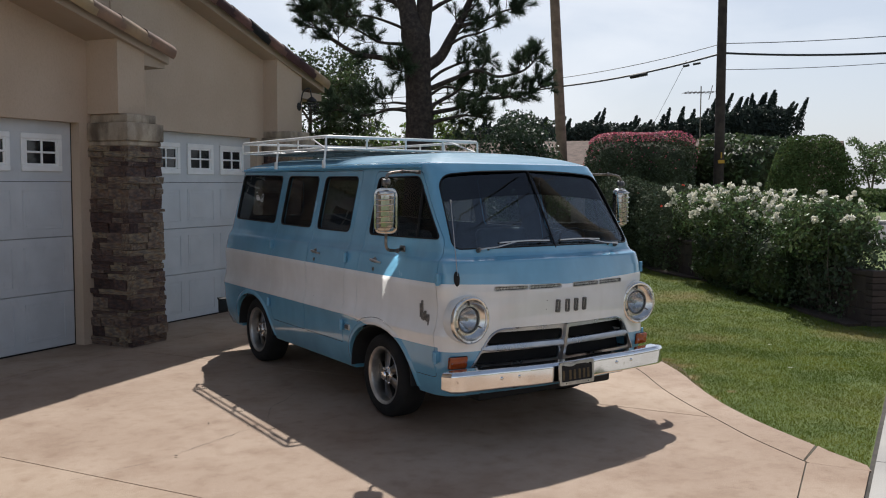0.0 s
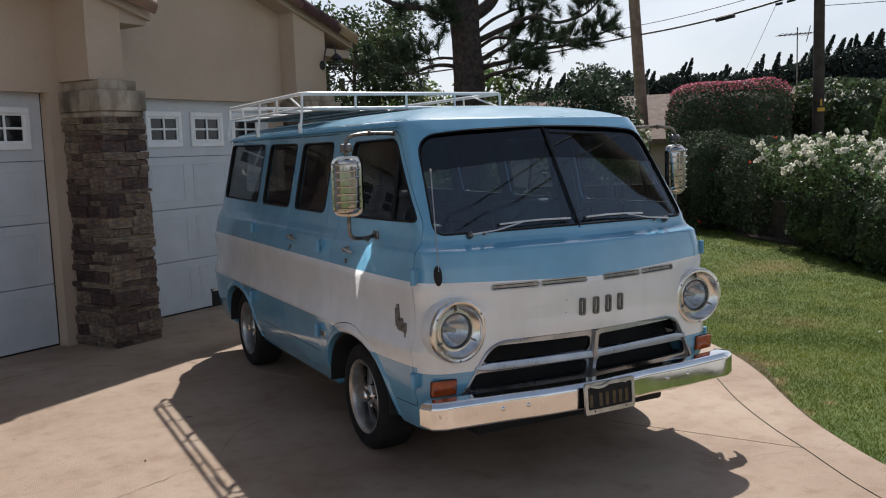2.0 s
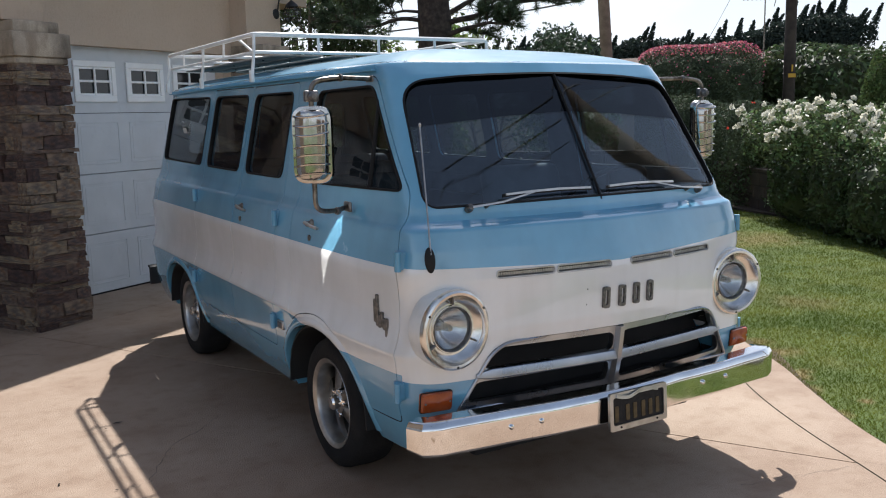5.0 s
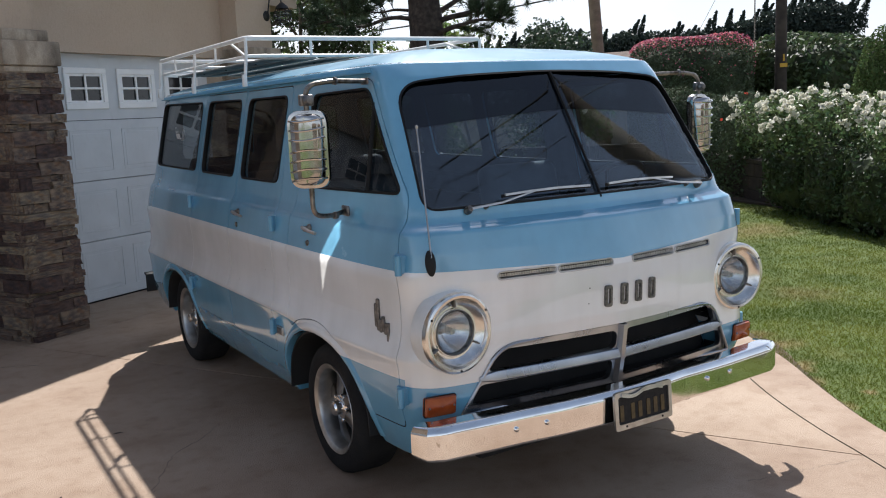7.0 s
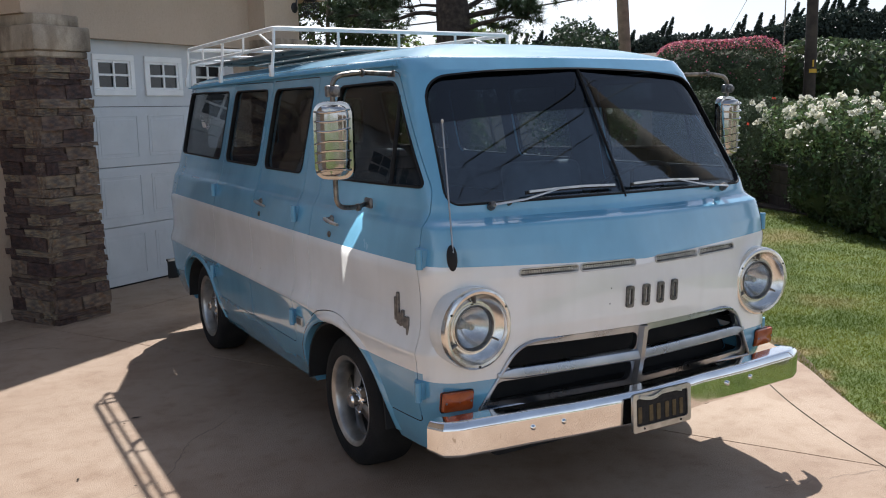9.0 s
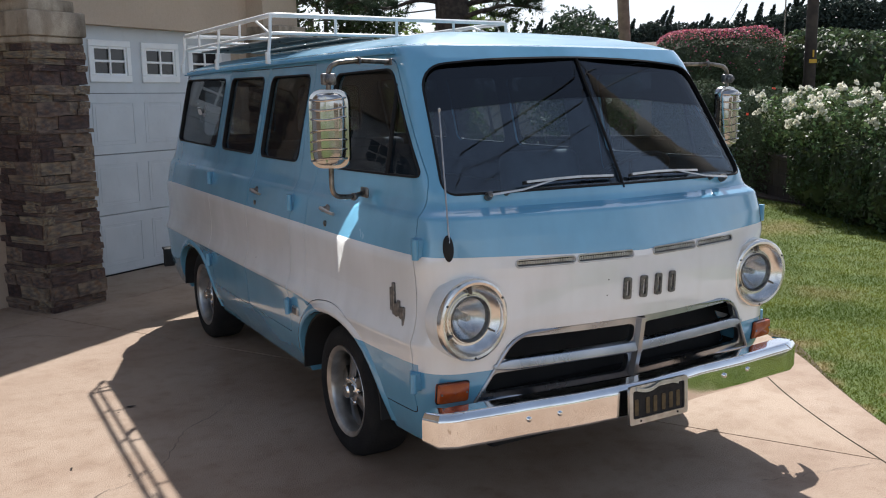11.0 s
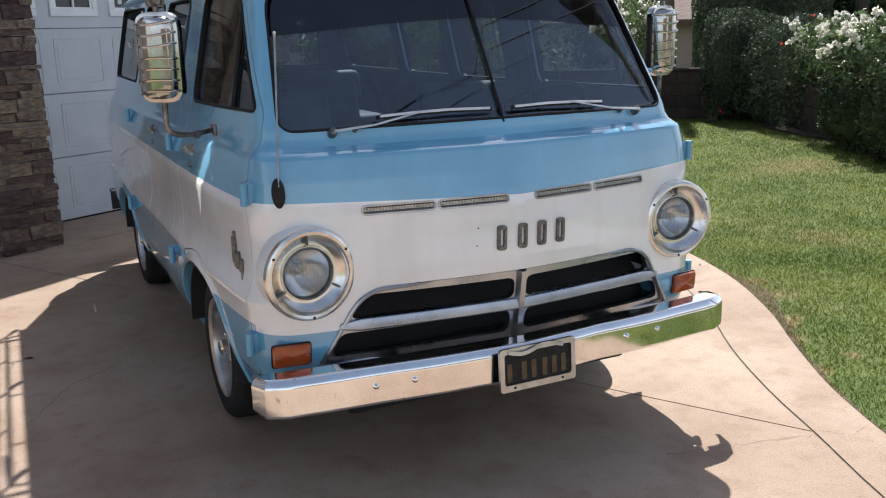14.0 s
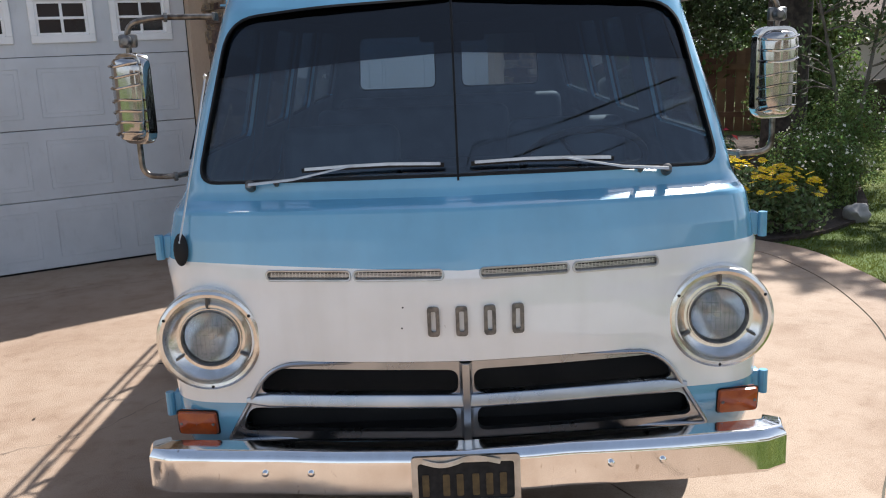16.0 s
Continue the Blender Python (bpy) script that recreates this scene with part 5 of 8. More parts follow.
# wheels
def wheel(s, b):
    w = empty("wheel", 0, 0, 0, label="black tyre on a five-spoke alloy rim")
    w.parent = van
    out = 0.856
    m = Matrix.Translation((s * out, b + 0.012, 0.290)) @ Matrix.Rotation(radians(90 * s), 4, "Y")
    bm = bmesh.new()
    lathe(bm, [(0.195, 0.0), (0.205, 0.006), (0.238, 0.012), (0.265, 0.006), (0.281, -0.008), (0.288, -0.028), (0.290, -0.09), (0.290, -0.14), (0.284, -0.175), (0.26, -0.195), (0.22, -0.2), (0.195, -0.19)], 64, m, closed=True)
    part("tyre", bm, M_TYRE, w)
    bm = bmesh.new()
    lathe(bm, [(0.190, -0.115), (0.176, -0.115), (0.172, -0.02), (0.178, -0.004), (0.190, 0.004), (0.199, 0.006), (0.202, 0.0), (0.196, -0.012)], 64, m)
    rim = part("rim", bm, M_ALU, w)
    bm = bmesh.new()
    lathe(bm, [(0, -0.105), (0.176, -0.108)], 40, m)
    part("drum", bm, M_BLACK, rim)
    for i in range(5):
        bm = bmesh.new()
        r = m @ Matrix.Rotation(radians(72 * i + 18), 4, "Z")
        o = [(0.035, -0.026), (0.10, -0.036), (0.178, -0.066), (0.178, 0.066), (0.10, 0.036), (0.035, 0.026)]
        hts = {0.035: -0.038, 0.10: -0.055, 0.178: -0.078}
        va = [bm.verts.new(r @ Vector((x, y, hts[x]))) for x, y in o]
        vm = [bm.verts.new(r @ Vector((x, y * 0.55, hts[x] + 0.012))) for x, y in o]
        vb = [bm.verts.new(r @ Vector((x, y, hts[x] - 0.03))) for x, y in o]
        for p, q in ((vb, va), (va, vm)):
            for k in range(6):
                j = (k + 1) % 6
                bm.faces.new((p[k], p[j], q[j], q[k]))
        bm.faces.new(vm)
        bmesh.ops.recalc_face_normals(bm, faces=bm.faces[:])
        part("spoke", bm, M_MAG, rim)
    bm = bmesh.new()
    lathe(bm, [(0.062, -0.06), (0.062, -0.036), (0.050, -0.028), (0.034, -0.026), (0.032, -0.002), (0.024, 0.006), (0, 0.008)], 28, m)
    part("hub_cap", bm, M_CHROME, rim)
    for i in range(5):
        bm = bmesh.new()
        r = m @ Matrix.Rotation(radians(72 * i + 54), 4, "Z")
        lathe(bm, [(0.010, -0.06), (0.010, -0.028), (0, -0.024)], 8, r @ Matrix.Translation((0.058, 0, 0)))
        part("lug_nut", bm, M_CHROME, rim)


for s in (-1, 1):
    for b in WHEELS:
        wheel(s, b)

# cabin
bm = bmesh.new()
box(bm, (-0.80, 0.2, 0.62), (0.80, 3.75, 0.66))
part("cabin_floor", bm, M_TRIM, van)


def seat(x0, x1, b, name="cabin_seat"):
    st = empty(name, 0, 0, 0, label="dark blue vinyl seat")
    st.parent = van
    bm = bmesh.new()
    box(bm, (x0, b, 0.86), (x1, b + 0.46, 1.0), 0.05, 3)
    part("seat", bm, M_TRIM, st)
    bm = bmesh.new()
    box(bm, (x0, -0.06, 0.0), (x1, 0.06, 0.35), 0.05, 3, Matrix.Translation((0, b + 0.45, 0.92)) @ Matrix.Rotation(radians(-12), 4, "X"))
    part("backrest", bm, M_TRIM, st)
    bm = bmesh.new()
    box(bm, (x0 + 0.03, b + 0.03, 0.655), (x1 - 0.03, b + 0.43, 0.87), 0.02)
    part("base", bm, M_TRIM, st)


seat(-0.70, -0.22, 0.72)
seat(0.22, 0.70, 0.72)
seat(-0.70, 0.30, 1.75, "cabin_bench")
seat(-0.70, 0.70, 2.75, "cabin_bench")
bm = bmesh.new()
pts = [Vector((a, nose_b(a, 1.16) + 0.10, 1.13)) for a in np.linspace(-0.765, 0.765, 13)]
sweep(bm, pts, rounded([(-0.16, -0.14), (0.03, -0.10), (0.03, 0.02), (-0.05, 0.045), (-0.16, 0.03)], 0.02, 3))
part("dashboard", bm, M_TRIM, van)
bm = bmesh.new()
m = Matrix.Translation((0.42, 0.50, 1.17)) @ Matrix.Rotation(radians(-38), 4, "X")
tube(bm, [m @ Vector((0.20 * math.cos(t), 0.20 * math.sin(t), 0)) for t in np.linspace(0, 2 * math.pi, 33)[:-1]], 0.012, 8, closed=True)
for t in (0, 2.1, 4.2):
    tube(bm, [m @ Vector((0, 0, -0.03)), m @ Vector((0.2 * math.cos(t), 0.2 * math.sin(t), 0))], 0.008, 6)
tube(bm, [m @ Vector((0, 0, -0.02)), m @ Vector((0, 0, -0.45))], 0.025, 8)
part("steering_wheel", bm, M_RUBBER, van)
bm = bmesh.new()
box(bm, (-0.22, 0.35, 0.65), (0.22, 1.35, 1.02), 0.05, 3)
part("engine_cover", bm, M_TRIM, van)
bm = bmesh.new()
box(bm, (-0.10, 0.36, 1.575), (0.10, 0.385, 1.63), 0.01, 2)
tube(bm, [(0, 0.38, 1.62), (0, 0.37, 1.69)], 0.006, 6)
part("rear_view_mirror", bm, M_RUBBER, van)

# roof rack
rack = empty("roof_rack", VX, VY, 0, label="white welded tube roof rack on the van's roof", category="roof rack")
RX, RB0, RB1, RZ = 0.735, 1.955, 3.74, 1.978


def rack_tube(name, pts, r=0.011):
    bm = bmesh.new()
    tube(bm, pts, r, 8)
    return part(name, bm, M_RACK, rack)


def loop(z, x, b0, b1):
    return arc_path([(-x + 0.10, b0, z), (-x, b0, z), (-x, b1, z), (x, b1, z), (x, b0, z), (-x + 0.10, b0, z)], 0.035, 4)[:-1]


bm = bmesh.new()
tube(bm, loop(RZ, RX, RB0, RB1), 0.0125, 8, closed=True)
part("top_rail", bm, M_RACK, rack)
bm = bmesh.new()
tube(bm, loop(1.886, RX - 0.006, RB0 + 0.0, RB1), 0.009, 8, closed=True)
part("lower_rail", bm, M_RACK, rack)
for s in (-1, 1):
    for b in (RB0, 2.48, 2.9, 3.35, RB1):
        foot = b in (RB0, 2.9, RB1)
        rack_tube("post", [(s * RX, b, RZ), (s * (RX + 0.004), b, 1.886), (s * (RX + (0.022 if foot else 0)), b, 1.735 if foot else 1.881)], 0.009 if foot else 0.007)
        if foot:
            bm = bmesh.new()
            box(bm, (s * (RX + 0.022) - 0.011, b - 0.014, 1.728), (s * (RX + 0.022) + 0.011, b + 0.014, 1.79), 0.004)
            part("clamp", bm, M_RACK, rack)
    rack_tube("brace", [(s * RX, RB0 + 0.02, 1.886), (s * (RX - 0.03), RB0 + 0.34, RZ)], 0.007)
for x in (-0.37, 0.0, 0.37):
    rack_tube("post", [(x, RB0, RZ), (x, RB0, 1.886)], 0.008)
    rack_tube("post", [(x, RB1, RZ), (x, RB1, 1.886)], 0.008)
for b in (RB0 + 0.36, RB0 + 0.9, RB0 + 1.36):
    rack_tube("cross_bar", [(-RX + 0.006, b, 1.882), (RX - 0.006, b, 1.882)], 0.007)
for x in (-0.56, -0.4, -0.2, 0.0, 0.2, 0.4, 0.56):
    bm = bmesh.new()
    box(bm, (x - 0.068, RB0 + 0.02, 1.867), (x + 0.068, RB1 - 0.02, 1.8765), 0.002, 1)
    part("slat", bm, M_SLAT, rack, "weathered grey slat")
    for b in (RB0 + 0.36, RB0 + 0.9, RB0 + 1.36):
        bm = bmesh.new()
        lathe(bm, [(0.006, 0), (0.006, -0.004), (0, -0.006)], 8, Matrix.Translation((x, b, 1.867)))
        part("bolt", bm, M_RUBBER, rack)

# ---- ground, driveway, pavement ----
YAW = 30.5
HOUSE = pose(0, 0, 0, 0, 0, YAW)
CU, SU = math.cos(radians(YAW)), math.sin(radians(YAW))


def uv(u, v):
    """A place in the house's own axes (along the front, into it) as world x, y."""
    return (u * CU - v * SU, u * SU + v * CU)


def smooth_line(pts, n=6):
    """A soft curve through points."""
    pts = [Vector(p) for p in pts]
    out = []
    for i in range(len(pts) - 1):
        p0, p1, p2, p3 = pts[max(0, i - 1)], pts[i], pts[i + 1], pts[min(len(pts) - 1, i + 2)]
        for k in range(n):
            t = k / n
            out.append(0.5 * ((2 * p1) + (p2 - p0) * t + (2 * p0 - 5 * p1 + 4 * p2 - p3) * t * t + (3 * p1 - p0 - 3 * p2 + p3) * t ** 3))
    out.append(pts[-1])
    return [tuple(p) for p in out]


def inside(poly, x, y):
    x, y = np.asarray(x), np.asarray(y)
    r = np.zeros(x.shape, bool)
    n = len(poly)
    for i in range(n):
        (x0, y0), (x1, y1) = poly[i], poly[(i + 1) % n]
        hit = (y0 > y) != (y1 > y)
        with np.errstate(divide="ignore", invalid="ignore"):
            r ^= hit & (x < (x1 - x0) * (y - y0) / (y1 - y0 if y1 != y0 else 1e-9) + x0)
    return r


EDGE = smooth_line([(4.80, 2.70), (4.90, 3.10), (5.08, 3.66), (5.30, 4.15), (5.58, 4.61), (5.88, 5.07), (6.19, 5.70), (6.42, 6.50), (6.52, 7.25), (6.50, 7.75), (6.42, 8.25), (6.15, 8.68), (5.65, 9.4), (5.12, 10.45)], 5)


def offset(line, d):
    out = []
    for i, p in enumerate(line):
        a, b = Vector(line[max(0, i - 1)]), Vector(line[min(len(line) - 1, i + 1)])
        t = (b - a).normalized()
        out.append((p[0] - t.y * d, p[1] + t.x * d))
    return out


BAND = smooth_line([(4.56, 2.96), (4.70, 3.42), (4.885, 3.86), (5.04, 4.24), (5.27, 4.70), (5.62, 5.28), (5.91, 5.93), (6.08, 6.45), (6.17, 7.02), (6.19, 7.46), (6.16, 7.82), (6.10, 8.14), (5.95, 8.39), (5.59, 8.88), (5.12, 9.70)], 4)

gr = raw("ground", [(-300, -300, -0.04), (300, -300, -0.04), (300, 300, -0.04), (-300, 300, -0.04)], [(0, 1, 2, 3)], M_TURF)
tagged(gr, "mown green turf with dry patches reaching away", "ground", kind="structure")
drive = empty("driveway", 0, 0, 0, label="beige concrete driveway with control joints and hairline cracks", category="driveway", kind="structure")
inner_poly = BAND[:-1] + [uv(9.3, 6.62), uv(9.3, 7.35), uv(-5, 7.35), uv(-5, -9.5), uv(4.0, -9.5), uv(4.0, -0.05), uv(5.4, -0.123), uv(5.4, 0.20)]
# clean start of the band at the pavement joint
inner = prism_me(inner_poly, "z", -0.12, 0.0)
for u0, u1 in ((-5.2, 0.55), (0.55, 3.37), (3.37, 6.19), (6.19, 9.6)):
    for v0, v1 in ((-9.6, -3.2), (-3.2, 0.21), (0.21, 6.30), (6.30, 7.5)):
        g = 0.004
        cell = [uv(u0 + g, v0 + g), uv(u1 - g, v0 + g), uv(u1 - g, v1 - g), uv(u0 + g, v1 - g)]
        me = carve(inner, prism_me(cell, "z", -0.3, 0.1), "INTERSECT")
        if len(me.polygons) > 3:
            mesh_part("slab", me, M_CONC, drive)
outer = EDGE[5:]
bandp = offset(BAND, -0.009)[:-1] + [tuple(p) for p in outer[::-1]]
seg = prism_me(bandp, "z", -0.12, 0.001)
mesh_part("border_slab", seg, M_CONC, drive)
bm = bmesh.new()
prism(bm, [uv(5.404, 0.190)] + [(x + 0.009, y - 0.0155) for x, y in (BAND[0], EDGE[5])] + [EDGE[4], EDGE[3], EDGE[2], EDGE[1], EDGE[0], uv(5.404, -0.132)], "z", -0.12, -0.0005)
part("slab", bm, M_CONC, drive, "", 0)
# dark filler down in the joints
bm = bmesh.new()
for u, va in ((0.55, -9.4), (3.37, -9.4), (6.19, 0.72)):
    sweep(bm, [(*uv(u, va), -0.012), (*uv(u, 7.3), -0.012)], [(-0.006, -0.004), (0.006, -0.004), (0.006, 0.004), (-0.006, 0.004)])
for v, ub in ((-3.2, 5.38), (0.21, 5.7), (6.30, 9.2)):
    sweep(bm, [(*uv(-5, v), -0.012), (*uv(ub, v), -0.012)], [(-0.006, -0.004), (0.006, -0.004), (0.006, 0.004), (-0.006, 0.004)])
sweep(bm, [(*p, -0.008) for p in offset(BAND, -0.0045)], [(-0.008, -0.004), (0.008, -0.004), (0.008, 0.004), (-0.008, 0.004)])
sweep(bm, [(*BAND[0], -0.008), (*EDGE[5], -0.008)], [(-0.014, -0.004), (0.012, -0.004), (0.012, 0.004), (-0.014, 0.004)])
part("joint_filler", bm, M_FILLER, drive, "grey-brown joint filler")


def crack(pts, w=0.0015):
    bm = bmesh.new()
    line = smooth_line(pts, 14)
    prev = None
    for i, p in enumerate(line):
        a, b = Vector(line[max(0, i - 1)]), Vector(line[min(len(line) - 1, i + 1)])
        t = (b - a).normalized()
        j = Vector((noise.noise((p[0] * 37, p[1] * 37, 0)), noise.noise((p[0] * 37, p[1] * 37, 9)))) * 0.022
        k = w * (0.4 + abs(noise.noise((p[0] * 5, p[1] * 5, 3))) * 1.6)
        l_, r_ = Vector(p) + j + Vector((-t.y, t.x)) * k, Vector(p) + j - Vector((-t.y, t.x)) * k
        cur = (bm.verts.new((*l_, 0.0025)), bm.verts.new((*r_, 0.0025)))
        if prev:
            bm.faces.new((prev[0], prev[1], cur[1], cur[0]))
        prev = cur
    part("crack", bm, M_MORTAR, drive)


crack([(2.75, 6.1), (2.59, 5.92), (2.42, 5.78), (2.26, 5.46), (2.13, 5.35), (1.82, 5.21), (1.4, 5.0), (0.9, 4.9)])
crack([(4.3, 3.99), (4.5, 3.95), (4.68, 3.91), (4.89, 3.85)], 0.001)
crack([(4.93, 3.86), (5.01, 3.79), (5.1, 3.82)], 0.001)
crack([(5.7, 6.6), (5.95, 6.45), (6.15, 6.5), (6.28, 6.4)], 0.001)
crack([(2.2, 7.9), (1.9, 8.1), (1.4, 8.0), (0.9, 7.7)], 0.002)

walk_slab = empty("pavement", 0, 0, 0, label="grey concrete pavement along the street", category="pavement", kind="structure")
side = lambda u: -0.125 - 0.053 * (u - 5.0)
for i in range(13):
    u0 = 4.02 + i * 1.6
    u1 = u0 + 1.59
    bm = bmesh.new()
    prism(bm, [uv(u0, side(u0) - 1.28), uv(u1, side(u1) - 1.28), uv(u1, side(u1)), uv(u0, side(u0))], "z", -0.12, -0.001)
    part("slab", bm, M_WALK, walk_slab)
bm = bmesh.new()
sweep(bm, [(*uv(u, side(u) + 0.012), -0.014) for u in np.linspace(4.02, 20, 20)], [(-0.016, -0.006), (0.016, -0.006), (0.016, 0.004), (-0.016, 0.004)])
part("joint_filler", bm, M_MORTAR, walk_slab, "dark soil in the gap")
road = empty("road", 0, 0, 0, label="grey asphalt street beyond the garden", category="road", kind="structure")
bm = bmesh.new()
prism(bm, [uv(26, -40), uv(42, -40), uv(42, 60), uv(26, 60)], "z", -0.2, -0.03)
part("carriageway", bm, M_ROAD, road)
bm = bmesh.new()
prism(bm, [uv(5.42, -17), uv(25.9, -17), uv(25.9, -2.6), uv(5.42, -2.6)], "z", -0.2, -0.028)
part("carriageway", bm, M_ROAD, road)
bm = bmesh.new()
prism(bm, [uv(-30, -17), uv(5.41, -17), uv(5.41, -9.52), uv(-30, -9.52)], "z", -0.2, -0.026)
part("carriageway", bm, M_ROAD, road)
for u in (25.7, 42.0):
    bm = bmesh.new()
    prism(bm, [uv(u, -40), uv(u + 0.3, -40), uv(u + 0.3, 60), uv(u, 60)], "z", -0.2, 0.08)
    part("kerb", bm, M_WALK, road)
bm = bmesh.new()
prism(bm, [uv(43.5, -40), uv(45, -40), uv(45, 60), uv(43.5, 60)], "z", -0.2, 0.07)
part("far_walk", bm, M_WALK, road)

# planting beds
WALL_A, WALL_B, WALL_C, WALL_D = (10.0, 5.72), (13.75, 12.9), (9.4, 16.8), (3.0, 19.5)
BED1 = smooth_line([(9.62, 5.82), (10.05, 6.6), (10.5, 7.2), (11.3, 8.1), (11.9, 9.0), (12.15, 10.0), (12.3, 10.8), (12.62, 11.6), (13.2, 12.5)], 4) + [WALL_B, WALL_A]
BED2 = smooth_line([(5.12, 10.5), (5.66, 9.42), (6.17, 8.72), (6.5, 8.72), (6.95, 9.0), (7.5, 9.6), (8.0, 10.8), (8.6, 12.4), (9.1, 14.2), (9.0, 16.0)], 4) + [(4.5, 17.5), (4.2, 12.0)]
for i, b in enumerate((BED1, BED2)):
    bm = bmesh.new()
    prism(bm, b, "z", -0.1, -0.006 - 0.004 * i)
    tagged(finish("soil_bed", bm, M_SOIL, None, "dark bare soil of a planting bed", 0), category="planting bed", kind="structure")

# dirt line along the lawn's edge
bm = bmesh.new()
dl = offset(EDGE[3:52], -0.045)
vs = []
for i, p in enumerate(dl):
    a, b = Vector(dl[max(0, i - 1)]), Vector(dl[min(len(dl) - 1, i + 1)])
    t = (b - a).normalized()
    q = Vector((-t.y, t.x))
    w = 0.018 + 0.025 * noise.noise((p[0] * 3, p[1] * 3, 0))
    w2 = w + (0.09 * max(0, 1 - abs(p[1] - 5.4) / 0.6))
    vs.append((bm.verts.new((*(Vector(p) + q * 0.03), -0.036)), bm.verts.new((*(Vector(p) - q * w2), -0.038))))
for a, b in zip(vs, vs[1:]):
    bm.faces.new((a[0], a[1], b[1], b[0]))
tagged(finish("lawn_edge_soil", bm, M_DIRT, None, "bare dry soil along the lawn's edge", 0), category="soil", kind="structure")

# grass blades
LAWN = EDGE[:57] + BED2[12:36] + [WALL_C, WALL_B] + BED1[:33][::-1] + [uv(11.6, -0.44)]


def blades(n, poly, lo, hi, weight, name):
    x, y = rng.uniform(lo[0], hi[0], n), rng.uniform(lo[1], hi[1], n)
    d = np.hypot(x - 5.0, y - 4.0)
    keep = inside(poly, x, y) & (rng.random(n) < np.clip(weight / np.maximum(d, 0.6), 0.12, 1))
    bare = np.array([noise.noise((a * 0.8, b * 0.8, 4.0)) for a, b in zip(x, y)]) > 0.55
    keep &= ~(bare & (rng.random(n) < 0.4))
    x, y, d = x[keep], y[keep], d[keep]
    k = len(x)
    h = rng.uniform(0.011, 0.024, k) * (1 + 0.02 * d)
    w = rng.uniform(0.0015, 0.0028, k) * (1 + 0.07 * d)
    t = rng.uniform(0, 2 * np.pi, k)
    lx, ly = rng.normal(0, 0.016, k), rng.normal(0, 0.016, k)
    v = np.empty((k, 3, 3))
    v[:, 0] = np.stack([x - w * np.cos(t), y - w * np.sin(t), np.full(k, -0.04)], 1)
    v[:, 1] = np.stack([x + w * np.cos(t), y + w * np.sin(t), np.full(k, -0.04)], 1)
    v[:, 2] = np.stack([x + lx, y + ly, h - 0.04], 1)
    me = bpy.data.meshes.new(name)
    me.vertices.add(k * 3)
    me.vertices.foreach_set("co", v.reshape(-1))
    me.loops.add(k * 3)
    me.loops.foreach_set("vertex_index", np.arange(k * 3))
    me.polygons.add(k)
    me.polygons.foreach_set("loop_start", np.arange(0, k * 3, 3))
    me.update()
    me.materials.append(L_GRASS)
    return new(name, me)


tagged(blades(900000, LAWN, (4.7, 2.4), (13.5, 16.3), 2.6, "grass"), "short mown green grass of the front lawn", "grass", kind="stuff")

# ---- the house front ----
def at_house(ob):
    ob.matrix_world = HOUSE
    return ob


def wall(name, boxes, material, label, cat="wall"):
    bm = bmesh.new()
    for lo, hi in boxes:
        box(bm, lo, hi)
    return at_house(tagged(finish(name, bm, material, None, label, 0), category=cat, kind="structure"))


DOOR_Z = 2.182
W1V, W2V = 6.87, 7.02
RAKE1 = lambda u: 2.948 - 0.27 * (u - 6.87)
RAKE2 = lambda u: 3.059 - 0.315 * (u - 10.05)


def gable(name, u0, u1, v0, v1, z0, top, label):
    """A wall whose head follows the rake."""
    bm = bmesh.new()
    us = np.linspace(u0, u1, 8)
    prism(bm, [(u0, z0)] + [(u1, z0)] + [(u, top(u)) for u in us[::-1]], "y", v0, v1)
    return at_house(tagged(finish(name, bm, M_STUCCO, None, label, 0), category="wall", kind="structure"))


gable("wall_1", 1.0, 6.165, W1V, W1V + 0.25, DOOR_Z, lambda u: min(RAKE1(u), RAKE1(3.4)) - 0.13, "beige stucco gable wall over the wide garage door")
gable("wall_2", 6.165, 6.74, W1V, W1V + 0.25, 0, lambda u: RAKE1(u) - 0.13, "beige stucco wall between the garage doors")
gable("wall_3", 6.74, 9.12, W2V, W2V + 0.25, DOOR_Z, lambda u: RAKE2(u) - 0.13, "beige stucco gable wall over the single garage door")
gable("wall_4", 9.12, 9.72, W2V, W2V + 0.25, 0, lambda u: RAKE2(u) - 0.13, "beige stucco wall beside the garage door")
wall("wall_5", [((9.60, W2V + 0.25, 0), (9.72, 14.0, 2.7))], M_STUCCO, "beige stucco side wall of the house")
wall("wall_6", [((-6.0, W1V, 0), (1.0, W1V + 0.25, 3.4))], M_STUCCO, "beige stucco wall of the house front")
gable("wall_7", 3.0, 6.9, W2V + 0.02, W2V + 0.22, 2.6, lambda u: RAKE2(u) - 0.13, "beige stucco upper gable wall")
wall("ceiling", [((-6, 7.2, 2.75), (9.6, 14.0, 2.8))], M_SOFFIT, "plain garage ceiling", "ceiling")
wall("wall_8", [((-6, 14.0, 0), (9.72, 14.2, 3.0)), ((-6.2, W1V, 0), (-6.0, 14.2, 3.0))], M_STUCCO, "plain rear walls of the house")


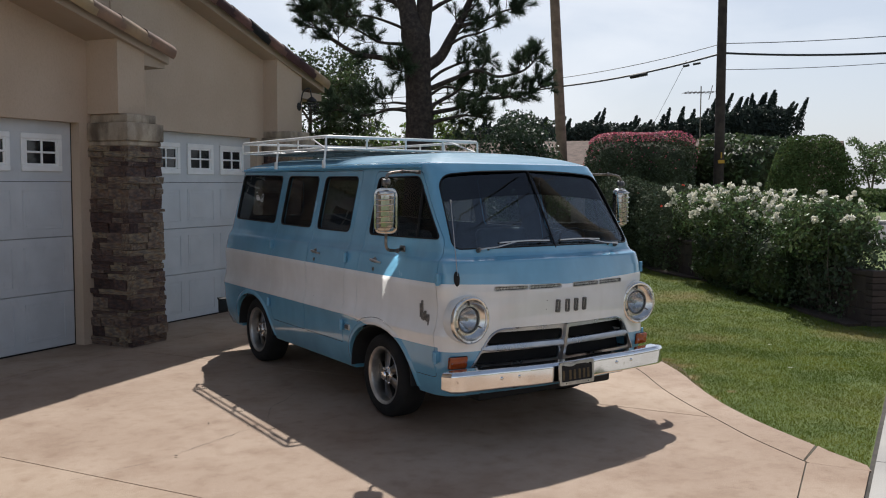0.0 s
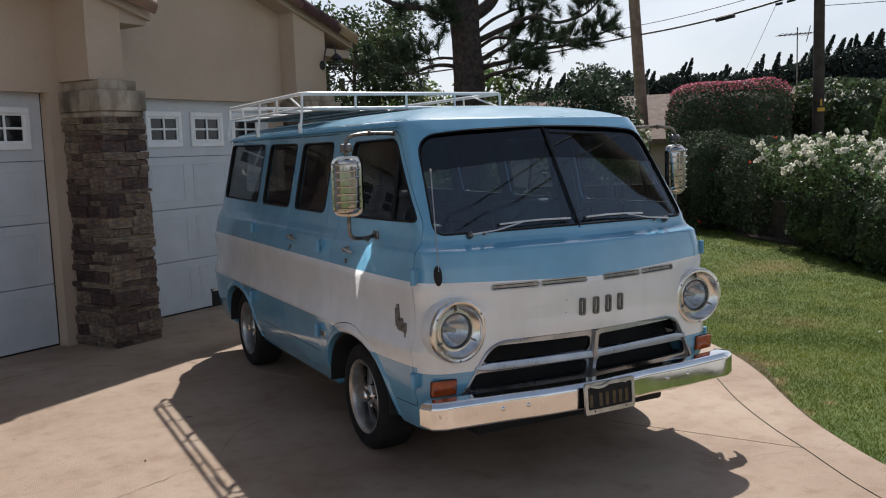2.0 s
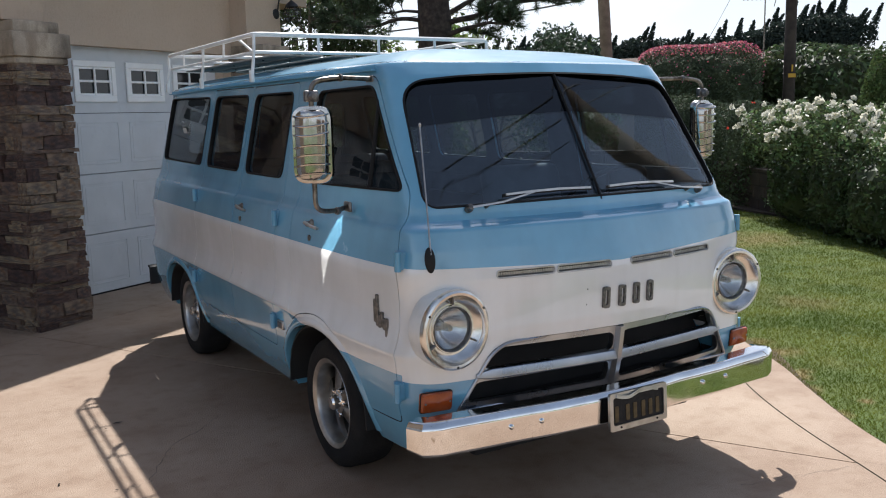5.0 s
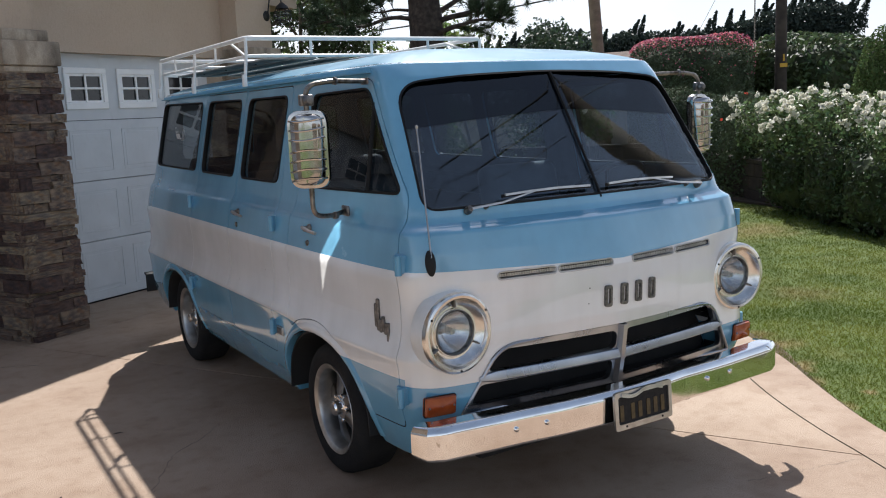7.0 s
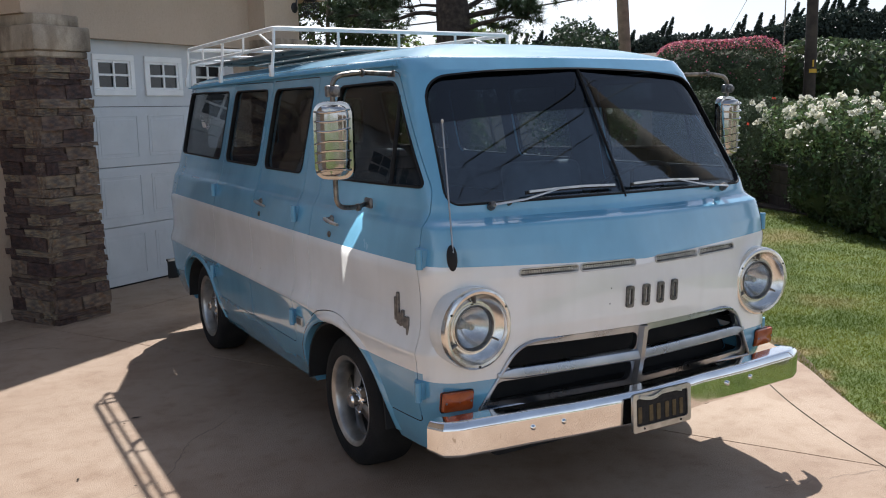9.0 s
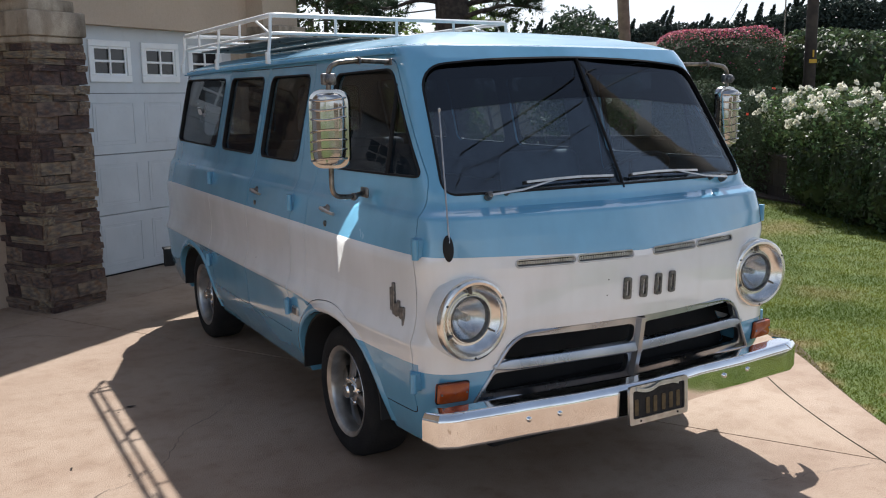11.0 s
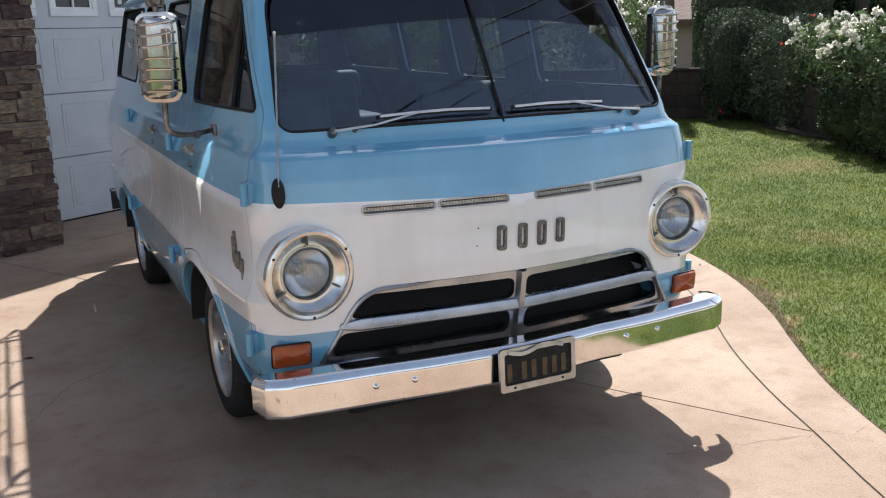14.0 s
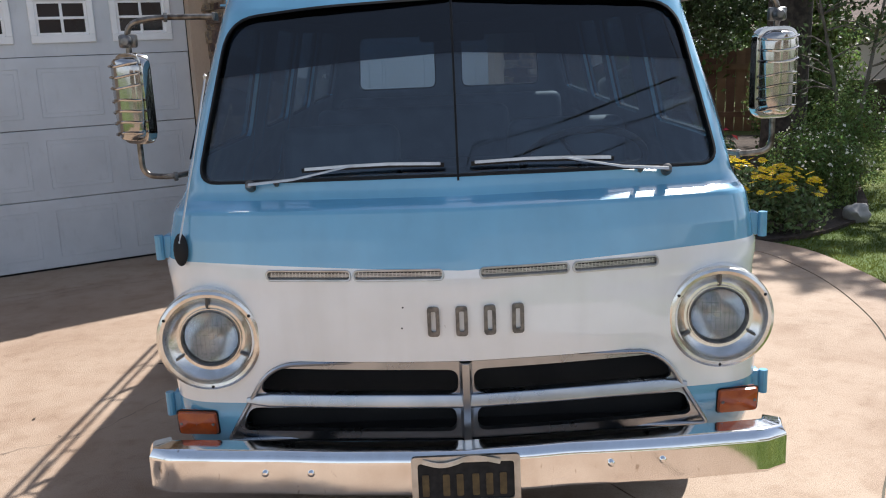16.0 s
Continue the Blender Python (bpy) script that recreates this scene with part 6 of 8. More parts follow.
def garage_door(name, u0, u1, v, a0, n, label):
    """A sectional door: four sections with pressed panels, the top one with small windows."""
    d = empty(name, 0, 0, 0, label=label, category="garage door", kind="structure")
    d.matrix_world = HOUSE
    spans = [(a0 + i * 0.573, a0 + i * 0.573 + 0.382) for i in range(n)]
    hgt = 0.533
    for k in range(4):
        z0 = 0.012 + k * hgt
        bm = bmesh.new()
        if k < 3:
            box(bm, (u0, v, z0 + 0.0025), (u1, v + 0.045, z0 + hgt - 0.0025), 0.004, 1)
            for a, b in spans:
                a, b = a - 0.03, b + 0.03
                c0, c1 = z0 + 0.085, z0 + hgt - 0.085
                # pressed outline: a raised moulding round a shallow field
                tube(bm, [(a, v - 0.001, c0), (b, v - 0.001, c0), (b, v - 0.001, c1), (a, v - 0.001, c1)], 0.0035, 6, closed=True)
                box(bm, (a + 0.03, v - 0.0022, c0 + 0.03), (b - 0.03, v + 0.002, c1 - 0.03), 0.002, 1)
            part("section", bm, M_DOOR, d)
        else:
            c0, c1 = z0 + 0.141, z0 + 0.411
            box(bm, (u0, v, z0 + 0.0025), (u1, v + 0.045, c0))
            box(bm, (u0, v, c1), (u1, v + 0.045, DOOR_Z))
            edges = [u0]
            for span in spans:
                edges += span
            edges.append(u1)
            for a, b in zip(edges[::2], edges[1::2]):
                box(bm, (a, v, c0), (b, v + 0.045, c1))
            part("section", bm, M_DOOR, d)
            for a, b in spans:
                win = empty("door_window", 0, 0, 0)
                win.parent = d
                bm = bmesh.new()
                for lo, hi in (((a - 0.036, v - 0.018, c0 - 0.046), (b + 0.036, v, c0 + 0.012)), ((a - 0.036, v - 0.018, c1 - 0.012), (b + 0.036, v, c1 + 0.042)),
                               ((a - 0.036, v - 0.018, c0 + 0.012), (a + 0.012, v, c1 - 0.012)), ((b - 0.012, v - 0.018, c0 + 0.012), (b + 0.036, v, c1 - 0.012))):
                    box(bm, lo, hi, 0.005, 1)
                part("window_trim", bm, M_DOORTRIM, win, "white window trim")
                bm = bmesh.new()
                m_, zc = (a + b) / 2, (c0 + c1) / 2
                box(bm, (m_ - 0.010, v - 0.012, c0 + 0.012), (m_ + 0.010, v + 0.004, c1 - 0.012), 0.003, 1)
                box(bm, (a + 0.012, v - 0.0125, zc - 0.010), (b - 0.012, v + 0.0035, zc + 0.010), 0.003, 1)
                # inner rebate
                for lo, hi in (((a + 0.012, v - 0.006, c0 + 0.012), (a + 0.03, v + 0.004, c1 - 0.012)), ((b - 0.03, v - 0.006, c0 + 0.012), (b - 0.012, v + 0.004, c1 - 0.012)),
                               ((a + 0.03, v - 0.006, c0 + 0.012), (b - 0.03, v + 0.004, c0 + 0.03)), ((a + 0.03, v - 0.006, c1 - 0.03), (b - 0.03, v + 0.004, c1 - 0.012))):
                    box(bm, lo, hi)
                part("glazing_bar", bm, M_DOORTRIM, win, "white glazing bars")
                for q in range(4):
                    pa = a + 0.012 if q % 2 == 0 else m_ + 0.01
                    pz = c0 + 0.012 if q < 2 else zc + 0.01
                    bm = bmesh.new()
                    box(bm, (pa, v + 0.006, pz), (pa + (b - a) / 2 - 0.022, v + 0.010, pz + (c1 - c0) / 2 - 0.022))
                    part("pane", bm, M_PANE, win)
    bm = bmesh.new()
    box(bm, (u0, v + 0.005, 0.0), (u1, v + 0.04, 0.013))
    part("bottom_seal", bm, M_RUBBER, d)
    return d


garage_door("door_1", 1.28, 6.16, 6.99, 1.619, 8, "white sectional garage door with a row of small windows")
garage_door("door_2", 6.76, 9.12, 7.13, 6.838, 4, "white single garage door with small square windows")
for u0, u1, v0, v1 in ((6.178, 6.25, 6.99, 7.2), (1.2, 1.279, 6.99, 7.2)):
    wall("door_jamb", [((u0, v0, 0), (u1, v1, DOOR_Z))], M_STUCCO, "stucco jamb of the garage door", "jamb")
wall("dark_gap", [((6.160, 6.984, 0), (6.177, 6.992, DOOR_Z))], M_RUBBER, "black weather strip of the garage door", "weather strip")
wall("garage_inside", [((1.2, 7.3, 0), (9.1, 7.32, 2.6))], M_BLACK, "dark garage interior", "wall")


# stone pillars
def stone_mesh():
    bm = bmesh.new()
    bmesh.ops.create_cube(bm, size=1)
    bmesh.ops.subdivide_edges(bm, edges=[e for e in bm.edges if abs(e.verts[0].co.x - e.verts[1].co.x) > 0.5], cuts=1)
    for v in bm.verts:
        v.co += Vector((random.uniform(-0.03, 0.03), random.uniform(-0.14, 0.05) if v.co.y < 0 else 0, random.uniform(-0.07, 0.07)))
    me = bpy.data.meshes.new("stone")
    bm.to_mesh(me)
    bm.free()
    me.materials.append(M_STONE)
    return me


STONES = [stone_mesh() for _ in range(24)]


def pillar(name, u0, u1, v0, v1, h, label):
    p = empty(name, 0, 0, 0, label=label, category="pillar", kind="structure")
    p.matrix_world = HOUSE
    bm = bmesh.new()
    box(bm, (u0 + 0.035, v0 + 0.035, 0), (u1 - 0.035, v1, h))
    part("core", bm, M_MORTAR, p)
    faces = [("f", u0, u1), ("l", v0, v1), ("r", v0, v1)]
    z = 0.0
    row = 0
    while z < h - 0.02:
        hh = min(random.choice((0.03, 0.038, 0.045, 0.055, 0.065, 0.08, 0.1)), h - z)
        if h - z - hh < 0.03:
            hh = h - z
        flare = 0.03 * max(0, 1 - z / 0.9)
        for fc, s0, s1 in faces:
            s = s0 - (0.012 if fc == "f" or row % 2 else -0.03)
            end = s1 + (0.012 if fc == "f" else 0)
            while s < end - 0.02:
                w = min(random.uniform(0.14, 0.42) if hh < 0.09 else random.uniform(0.14, 0.3), end - s)
                if end - s - w < 0.06:
                    w = end - s
                split = hh > 0.085 and random.random() < 0.25
                for k in range(2 if split else 1):
                    h2 = hh / 2 if split else hh
                    o = bpy.data.objects.new("stone", random.choice(STONES))
                    scene.collection.objects.link(o)
                    o.parent = p
                    out = random.uniform(-0.016, 0.02) + flare
                    dep = 0.09
                    c = s + w / 2
                    zz = z + h2 * (k + 0.5)
                    sc = (w - 0.004, dep, h2 - 0.003)
                    rot = random.uniform(-1.2, 1.2)
                    if fc == "f":
                        o.matrix_basis = pose(c, v0 + dep / 2 - out, zz, 0, rot, 0) @ Matrix.Diagonal((*sc, 1))
                    elif fc == "l":
                        o.matrix_basis = pose(u0 + dep / 2 - out, c, zz, rot, 0, -90) @ Matrix.Diagonal((*sc, 1))
                    else:
                        o.matrix_basis = pose(u1 - dep / 2 + out, c, zz, rot, 0, 90) @ Matrix.Diagonal((*sc, 1))
                s += w
        z += hh
        row += 1
    # moulded cap in two steps, then a plain shaft
    bm = bmesh.new()
    box(bm, (u0 - 0.015, v0 - 0.015, h), (u1 - 0.005, v1, h + 0.05), 0.01, 1)
    box(bm, (u0 - 0.035, v0 - 0.035, h + 0.05), (u1 + 0.012, v1, h + 0.225), 0.012, 2)
    box(bm, (u0 + 0.01, v0 + 0.01, h + 0.225), (u1 - 0.045, v1, h + 0.31), 0.012, 2)
    part("cap", bm, M_CAP, p, "rain-stained moulded cap")
    return p


pillar("pillar_1", 6.29, 6.73, 6.37, 6.87, 1.96, "stacked ledge stone pillar between the garage doors with a stained cap")
pillar("pillar_2", 9.24, 9.72, 6.58, 7.02, 1.96, "stacked ledge stone pillar at the house corner with a stained cap")


def shaft(name, u0, u1, v0, v1, z0, rake, label):
    bm = bmesh.new()
    prism(bm, [(u0, z0), (u1, z0), (u1, rake(u1) - 0.13), (u0, rake(u0) - 0.13)], "y", v0, v1)
    return at_house(tagged(finish(name, bm, M_STUCCO, None, label, 0), category="pillar", kind="structure"))


shaft("pillar_shaft_1", 6.27, 6.62, 6.46, 6.869, 2.271, RAKE1, "beige stucco shaft above the stone pillar")
shaft("pillar_shaft_2", 9.26, 9.80, 6.80, 7.019, 2.271, RAKE2, "beige stucco shaft above the corner pillar")


def roof(name, u0, u1, v0, v1, rake, label):
    """A sloping slab with a stucco verge and half-round rake tiles."""
    r = empty(name, 0, 0, 0, label=label, category="roof", kind="structure")
    r.matrix_world = HOUSE
    bm = bmesh.new()
    prism(bm, [(u0, rake(u0) - 0.13), (u1, rake(u1) - 0.13), (u1, rake(u1) - 0.02), (u0, rake(u0) - 0.02)], "y", v0 + 0.05, v1)
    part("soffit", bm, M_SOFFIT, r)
    sl = math.atan(rake(1) - rake(0))
    n = int((u1 - u0) / 0.33) + 1
    bm = bmesh.new()
    pr = [(0.098 * math.cos(t), 0.092 * math.sin(t)) for t in np.linspace(-0.75, math.pi + 0.75, 13)]
    pr = pr + [(x * 0.82, y * 0.80) for x, y in pr[::-1]]
    sweep(bm, [(-0.20, 0, 0), (0.20, 0, -0.012)], pr)
    me = solid(bm)
    me.materials.append(M_TILE)
    smooth(me, 40)
    for i in range(n):
        u = u1 - 0.18 - i * 0.33
        o = bpy.data.objects.new("tile", me)
        scene.collection.objects.link(o)
        o.parent = r
        o.matrix_basis = Matrix.Translation((u, v0 + 0.055, rake(u) - 0.012)) @ Matrix.Rotation(-sl, 4, "Y") @ pose(0, 0, 0, random.uniform(-2, 2), random.uniform(-0.8, 0.8), random.uniform(-1, 1))
    # courses behind the verge
    for j in range(14):
        bm = bmesh.new()
        v = v0 + 0.24 + j * 0.21
        sweep(bm, [(u0, v, rake(u0)), (u1 + 0.03, v, rake(u1 + 0.03))], [(0.10 * math.cos(t), 0.075 * math.sin(t)) for t in np.linspace(0, math.pi, 9)])
        part("tile_course", bm, M_TILE, r)
    return r


roof("roof_1", 2.6, 6.91, 6.36, 9.6, RAKE1, "clay barrel tile roof over the garage gable")
roof("roof_2", 3.2, 10.3, 6.72, 9.6, RAKE2, "clay barrel tile roof over the second gable")
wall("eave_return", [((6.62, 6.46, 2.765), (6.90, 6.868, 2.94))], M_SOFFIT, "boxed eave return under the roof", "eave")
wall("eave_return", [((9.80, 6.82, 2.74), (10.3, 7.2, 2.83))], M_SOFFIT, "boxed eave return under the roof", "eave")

# lantern on the corner pillar
lan = empty("wall_lantern", 0, 0, 0, label="dark metal caged wall lantern on a hooked arm", category="lamp")
lan.matrix_world = HOUSE @ pose(9.83, 6.80, 2.62)
bm = bmesh.new()
lathe(bm, [(0, 0.0), (0.055, 0.0), (0.055, 0.02), (0.03, 0.035), (0, 0.035)], 16, Matrix.Translation((-0.09, 0.02, 0.0)) @ Matrix.Rotation(radians(90), 4, "X"))
part("backplate", bm, M_WIRE, lan)
bm = bmesh.new()
tube(bm, arc_path([(-0.09, -0.02, 0.02), (-0.09, -0.06, 0.20), (-0.02, -0.12, 0.26), (0.0, -0.14, 0.12)], 0.08, 6), 0.008, 8)
part("arm", bm, M_WIRE, lan)
bm = bmesh.new()
lathe(bm, [(0.012, 0.135), (0.03, 0.12), (0.062, 0.092), (0.070, 0.070), (0.064, 0.066), (0.02, 0.08)], 20, Matrix.Translation((0, -0.14, 0)))
part("hood", bm, M_WIRE, lan)
bm = bmesh.new()
lathe(bm, [(0.050, 0.06), (0.068, 0.01), (0.062, -0.04), (0.040, -0.075), (0.0, -0.086)], 20, Matrix.Translation((0, -0.14, 0)))
part("globe", bm, M_GLASS, lan).visible_shadow = False
bm = bmesh.new()
for k in range(6):
    t = k * math.pi / 3
    tube(bm, [(r * math.cos(t), -0.14 + r * math.sin(t), z) for r, z in ((0.062, 0.07), (0.086, 0.035), (0.092, 0.0), (0.084, -0.04), (0.058, -0.08), (0.012, -0.10))], 0.0045, 5)
for z, r in ((-0.045, 0.083), (0.0, 0.093), (0.04, 0.084)):
    tube(bm, [(r * math.cos(t), -0.14 + r * math.sin(t), z) for t in np.linspace(0, 2 * math.pi, 21)[:-1]], 0.0045, 5, closed=True)
part("cage", bm, M_WIRE, lan)

# house number as plain bars
num = empty("house_number", 0, 0, 0, label="dark house number bars on the pillar cap", category="sign")
num.matrix_world = HOUSE @ pose(9.42, 6.530, 2.05)
for i in range(4):
    bm = bmesh.new()
    box(bm, (i * 0.075 - 0.11, -0.012, -0.05), (i * 0.075 - 0.07, 0.0, 0.05), 0.004, 1)
    part("bar", bm, M_WIRE, num)

# ---- walls of the garden ----
def block_wall(name, p, q, h, label):
    """A wall of split-face blocks with a cap course."""
    p, q = Vector(p), Vector(q)
    L = (q - p).length
    ang = math.degrees(math.atan2(q.y - p.y, q.x - p.x))
    w = empty(name, p.x, p.y, -0.05, ang, label=label, category="garden wall", kind="structure")
    bm = bmesh.new()
    box(bm, (0, -0.085, 0), (L, 0.085, h - 0.06))
    part("core", bm, M_MORTAR, w)
    bm = bmesh.new()
    box(bm, (0, -0.1, 0), (0.392, 0.1, 0.192), 0.008, 1)
    me = solid(bm)
    me.materials.append(M_WALL)
    cap = bmesh.new()
    box(cap, (0, -0.115, 0), (0.392, 0.115, 0.055), 0.008, 1)
    mc = solid(cap)
    mc.materials.append(M_WALL)
    rows = int((h - 0.055) / 0.2 + 0.5)
    for r in range(rows):
        x = -0.2 if r % 2 else 0.0
        while x < L - 0.05:
            x0, x1 = max(0.0, x), min(L, x + 0.4)
            o = bpy.data.objects.new("block", me)
            scene.collection.objects.link(o)
            o.parent = w
            o.matrix_basis = Matrix.Translation((x0, random.uniform(-0.004, 0.004), r * 0.2)) @ Matrix.Diagonal(((x1 - x0) / 0.4, 1, 1, 1))
            x += 0.4
    x = 0.0
    while x < L - 0.05:
        o = bpy.data.objects.new("coping", mc)
        scene.collection.objects.link(o)
        o.parent = w
        o.matrix_basis = Matrix.Translation((x, 0, rows * 0.2)) @ Matrix.Diagonal((min(0.4, L - x) / 0.4, 1, 1, 1))
        x += 0.4
    return w


block_wall("wall_9", WALL_A, WALL_B, 0.66, "low brown block garden wall behind the rose bed")
block_wall("wall_10", WALL_B, WALL_C, 0.90, "low brown block garden wall at the back of the lawn")
fence = empty("fence", WALL_C[0], WALL_C[1], -0.05, math.degrees(math.atan2(WALL_D[1] - WALL_C[1], WALL_D[0] - WALL_C[0])), label="weathered brown board fence behind the shrubs", category="fence")
bm = bmesh.new()
box(bm, (0, -0.012, 0), (0.145, 0.012, 1.38), 0.004, 1)
me_b = solid(bm)
me_b.materials.append(M_FENCE)
for i in range(43):
    o = bpy.data.objects.new("board", me_b)
    scene.collection.objects.link(o)
    o.parent = fence
    o.matrix_basis = pose(i * 0.152, random.uniform(-0.006, 0.006), random.uniform(-0.02, 0.02), 0, random.uniform(-0.5, 0.5), 0)
for z in (0.25, 1.05):
    bm = bmesh.new()
    box(bm, (0, 0.015, z), (6.5, 0.055, z + 0.09))
    part("rail", bm, M_FENCE, fence)
end = empty("wall_end", WALL_A[0], WALL_A[1], -0.05, 62, label="square brick pier ending the garden wall", category="pier", kind="structure")
for k in range(9):
    bm = bmesh.new()
    box(bm, (-0.13, -0.11, k * 0.075), (0.02, 0.11, k * 0.075 + 0.068), 0.006, 1)
    part("brick", bm, M_WALL, end)


# ---- plants ----
def leaf_mesh(name, pos, size, material, parent=None, nrm=None, aspect=0.55, fold=0.25, label=""):
    """Small folded leaves, each two triangles, at the given places."""
    k = len(pos)
    d = rng.normal(size=(k, 3))
    if nrm is not None:
        d = d * 0.75 + nrm
    d /= np.linalg.norm(d, axis=1, keepdims=True)
    a = np.cross(d, rng.normal(size=(k, 3)))
    a /= np.linalg.norm(a, axis=1, keepdims=True) + 1e-9
    b = np.cross(d, a)
    s = (size * rng.uniform(0.6, 1.35, k))[:, None]
    v = np.empty((k, 4, 3))
    v[:, 0] = pos - a * s
    v[:, 1] = pos - b * s * aspect + d * s * fold
    v[:, 2] = pos + a * s
    v[:, 3] = pos + b * s * aspect + d * s * fold
    me = bpy.data.meshes.new(name)
    me.vertices.add(k * 4)
    me.vertices.foreach_set("co", v.reshape(-1))
    idx = (np.arange(k)[:, None] * 4 + np.array([0, 1, 2, 0, 2, 3])).reshape(-1)
    me.loops.add(k * 6)
    me.loops.foreach_set("vertex_index", idx)
    me.polygons.add(k * 2)
    me.polygons.foreach_set("loop_start", np.arange(0, k * 6, 3))
    me.update()
    me.materials.append(material)
    ob = new(name, me)
    if parent:
        ob.parent = parent
    return tagged(ob, label) if label else ob


def lump(p, seed, freq=1.4, amp=0.22):
    return 1 + amp * np.array([noise.noise((x * freq + seed, y * freq, z * freq)) for x, y, z in p])


def cloud(n, radii, seed, flat=0.0, low=-1.0, shell=0.45, amp=0.22, freq=1.6):
    """Points in the outer shell of an uneven rounded form; flat squares its shoulders."""
    d = rng.normal(size=(n, 3))
    d /= np.linalg.norm(d, axis=1, keepdims=True)
    if flat:
        q = (np.abs(d) ** (2 + 4 * flat)).sum(1) ** (1 / (2 + 4 * flat))
        d2 = d / q[:, None]
    else:
        d2 = d
    r = (1 - shell * rng.random(n) ** 1.6) * lump(d, seed, freq, amp)
    p = d2 * r[:, None]
    p = p[p[:, 2] > low]
    nn = p / np.linalg.norm(p, axis=1, keepdims=True)
    return p * np.array(radii), nn


def twigs(bm, n, base, radii, r0):
    for i in range(n):
        t = rng.normal(size=3)
        t[2] = abs(t[2]) + 0.3
        t /= np.linalg.norm(t)
        e = np.array(base) + t * np.array(radii) * rng.uniform(0.6, 0.95)
        m = (np.array(base) + e) / 2 + rng.normal(size=3) * 0.05
        tube(bm, [base, m, e], r0, 5, r0 * 0.3)


def shrub(name, x, y, h, rx, ry, n, size, material, label, category="shrub", flat=0.0, seed=1.0, z0=0.0, flowers=None, shell=0.5, amp=0.22, freq=1.6, yaw=0.0):
    """A bush on the ground: stems, a crown of leaves and, if asked, flowers over its upper side."""
    s = empty(name, x, y, -0.03, yaw, label=label, category=category)
    rz = (h - z0) / 2
    c = np.array((0, 0, z0 + rz))
    bm = bmesh.new()
    twigs(bm, 9, (0, 0, 0.0), (rx * 0.8, ry * 0.8, h * 0.75), 0.02)
    part("stem", bm, M_BARK2, s)
    p, nn = cloud(n, (rx, ry, rz), seed, flat, -1.0, shell, amp, freq)
    leaf_mesh("crown", p + c, size, material, s, nn * 0.8)
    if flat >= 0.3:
        # solid core added out of sight, to stop sunlight leaking through the leaves
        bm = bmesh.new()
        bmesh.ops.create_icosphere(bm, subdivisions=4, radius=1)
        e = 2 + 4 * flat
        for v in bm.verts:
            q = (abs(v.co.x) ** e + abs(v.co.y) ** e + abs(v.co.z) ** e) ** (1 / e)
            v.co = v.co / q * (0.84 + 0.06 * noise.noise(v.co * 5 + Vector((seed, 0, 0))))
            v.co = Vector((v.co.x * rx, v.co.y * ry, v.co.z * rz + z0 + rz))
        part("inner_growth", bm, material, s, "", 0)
    if flowers:
        for fm, cnt, fsize, top in flowers:
            p, nn = cloud(cnt * 6, (rx * 1.04, ry * 1.04, rz * 1.04), seed, flat, top, 0.10, amp, freq)
            k = rng.permutation(len(p))[:cnt]
            leaf_mesh("blossom", p[k] + c, fsize, fm, s, nn[k], 0.8, 0.1)
    return s


def rose(name, x, y, h, rx, ry, n, seed, nf, label, yaw=0.0, back=0.0, skirt=True):
    """A rose bush: loose leaves on canes, with full round blooms of many petals."""
    s = empty(name, x, y, -0.03, yaw, label=label, category="rose bush")
    c = np.array((0, 0, h * 0.76))
    bm = bmesh.new()
    for i in range(16):
        e = np.array((rng.uniform(-rx, rx) * 0.85, rng.uniform(-ry, ry) * 0.7, h * rng.uniform(0.7, 0.98)))
        b0 = np.array((e[0] * 0.35, e[1] * 0.3 - back, 0))
        tube(bm, [b0, (b0 + e) / 2 + rng.normal(size=3) * 0.06, e], 0.012, 5, 0.004)
    part("cane", bm, M_BARK2, s)
    p, nn = cloud(int(n * 0.8), (rx, ry, h * 0.27), seed, 0.25, -1.0, 0.75, 0.35, 2.2)
    leaf_mesh("foliage", p + c, 0.032, L_ROSE, s, nn * 0.5, 0.6)
    if skirt:
        p, nn = cloud(int(n * 0.8), (rx * 0.95, ry * 0.92 - back * 0.75, h * 0.44), seed + 3, 0.6, -1.0, 0.8, 0.2)
        leaf_mesh("undergrowth", p + np.array((0, -back, h * 0.43)), 0.032, L_BOUG, s, nn * 0.3, 0.6)
    p, nn = cloud(nf * 12, (rx * 1.03, ry * 1.05, h * 0.28), seed, 0.25, 0.0, 0.12, 0.35, 2.2)
    k = rng.permutation(len(p))[:nf]
    ctr = p[k] + c + np.array((0, 0, 0.02))
    for q in ctr:
        for j in range(int(rng.integers(1, 4))):
            o = rng.normal(size=3) * (0.0 if j == 0 else 0.045)
            leaf_mesh("bloom", rng.normal(size=(16, 3)) * 0.014, 0.025, L_WHITE, s, None, 0.85, 0.3).location = q + o
    return s


rose("rose_bush", 12.0, 9.4, 1.53, 1.6, 0.62, 13000, 2.0, 100, "white-flowering rose bush growing over the garden wall", 62, 0.42)
rose("rose_bush", 10.36, 6.66, 1.43, 0.84, 0.5, 8000, 7.0, 20, "white rose bush with scattered blooms beside the wall's end", 62, 0.12)
rose("rose_bush", 11.45, 13.5, 1.9, 0.8, 0.5, 4200, 11.0, 40, "tall white rose on bare canes by the back wall", 30, 0.0, False)
